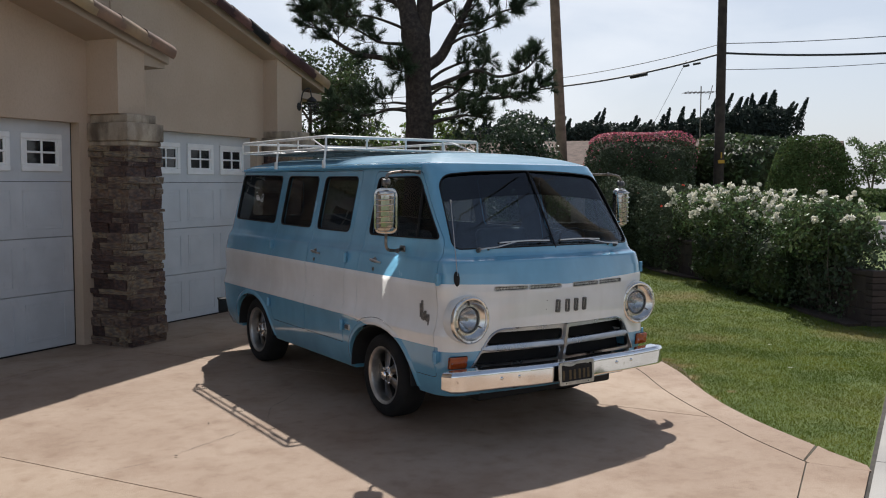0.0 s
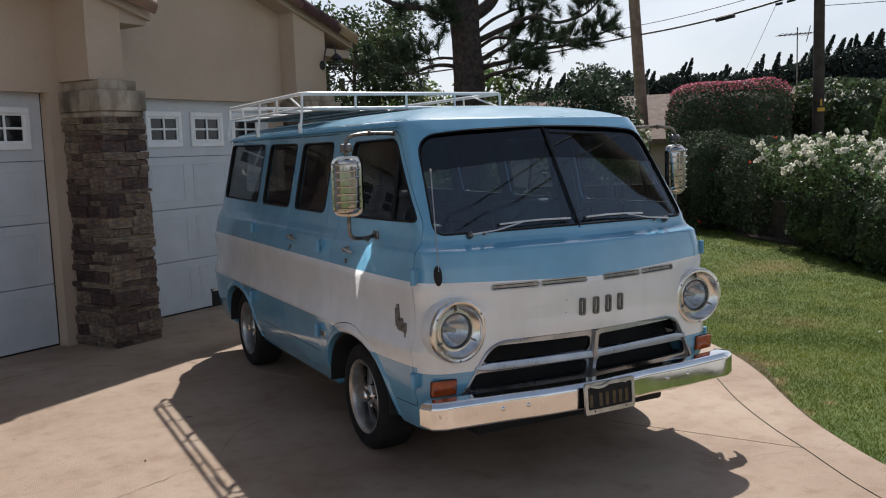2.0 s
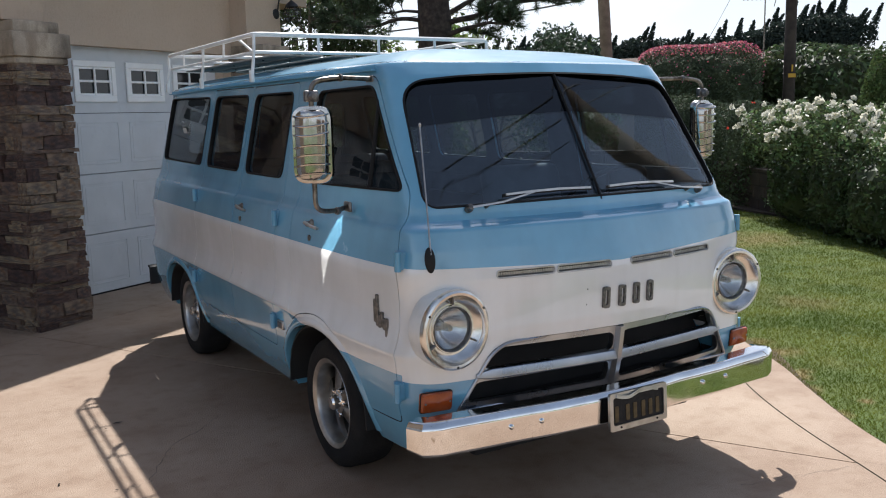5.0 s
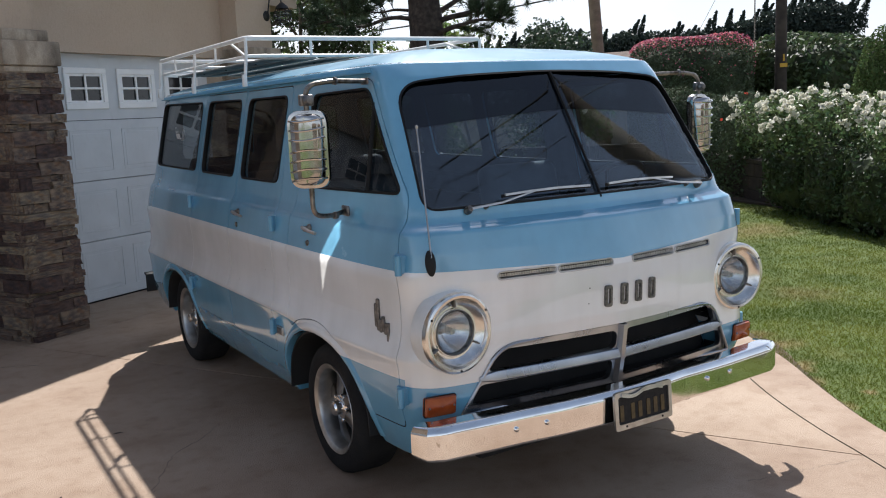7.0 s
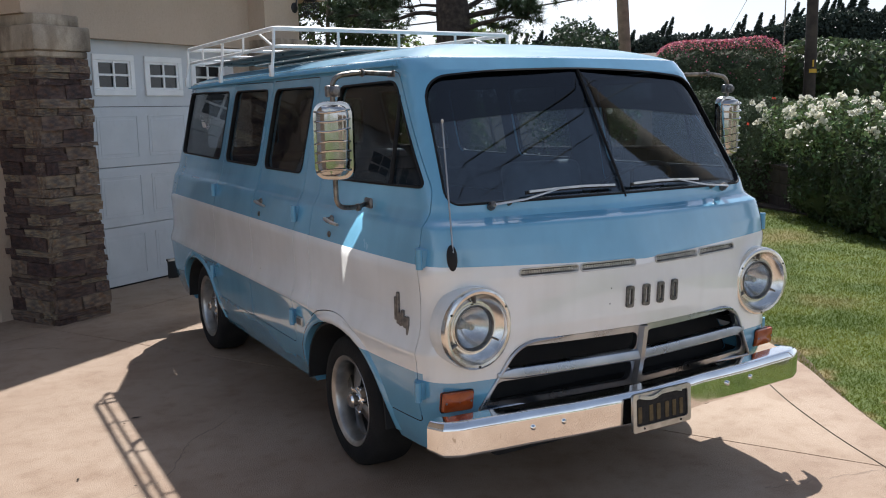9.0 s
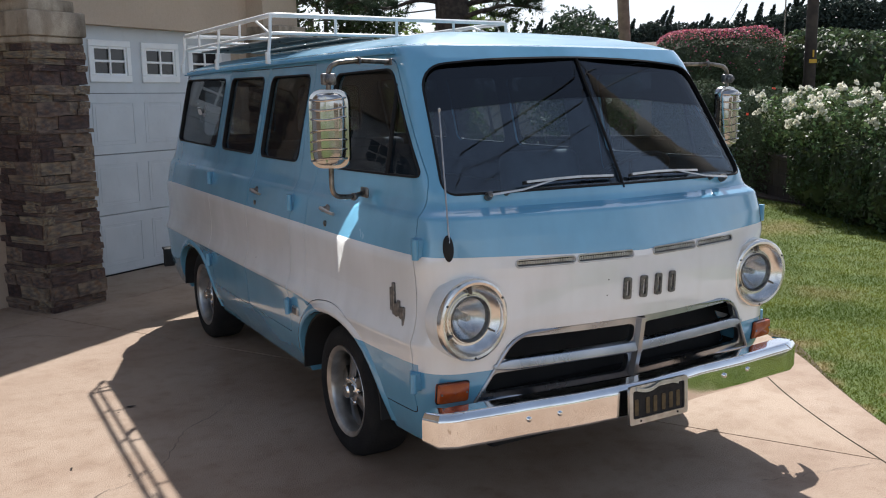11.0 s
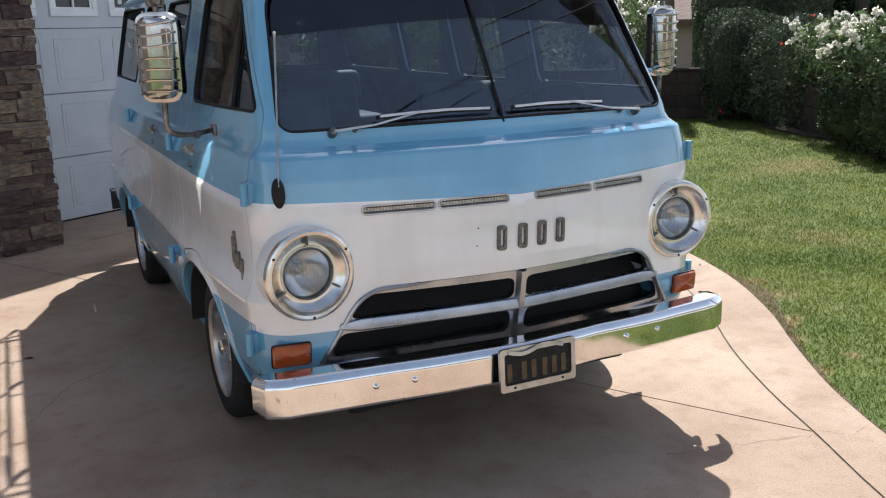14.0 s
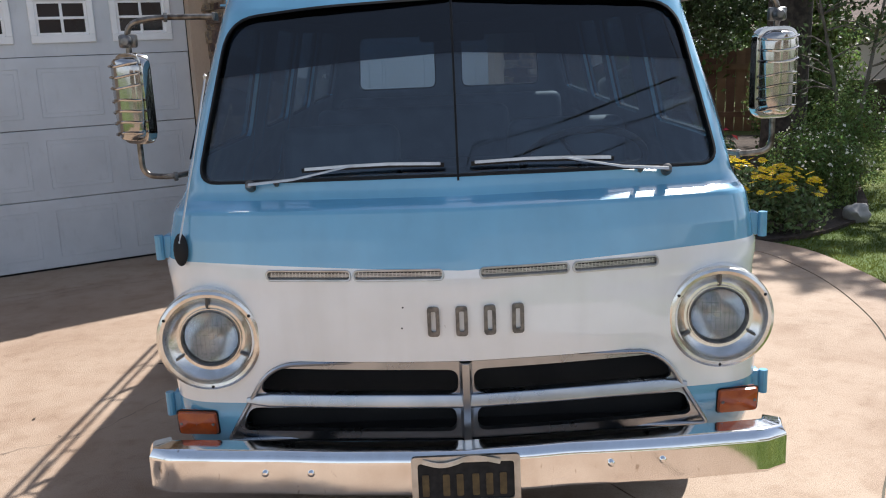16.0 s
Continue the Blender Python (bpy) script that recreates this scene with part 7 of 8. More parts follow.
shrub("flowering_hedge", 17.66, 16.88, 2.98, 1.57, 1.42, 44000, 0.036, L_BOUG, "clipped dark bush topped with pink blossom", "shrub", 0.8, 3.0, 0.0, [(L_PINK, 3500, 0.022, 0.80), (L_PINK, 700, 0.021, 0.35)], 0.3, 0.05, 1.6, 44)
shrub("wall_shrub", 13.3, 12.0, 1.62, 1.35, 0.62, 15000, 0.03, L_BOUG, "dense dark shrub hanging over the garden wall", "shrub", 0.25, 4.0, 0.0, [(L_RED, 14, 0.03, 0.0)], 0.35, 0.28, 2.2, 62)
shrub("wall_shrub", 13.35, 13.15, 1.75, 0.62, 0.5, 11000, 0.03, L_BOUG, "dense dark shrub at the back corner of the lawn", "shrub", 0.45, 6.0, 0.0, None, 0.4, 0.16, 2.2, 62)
shrub("round_bush", 13.36, 8.85, 2.50, 0.68, 0.70, 24000, 0.026, L_HEDGE, "round clipped green bush behind the wall", "shrub", 0.1, 5.0, 0.3, None, 0.35, 0.12)
shrub("hedge", 20.6, 15.8, 3.0, 1.6, 1.4, 12000, 0.08, L_EVERG, "tall rounded dark hedge behind the utility pole", "hedge", 0.5, 9.0, 0.0, None, 0.4, 0.12)
shrub("hedge", 19.2, 18.2, 2.75, 1.4, 1.2, 6000, 0.08, L_HEDGE, "tall green hedge near the neighbouring house", "hedge", 0.4, 12.0, 0.0, None, 0.4, 0.2)
# dense growth that hides the wall under the roses
for i, (x, y) in enumerate([(10.75, 7.55), (11.25, 8.45), (11.75, 9.4)]):
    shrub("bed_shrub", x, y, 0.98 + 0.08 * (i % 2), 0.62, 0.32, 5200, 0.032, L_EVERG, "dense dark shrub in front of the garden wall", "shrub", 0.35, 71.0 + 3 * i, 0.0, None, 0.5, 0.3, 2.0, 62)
# shade-loving growth at the foot of the wall
for i, (x, y) in enumerate([(12.6, 10.3), (12.2, 9.2), (11.5, 8.2), (12.7, 12.9), (11.9, 13.4), (10.9, 14.2), (9.9, 15.1), (10.2, 6.2)]):
    w = 0.34 if i < 3 else 0.15
    shrub("bed_plant", x, y, (0.34 + 0.1 * (i % 3)) * (1 if i < 3 else 0.7), w, w * 0.9, 500 if i < 3 else 130, 0.03 if i < 3 else 0.02, L_HEDGE if i % 2 else L_ROSE, "small leafy plant at the foot of the wall", "plant", 0, i * 1.7, 0.0, [(L_WHITE if i % 3 else L_RED, 7 if i < 3 else 3, 0.03, 0.2)], 0.9, 0.3)
# the bed beside the drive
def daisies(x, y, h, rx, n, seed):
    """A clump of fine leaves under flat yellow daisies on thin stalks."""
    c = shrub("daisy_clump", x, y, h * 0.82, rx, rx * 0.9, 1900, 0.024, L_ROSE, "clump of yellow daisies at the drive's edge", "flowers", 0.1, seed, 0.0, None, 0.8)
    bm = bmesh.new()
    for k in range(11):
        a = 2 * math.pi * k / 11
        e, q = Vector((math.cos(a), math.sin(a), 0)), Vector((-math.sin(a), math.cos(a), 0))
        v = [bm.verts.new(e * 0.006), bm.verts.new(e * 0.022 - q * 0.007 + Vector((0, 0, 0.004))), bm.verts.new(e * 0.034 + Vector((0, 0, 0.001))), bm.verts.new(e * 0.022 + q * 0.007 + Vector((0, 0, 0.004)))]
        bm.faces.new(v)
    me = bpy.data.meshes.new("daisy")
    bm.to_mesh(me)
    bm.free()
    me.materials.append(L_YELLOW)
    eye = bmesh.new()
    lathe(eye, [(0.008, 0.001), (0.006, 0.006), (0, 0.007)], 8)
    ey = solid(eye)
    ey.materials.append(M_TAG)
    for i in range(n):
        a, rr = rng.uniform(0, 2 * math.pi), rx * 1.05 * math.sqrt(rng.random())
        z = h * (0.42 + 0.62 * math.sqrt(max(0.0, 1 - (rr / (rx * 1.1)) ** 2))) * rng.uniform(0.88, 1.06)
        o = bpy.data.objects.new("daisy", me)
        scene.collection.objects.link(o)
        o.parent = c
        o.matrix_basis = pose(rr * math.cos(a), rr * math.sin(a), z, rng.uniform(-28, 28), rng.uniform(-28, 28), rng.uniform(0, 90)) @ Matrix.Scale(rng.uniform(0.8, 1.25), 4)
        d = bpy.data.objects.new("eye", ey)
        scene.collection.objects.link(d)
        d.parent = o


daisies(6.50, 9.00, 0.50, 0.36, 84, 21.0)
daisies(6.22, 9.35, 0.60, 0.34, 70, 23.0)
shrub("garden_shrub", 7.05, 9.72, 0.78, 0.46, 0.42, 6500, 0.015, L_BROAD, "loose green garden shrub with tiny pale flowers", "shrub", 0, 31.0, 0.0, [(L_WHITE, 130, 0.014, 0.0)], 0.8, 0.35, 2.4)
shrub("garden_shrub", 7.75, 10.75, 1.0, 0.52, 0.5, 8500, 0.017, L_BROAD, "leafy yellow-green garden shrub", "shrub", 0, 33.0, 0.0, [(L_WHITE, 40, 0.02, 0.2)], 0.8, 0.35, 2.4)
shrub("garden_shrub", 6.45, 11.3, 0.7, 0.4, 0.4, 3500, 0.022, L_BROAD, "leafy green garden shrub", "shrub", 0, 36.0, 0.0, None, 0.8, 0.35, 2.4)
shrub("garden_shrub", 8.3, 12.9, 1.3, 0.7, 0.6, 7500, 0.026, L_HEDGE, "dense green shrub under the trees", "shrub", 0, 39.0, 0.0, [(L_WHITE, 24, 0.03, 0.2)], 0.8, 0.3, 2.0)
shrub("garden_shrub", 8.9, 14.6, 1.75, 0.8, 0.7, 7000, 0.03, L_BROAD, "tall leafy shrub before the fence", "shrub", 0, 42.0, 0.0, None, 0.8, 0.3, 2.0)
shrub("garden_shrub", 5.6, 11.6, 1.3, 0.6, 0.55, 3200, 0.04, L_HEDGE, "green shrub beside the house corner", "shrub", 0, 45.0, 0.0, None, 0.8, 0.3, 2.0)


def tuft(x, y, h, n, label):
    s = empty("ornamental_grass", x, y, -0.03, label=label, category="plant")
    bm = bmesh.new()
    for i in range(n):
        t = rng.uniform(0, 2 * math.pi)
        l = rng.uniform(0.15, 0.5) * h
        hh = h * rng.uniform(0.7, 1.0)
        w = 0.005
        q = Vector((-math.sin(t) * w, math.cos(t) * w, 0))
        b0, m0, e0 = Vector((rng.normal() * 0.04, rng.normal() * 0.04, 0)), Vector((math.cos(t) * l * 0.4, math.sin(t) * l * 0.4, hh * 0.7)), Vector((math.cos(t) * l, math.sin(t) * l, hh))
        a = [bm.verts.new(b0 - q), bm.verts.new(b0 + q), bm.verts.new(m0 + q), bm.verts.new(m0 - q), bm.verts.new(e0)]
        bm.faces.new(a[:4])
        bm.faces.new((a[3], a[2], a[4]))
    part("blade", bm, L_ROSE, s, "", 0)["kind"] = "stuff"


tuft(7.45, 9.95, 0.62, 420, "fine-leaved green tufted grass at the lawn's edge")
def aloe(x, y, h, n):
    s = empty("aloe", x, y, -0.02, label="spiky grey-green succulent in the bed", category="plant")
    for i in range(n):
        t, up = rng.uniform(0, 2 * math.pi), rng.uniform(0.35, 0.95)
        ln = h * rng.uniform(0.8, 1.1)
        d = Vector((math.cos(t) * (1 - up), math.sin(t) * (1 - up), up)).normalized()
        bm = bmesh.new()
        tube(bm, [Vector((0, 0, 0.02)), d * ln * 0.5, d * ln + Vector((0, 0, 0.04))], 0.026, 5, 0.002)
        part("leaf", bm, L_HEDGE, s)


aloe(6.55, 10.5, 0.42, 16)
aloe(6.95, 10.55, 0.5, 18)
aloe(6.2, 10.9, 0.4, 14)
stone = empty("garden_rock", 7.28, 9.32, -0.02, label="pale rough garden rock at the bed's edge", category="rock")
bm = bmesh.new()
bmesh.ops.create_icosphere(bm, subdivisions=3, radius=0.11)
for v in bm.verts:
    v.co *= 1 + 0.35 * noise.noise(v.co * 14)
    v.co.z *= 0.75
    v.co.z += 0.06
part("rock", bm, M_WALK, stone, "", 50)
pot = empty("flower_pot", 6.35, 10.2, -0.02, label="terracotta pot with red flowers", category="flower pot")
bm = bmesh.new()
lathe(bm, [(0, 0), (0.12, 0), (0.16, 0.26), (0.19, 0.26), (0.19, 0.32), (0.165, 0.32), (0.15, 0.27), (0, 0.27)], 24)
part("pot", bm, M_TILE, pot)
p, nn = cloud(420, (0.2, 0.2, 0.2), 3.3, 0, -0.6, 0.8)
leaf_mesh("foliage", p + np.array((0, 0, 0.45)), 0.03, L_ROSE, pot, nn)
p, nn = cloud(30, (0.22, 0.22, 0.24), 3.3, 0, 0.2, 0.1)
leaf_mesh("blossom", p + np.array((0, 0, 0.47)), 0.035, L_RED, pot, nn)


# ---- trees ----
VIEW_R, VIEW_D = Vector((0.839, -0.545, 0)), Vector((0.545, 0.839, 0))


def limb_curve(pts, n=7):
    return [Vector(p) for p in smooth_line(pts, n)]


def needle_tufts(centres, dirs, per, length, name, parent, material):
    """Brushes of needles, each a thin triangle."""
    vs, k = [], 0
    for c, d in zip(centres, dirs):
        c, d = np.array(c), np.array(d)
        size = rng.uniform(0.75, 1.2)
        n_ = int(per * size)
        q = rng.normal(size=(n_, 3)) * 0.55 + d * 0.7 + np.array((0, 0, 0.35))
        q /= np.linalg.norm(q, axis=1, keepdims=True)
        base = c - d * rng.uniform(0, 0.15 * size, n_)[:, None]
        side = np.cross(q, rng.normal(size=(n_, 3)))
        side /= np.linalg.norm(side, axis=1, keepdims=True) + 1e-9
        ln = (length * size * rng.uniform(0.6, 1.15, n_))[:, None]
        vs.append(np.stack([base - side * 0.0035, base + side * 0.0035, base + q * ln], 1))
    v = np.concatenate(vs)
    k = len(v)
    me = bpy.data.meshes.new(name)
    me.vertices.add(k * 3)
    me.vertices.foreach_set("co", v.reshape(-1))
    me.loops.add(k * 3)
    me.loops.foreach_set("vertex_index", np.arange(k * 3))
    me.polygons.add(k)
    me.polygons.foreach_set("loop_start", np.arange(0, k * 3, 3))
    me.update()
    me.materials.append(material)
    ob = new(name, me)
    ob.parent = parent
    return ob


def pine(x, y):
    tree = empty("pine_tree", x, y, -0.05, label="large pine with a thick dark trunk and open needle-tufted boughs", category="tree")
    S = 0.00906

    def at_view(px, py, depth=0.0):
        return VIEW_R * ((px - 738) * S) + VIEW_D * depth + Vector((0, 0, 1.66 + (325 - py) * S))

    def stem(name, pts, radii):
        bm = bmesh.new()
        tr = limb_curve([tuple(p) for p in pts], 6)
        rad = np.interp(np.linspace(0, 1, len(tr)), np.linspace(0, 1, len(radii)), radii)
        prev = None
        for p, r in zip(tr, rad):
            ring_ = [bm.verts.new(p + Vector((math.cos(t), math.sin(t), 0)) * r * (1 + 0.10 * noise.noise((math.cos(t) * 2.2, math.sin(t) * 2.2, p.z * 1.3)) + 0.06 * noise.noise((math.cos(t) * 7, math.sin(t) * 7, p.z * 4)))) for t in np.linspace(0, 2 * math.pi, 25)[:-1]]
            if prev:
                for i in range(24):
                    j = (i + 1) % 24
                    bm.faces.new((prev[i], prev[j], ring_[j], ring_[i]))
            prev = ring_
        return part(name, bm, M_BARK, tree, "", 60)

    stem("trunk", [(0.02, 0, 0), (0.01, 0, 0.5), at_view(742, 230), at_view(741, 170), at_view(738, 110), at_view(735, 60), at_view(722, 15), at_view(708, -50), at_view(700, -160), at_view(712, -320)],
         [0.33, 0.25, 0.235, 0.215, 0.215, 0.235, 0.16, 0.13, 0.09, 0.03])
    stem("second_leader", [at_view(738, 95), at_view(745, 55), at_view(751, 10), at_view(752, -50), at_view(765, -150), at_view(760, -260)], [0.10, 0.14, 0.13, 0.11, 0.07, 0.02])
    limbs = [([(738, 109), (708, 105), (672, 99), (629, 92), (586, 68), (551, 42), (538, 16)], 0.062, 0.0), ([(735, 76), (706, 72), (672, 69), (646, 55), (598, 27), (560, 3)], 0.034, 0.4),
             ([(742, 120), (775, 98), (796, 64), (817, 26), (832, -5), (868, -90), (900, -190)], 0.105, 0.25), ([(745, 160), (800, 138), (843, 120), (886, 124), (930, 116), (957, 92)], 0.046, 0.3),
             ([(745, 194), (783, 172), (809, 159), (826, 137), (852, 108)], 0.042, 0.7), ([(745, 203), (764, 197), (809, 189), (843, 176), (886, 172), (930, 163), (974, 151)], 0.046, -0.4),
             ([(745, 218), (766, 214), (800, 210), (826, 204), (852, 207)], 0.045, -0.6), ([(738, 196), (712, 193), (680, 195), (646, 202), (600, 196), (560, 200)], 0.036, -0.3),
             ([(738, 182), (700, 178), (668, 180), (640, 172)], 0.026, 0.6), ([(788, 80), (820, 62), (850, 60), (884, 46)], 0.03, -0.3), ([(810, 40), (850, 30), (890, 8), (930, 2)], 0.034, 0.4),
             ([(720, 15), (680, -10), (630, -20), (570, -34), (520, -40)], 0.05, 0.3), ([(752, 20), (800, -10), (850, -30), (905, -28)], 0.04, 0.5), ([(748, 150), (790, 112), (836, 92), (870, 84)], 0.034, 0.9),
             ([(712, -40), (660, -80), (590, -110)], 0.05, -0.3), ([(755, -60), (800, -120), (860, -150), (930, -180)], 0.05, 0.4), ([(706, -120), (650, -170), (580, -220)], 0.04, 0.2), ([(765, -150), (810, -210), (850, -270)], 0.04, -0.2),
             ([(735, 60), (690, 42), (640, 40), (598, 52)], 0.03, -1.1), ([(740, 40), (710, 10), (690, -20), (640, -35)], 0.035, 1.2), ([(738, 130), (720, 126), (705, 128)], 0.018, -0.5), ([(745, 176), (782, 150), (812, 146), (850, 150), (905, 148)], 0.032, 1.2)]
    tips, dirs = [], []
    for pts, r, depth in limbs:
        n = len(pts)
        dd = [depth * k / (n - 1) + (0.10 * noise.noise((pts[0][0], k * 3.1, 0)) if k else 0) for k in range(n)]
        line = limb_curve([tuple(at_view(px, py, d)) for (px, py), d in zip(pts, dd)], 5)
        line = [p + Vector((noise.noise((p.x * 2, p.y * 2, p.z * 2)), noise.noise((p.x * 2, p.y * 2, p.z * 2 + 9)), noise.noise((p.x * 2, p.y * 2 + 5, p.z * 2)))) * 0.05 * min(1, i / 6) for i, p in enumerate(line)]
        bm = bmesh.new()
        tube(bm, line, r, 8, r * 0.25)
        L = len(line)
        for k in range(int(L * 0.38), L, 1):
            if rng.random() < 0.30:
                continue
            for _ in range(2 if k > L * 0.62 else 1):
                t = (line[min(L - 1, k + 1)] - line[k - 1]).normalized()
                side = Vector(rng.normal(size=3))
                side = (side - t * side.dot(t)).normalized()
                d = (t * rng.uniform(0.2, 0.9) + side * 0.8 + Vector((0, 0, 0.45))).normalized()
                ln = rng.uniform(0.15, 0.5) * (1 - 0.3 * k / L)
                q = line[k] + d * ln + Vector((0, 0, 0.05))
                m_ = line[k] + d * ln * 0.5 - Vector((0, 0, 0.02))
                tube(bm, [line[k], m_, q], max(0.007, r * 0.2), 5, 0.005)
                tips.append(q)
                dirs.append(d)
                for _ in range(2):
                    d2 = (d + Vector(rng.normal(size=3)) * 0.6 + Vector((0, 0, 0.15))).normalized()
                    q2 = m_ + d2 * rng.uniform(0.12, 0.26)
                    tube(bm, [m_, q2], 0.006, 4, 0.004)
                    tips.append(q2)
                    dirs.append(d2)
        tips.append(line[-1])
        dirs.append((line[-1] - line[-2]).normalized())
        part("bough", bm, M_BARK, tree, "", 60)
    needle_tufts(tips, dirs, 150, 0.13, "needles", tree, L_PINE)


pine(7.75, 12.35)


def leafy_tree(name, x, y, h, spread, trunk_r, n, size, material, label, seed, stems=3):
    t = empty(name, x, y, -0.05, label=label, category="tree")
    r = np.random.default_rng(int(seed))
    bm = bmesh.new()
    heads = []
    for s in range(stems):
        a = 2 * math.pi * s / stems + r.uniform(-0.4, 0.4)
        top = Vector((math.cos(a) * spread * 0.45, math.sin(a) * spread * 0.45, h * r.uniform(0.75, 0.9)))
        line = limb_curve([(0, 0, 0), (math.cos(a) * 0.12, math.sin(a) * 0.12, h * 0.25), tuple(top * 0.62 + Vector((0, 0, 0.1))), tuple(top)], 5)
        tube(bm, line, trunk_r, 8, trunk_r * 0.25)
        for k in range(7, len(line)):
            for _ in range(2):
                d = Vector(r.normal(size=3))
                d.z = abs(d.z) * 0.6 - 0.1
                d.normalize()
                e = line[k] + d * spread * r.uniform(0.3, 0.6)
                tube(bm, [line[k], (line[k] + e) / 2 + Vector((0, 0, 0.05)), e], trunk_r * 0.3, 5, 0.006)
                heads.append(e)
        heads.append(top)
    part("trunk", bm, M_BARK2, t, "", 60)
    ps = []
    for hd in heads:
        k = n // len(heads)
        q = r.normal(size=(k, 3))
        q /= np.linalg.norm(q, axis=1, keepdims=True)
        q *= (r.random(k) ** 0.5)[:, None] * spread * r.uniform(0.2, 0.36)
        q[:, 2] *= 0.7
        ps.append(np.array(hd) + q)
    leaf_mesh("crown", np.concatenate(ps), size, material, t, None, 0.5)


leafy_tree("broadleaf_tree", 7.1, 15.4, 4.5, 1.55, 0.09, 17000, 0.042, L_EVERG, "broad-leaved evergreen tree behind the pine", 3)
leafy_tree("broadleaf_tree", 6.1, 16.8, 4.3, 1.6, 0.08, 13000, 0.046, L_EVERG, "broad-leaved evergreen tree behind the house corner", 5)
leafy_tree("small_tree", 8.9, 14.4, 3.1, 0.95, 0.05, 4200, 0.05, L_BROAD, "slender leafy garden tree with thin trunks", 8)
leafy_tree("small_tree", 8.25, 11.7, 2.7, 1.0, 0.035, 1500, 0.036, L_EVERG, "slender young garden tree with a thin trunk", 13, stems=2)
shrub("light_shrub", 9.5, 18.3, 2.9, 1.1, 1.0, 4200, 0.06, L_BROAD, "yellow-green shrub behind the garden wall", "shrub", 0.1, 51.0, 0.3, None, 0.6, 0.35)
shrub("light_shrub", 8.2, 18.0, 2.8, 1.3, 1.0, 4200, 0.06, L_BROAD, "yellow-green shrub behind the fence", "shrub", 0.1, 53.0, 0.3, None, 0.6, 0.35)
shrub("dark_conifer", 13.7, 17.1, 3.35, 0.95, 0.85, 12000, 0.05, L_PINE, "dark pine-like shrub beside the utility pole", "shrub", 0.0, 66.0, 0.4, None, 0.8, 0.5, 2.0)
shrub("dark_conifer", 23.8, 29.5, 4.4, 2.0, 1.6, 9000, 0.09, L_DARK, "dense dark green conifer shrub", "shrub", 0.1, 56.0, 0.0, None, 0.5, 0.4)
shrub("upright_shrub", 25.7, 30.5, 4.3, 1.0, 1.0, 7000, 0.07, L_HEDGE, "upright green tree-like shrub beyond the house", "shrub", 0.1, 58.0, 0.0, None, 0.5, 0.4)


def juniper(x, y, h, w, seed, flames, label):
    """A wind-shaped juniper: a dark mass with leaning flame-like tips."""
    t = empty("juniper", x, y, -0.05, label=label, category="tree")
    r = np.random.default_rng(seed)
    bm = bmesh.new()
    tube(bm, [(0, 0, 0), (0.05, 0, h * 0.3), (0, 0.05, h * 0.62)], 0.14, 7, 0.05)
    part("trunk", bm, M_BARK, t)
    p, nn = cloud(15000, (w * 1.15, w * 0.8, h * 0.475), seed, 0.8, -1, 0.6, 0.10)
    leaf_mesh("crown", p + np.array((0, 0, h * 0.475)), 0.075, L_DARK, t, None, 0.5)
    for i in range(flames):
        o = VIEW_R * (((i + r.uniform(0.2, 0.8)) / flames * 2 - 1) * w) + VIEW_D * (r.uniform(-0.5, 0.5) * w)
        z0 = h * 0.78
        top = h * r.uniform(0.95, 1.12)
        lean = VIEW_R * r.uniform(0.1, 0.55)
        k = 850
        s = r.random(k) ** 1.2
        rad = 0.23 * (1 - s) ** 0.8 + 0.025
        a = r.uniform(0, 2 * np.pi, k)
        q = np.stack([np.cos(a) * rad, np.sin(a) * rad, np.zeros(k)], 1) * np.sqrt(r.random(k))[:, None]
        q += np.array(o)[None, :] + np.outer(s ** 1.6, np.array(lean)) + np.outer(z0 + (top - z0) * s, np.array((0, 0, 1)))
        leaf_mesh("tip", q, 0.052, L_DARK, t, None, 0.5)


for i, (bx, hgt) in enumerate([(835, 4.2), (882, 4.3), (928, 4.4), (972, 4.3), (1018, 4.3), (1062, 4.6), (1108, 4.3), (1152, 4.4), (1198, 4.5), (1242, 4.7), (1290, 5.0), (1335, 5.2), (1375, 5.1)]):
    az = math.radians(56.6) - math.atan((bx - 784) / 1565)
    juniper(40 * math.cos(az), 40 * math.sin(az), hgt, 1.0, 100 + i, 5 if bx < 1280 else 6, "dark juniper with leaning flame-like tips")


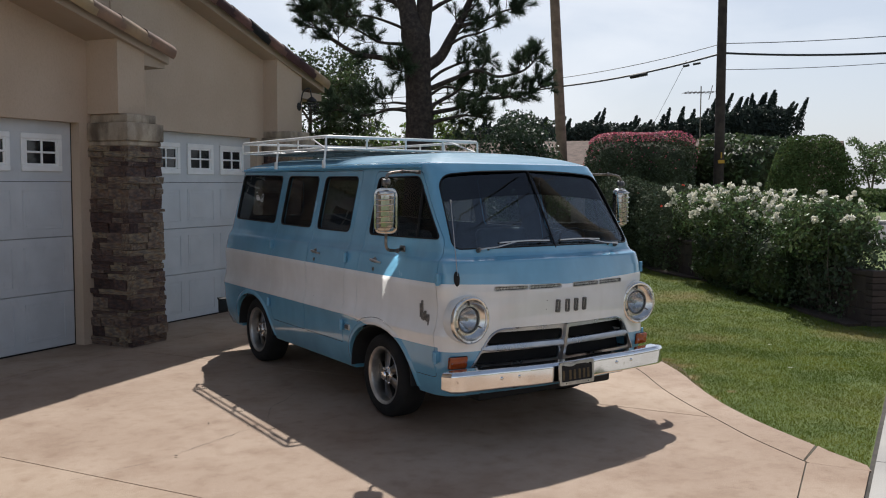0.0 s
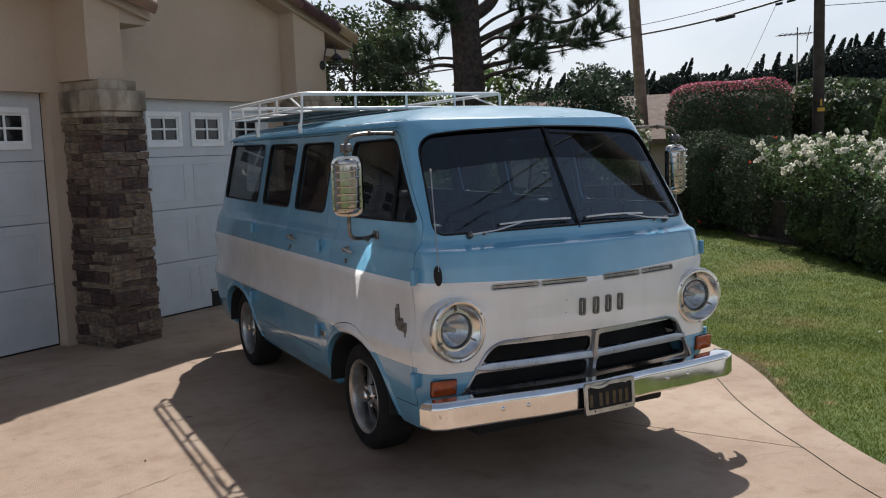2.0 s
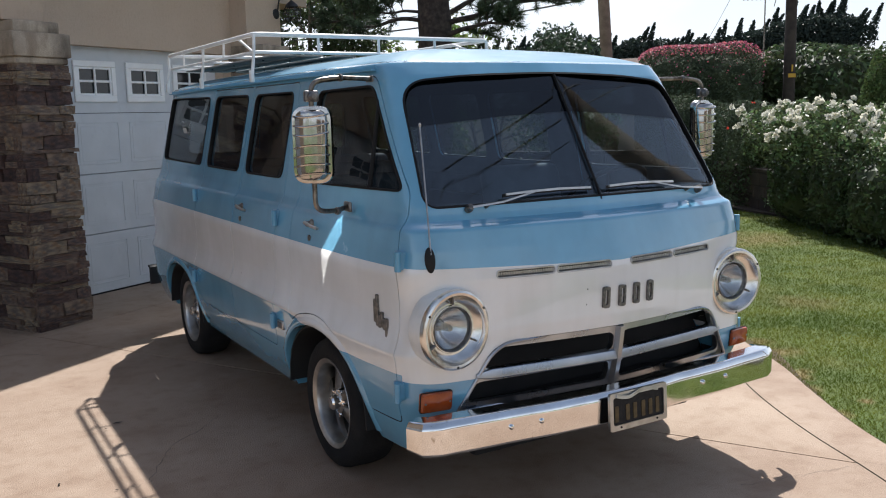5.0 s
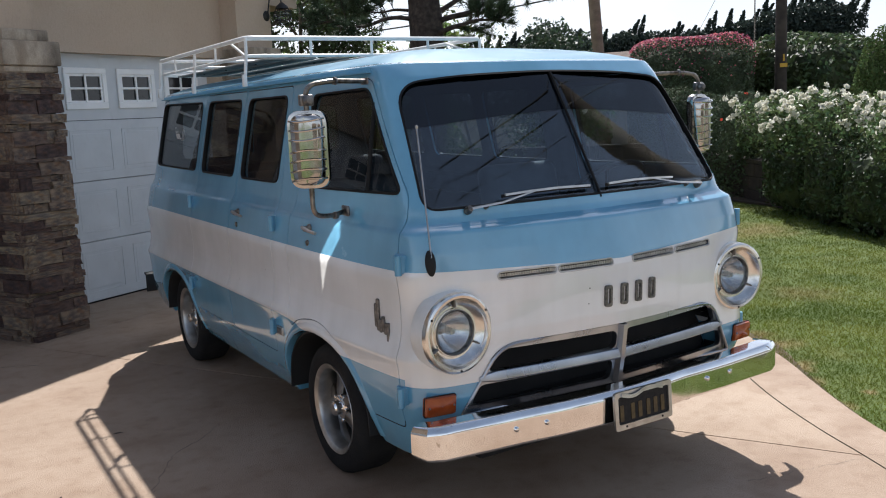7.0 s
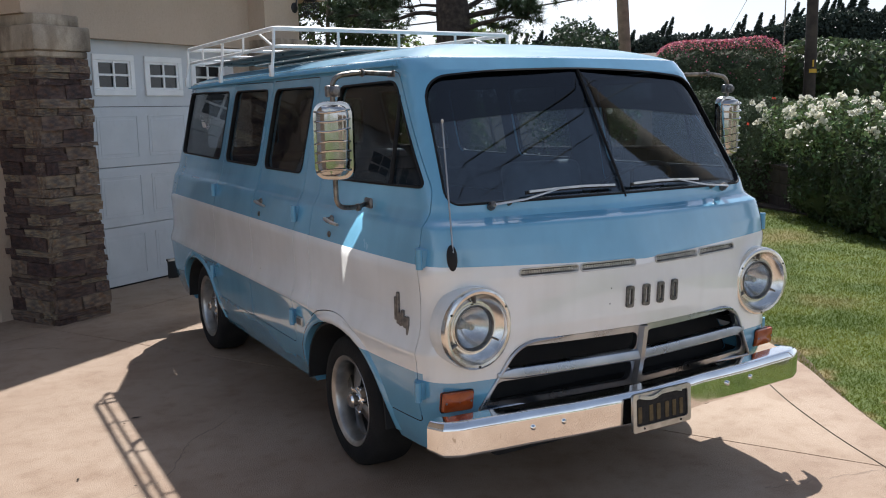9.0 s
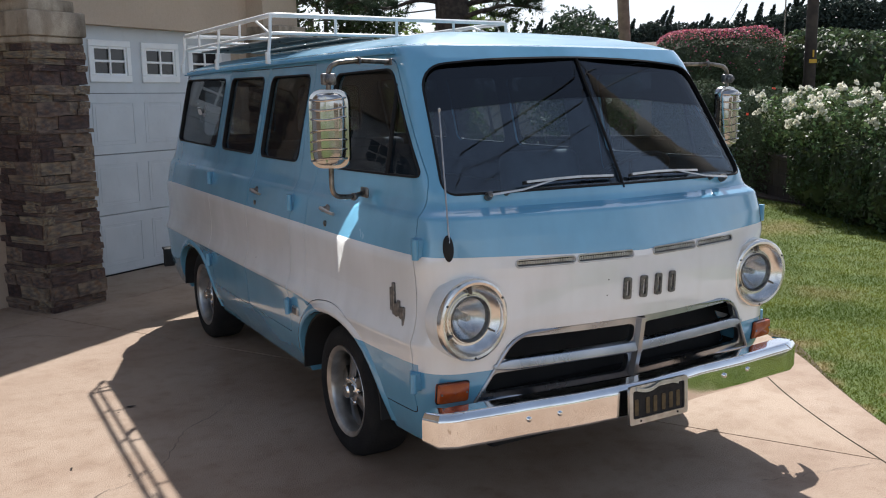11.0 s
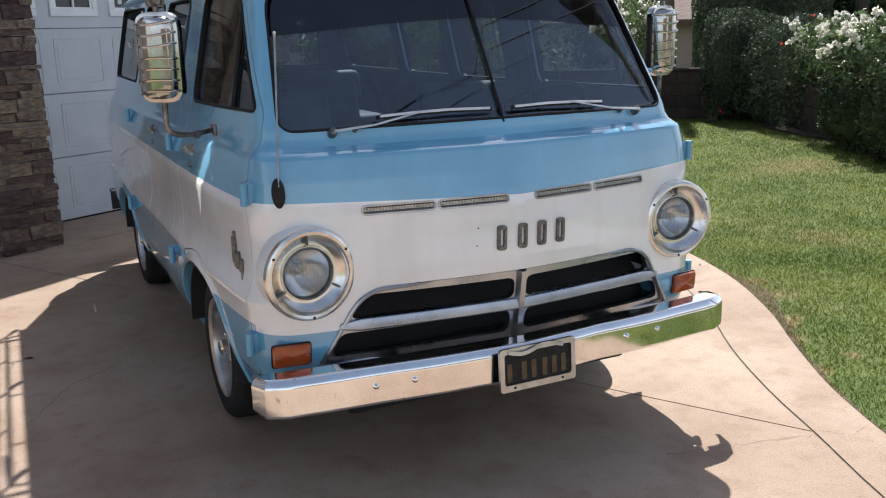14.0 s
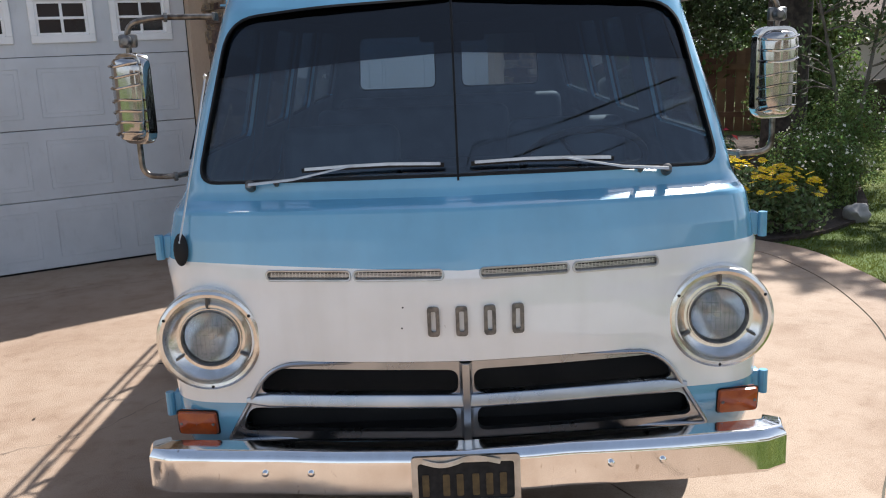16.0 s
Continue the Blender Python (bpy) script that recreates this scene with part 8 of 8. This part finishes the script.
def palm(x, y, h, r):
    """A tall fan palm: a thick ringed trunk and a crown of arching fronds."""
    t = empty("palm_tree", x, y, -0.1, label="tall palm with a thick brown fibrous trunk across the lawn", category="tree")
    bm = bmesh.new()
    prof = [(r * 1.35, 0.0), (r * 1.12, 0.5)]
    for i in range(60):
        z = 0.5 + (h - 0.5) * (i + 1) / 60
        k = r * (1.1 - 0.3 * z / h)
        prof += [(k * 1.03, z - 0.03), (k, z)]
    lathe(bm, prof + [(0, h)], 18)
    part("trunk", bm, M_PALM, t, "brown fibrous trunk with leaf rings")
    for i in range(26):
        a, up = i * 2.4, 1.1 - 1.7 * i / 26
        e = Vector((math.cos(a), math.sin(a), 0))
        q = Vector((-math.sin(a), math.cos(a), 0))
        bm = bmesh.new()
        pts = [Vector((0, 0, h)) + e * (2.1 * k) + Vector((0, 0, 1.7 * up * k - 1.5 * k * k)) for k in np.linspace(0, 1, 8)]
        tube(bm, pts, 0.03, 5, 0.008)
        for j in range(2, 8):
            for sd in (-1, 1):
                for m in (0.0, 0.5):
                    c = pts[j].lerp(pts[j - 1], m)
                    tip = c + q * sd * 0.55 + e * 0.35 - Vector((0, 0, 0.28))
                    bm.faces.new([bm.verts.new(c - e * 0.03), bm.verts.new(c.lerp(tip, 0.5) - e * 0.03), bm.verts.new(tip), bm.verts.new(c.lerp(tip, 0.5) + e * 0.03)])
        part("frond", bm, L_HEDGE, t)


palm(15.6, 0.9, 22.0, 0.31)

# ---- poles and wires ----
def pole(x, y, h, r, lean, material, label):
    p = empty("utility_pole", x, y, -0.1, label=label, category="utility pole")
    bm = bmesh.new()
    tube(bm, [Vector((0, 0, 0)) + lean * k * h + Vector((0, 0, h * k)) for k in np.linspace(0, 1, 9)], r, 16, r * 0.72)
    part("shaft", bm, material, p)
    return p


P1, P2 = Vector((17.25, 19.35, 0)), Vector((18.6, 15.02, 0))
p1 = pole(P1.x, P1.y, 11.5, 0.165, -VIEW_R * 0.062, M_POLE, "leaning weathered wooden utility pole")
p2 = pole(P2.x, P2.y, 11.0, 0.135, -VIEW_R * 0.004, M_POLE_D, "dark straight wooden utility pole with a yellow tag")
bm = bmesh.new()
for z, hh in ((2.27, 0.085), (2.40, 0.15)):
    box(bm, (-0.08 if hh < 0.1 else -0.016, -0.012, z), (0.08 if hh < 0.1 else 0.016, 0.012, z + hh), 0, 1, Matrix.Rotation(radians(-33), 4, "Z") @ Matrix.Translation((0, -0.15, 0)))
part("tag", bm, M_TAG, p2, "yellow metal tag")


def cable(a, b, sag, r, name="power_cable", label="black overhead cable between the poles"):
    a, b = Vector(a), Vector(b)
    bm = bmesh.new()
    tube(bm, [a.lerp(b, t) - Vector((0, 0, sag * 4 * t * (1 - t))) for t in np.linspace(0, 1, 22)], r, 5)
    return tagged(finish(name, bm, M_WIRE, None, label), category="cable", group="overhead cables")


def at_bearing(bx, d, z):
    az = math.radians(56.6) - math.atan((bx - 784) / 1565)
    return Vector((-0.04 + d * math.cos(az), -0.14 + d * math.sin(az), z))


top1, top2 = P1 - VIEW_R * 0.28 + Vector((0, 0, 4.42)), P2 + Vector((0, 0, 4.98))
far_r = at_bearing(1900, 27, 5.35)
far_l = at_bearing(500, 31, 3.9)
for q in (far_r, far_l):
    pole(q.x, q.y, 8.2 if q is far_r else 4.1, 0.14, VIEW_R * 0.0, M_POLE_D, "dark straight wooden utility pole along the street")
cable(top2, far_r, 0.22, 0.028)
cable(top1, top2, 0.10, 0.026)
cable(far_l, top1, 0.15, 0.024)
up1, up2 = top1 + Vector((0, 0, 0.24)), top2 + Vector((0, 0, 0.24))
cable(up2, far_r + Vector((0, 0, 0.45)), 0.14, 0.010)
cable(up1, up2, 0.08, 0.010)
cable(far_l + Vector((0, 0, 0.35)), up1, 0.12, 0.010)
cable(top2 - Vector((0, 0, 0.42)), far_r - Vector((0, 0, 0.18)), 0.16, 0.008)
cable(top1.lerp(top2, 0.8), at_bearing(1130, 40, 3.0), 0.1, 0.006)
# lines high over the drive, between two poles with crossarms along the street
for x, y in ((-15.0, -10.1), (24.5, 11.15)):
    p = pole(x, y, 8.6, 0.15, VIEW_R * 0.0, M_POLE_D, "dark straight wooden utility pole with a crossarm")
    bm = bmesh.new()
    box(bm, (-0.05, -0.75, 6.95), (0.05, 0.55, 7.07), 0.01, 1, Matrix.Rotation(radians(28.3), 4, "Z") @ Matrix.Translation((-0.17, 0, 0)))
    part("crossarm", bm, M_POLE_D, p)
for y, rr in ((0.16, 0.012), (-0.22, 0.012), (-0.62, 0.007)):
    cable((-15.0, -10.1 + y, 7.0), (24.5, 11.15 + y, 7.0), 0.5, rr, "power_cable", "black overhead cable crossing high over the drive")
for k, ln in ((0.52, 0.30), (0.80, 0.10), (0.86, 0.12)):
    c = top1.lerp(top2, k) - Vector((0, 0, 0.14))
    bm = bmesh.new()
    d = (top2 - top1).normalized()
    tube(bm, [c - d * ln * 0.8, c + d * ln * 0.8], 0.055 if ln > 0.2 else 0.03, 10)
    tagged(finish("splice_box", bm, M_WIRE, None, "black splice case hanging on the cable"), category="cable box")

# ---- houses further off ----
def far_house(name, x, y, yaw, l, w, eave, ridge, label, roofm, base=0.0, glazed=True):
    hs = empty(name, x, y, base, yaw, label=label, category="house")
    bm = bmesh.new()
    box(bm, (-l / 2, -w / 2, 0), (l / 2, w / 2, eave))
    part("wall", bm, M_GREYWALL, hs)
    bm = bmesh.new()
    o = 0.5
    sl = (ridge - eave) / (w / 2)
    prism(bm, [(-w / 2 - o, eave - o * sl), (-w / 2 - o, eave - o * sl + 0.14), (0, ridge + 0.14), (w / 2 + o, eave - o * sl + 0.14), (w / 2 + o, eave - o * sl), (0, ridge)], "x", -l / 2 - o, l / 2 + o)
    part("roof", bm, roofm, hs)
    for i in range(int(l / 3.2) if glazed else 0):
        xx = -l / 2 + 1.5 + i * 3.1
        for sd in (-1, 1):
            wd = empty("window", 0, 0, 0)
            wd.parent = hs
            bm = bmesh.new()
            for lo, hi in (((xx, 0, 0.85), (xx + 1.3, 0.06, 0.92)), ((xx, 0, 1.88), (xx + 1.3, 0.06, 1.95)), ((xx, 0, 0.92), (xx + 0.07, 0.06, 1.88)), ((xx + 1.23, 0, 0.92), (xx + 1.3, 0.06, 1.88)), ((xx + 0.62, 0, 0.92), (xx + 0.68, 0.06, 1.88))):
                box(bm, (lo[0], sd * w / 2 - 0.03, lo[2]), (hi[0], sd * w / 2 + 0.03, hi[2]))
            part("frame", bm, M_DOORTRIM, wd)
            bm = bmesh.new()
            box(bm, (xx + 0.07, sd * w / 2 - 0.01, 0.92), (xx + 1.23, sd * w / 2 + 0.012, 1.88))
            part("pane", bm, M_PANE, wd)
    return hs


far_house("neighbour_house", 20.2, 25.2, 120.5, 14, 8, 2.25, 3.55, "single-storey house with a brown shingle roof beyond the wall", M_SHINGLE, -0.55, False)
# two plain houses added out of view, to darken reflections in the bright metal
for u, v, yw in ((-6, -27, 30.5), (14, -28, 30.5)):
    hx, hy = uv(u, v)
    far_house("added_opposite_house", hx, hy, yw, 15, 9, 2.7, 4.8, "plain single-storey house added out of view across the road", M_SHINGLE)
fh = at_bearing(1398, 62, 0)
far_house("far_house", fh.x, fh.y, 115, 5.6, 6.0, 2.4, 4.3, "single-storey house across the street", M_SHINGLE)
ant = empty("tv_antenna", 22.35, 18.85, 0.0, label="thin metal television antenna on a mast", category="antenna")
bm = bmesh.new()
tube(bm, [(0, 0, 0), (0, 0, 4.72)], 0.02, 6)
part("mast", bm, M_WORN, ant)
bm = bmesh.new()
tube(bm, [-VIEW_R * 0.55 + Vector((0, 0, 4.5)), VIEW_R * 0.4 + Vector((0, 0, 4.55))], 0.016, 5)
for k in np.linspace(-0.5, 0.35, 8):
    tube(bm, [VIEW_R * k + VIEW_D * 0.4 + Vector((0, 0, 4.52)), VIEW_R * k - VIEW_D * 0.4 + Vector((0, 0, 4.52))], 0.008, 4)
tube(bm, [VIEW_R * 0.25 + Vector((0, 0, 4.3)), VIEW_R * 0.36 + Vector((0, 0, 4.75))], 0.012, 4)
part("boom", bm, M_WORN, ant)
shrub("far_hedge", 56, 34.5, 1.45, 5.0, 3.0, 5000, 0.12, L_HEDGE, "clipped hedge across the street", "hedge", 0.8, 61.0, 0.0, None, 0.3, 0.05)
for bx, d, h, sp, sd in ((1548, 80, 5.6, 2.0, 21), (1610, 74, 5.2, 2.6, 22), (1680, 70, 5.0, 3.0, 25)):
    q = at_bearing(bx, d, 0)
    leafy_tree("far_tree", q.x, q.y, h, sp, 0.12, 2600, 0.12, L_ROSE, "leafy street tree in the distance", sd)

# fallen leaves and crumbs on the concrete
for i, (x, y, s) in enumerate([(2.27, 6.27, 0.028), (2.2, 6.2, 0.012), (1.9, 5.6, 0.014), (1.5, 5.0, 0.016), (2.1, 5.4, 0.010), (1.3, 6.4, 0.012), (6.2, 5.95, 0.016), (6.35, 6.9, 0.012), (6.8, 4.6, 0.03), (7.6, 5.4, 0.028), (5.3, 8.0, 0.014)]):
    lf = empty("fallen_leaf", x, y, 0.002 if x < 6.4 else 0.01, 40 * i, label="small dry leaf lying on the concrete" if x < 6.4 else "pale fallen petal on the grass", category="leaf")
    bm = bmesh.new()
    o = [(-1, 0), (-0.4, 0.35), (0.3, 0.32), (1, 0), (0.3, -0.36), (-0.4, -0.3)]
    va = [bm.verts.new((a * s, b * s, 0.003 + 0.15 * s * abs(b) + 0.004 * (i % 2))) for a, b in o]
    bm.faces.new(va)
    bmesh.ops.solidify(bm, geom=bm.faces[:], thickness=0.001)
    part("blade", bm, M_BARK if x < 6.4 else L_WHITE, lf, "", 0)
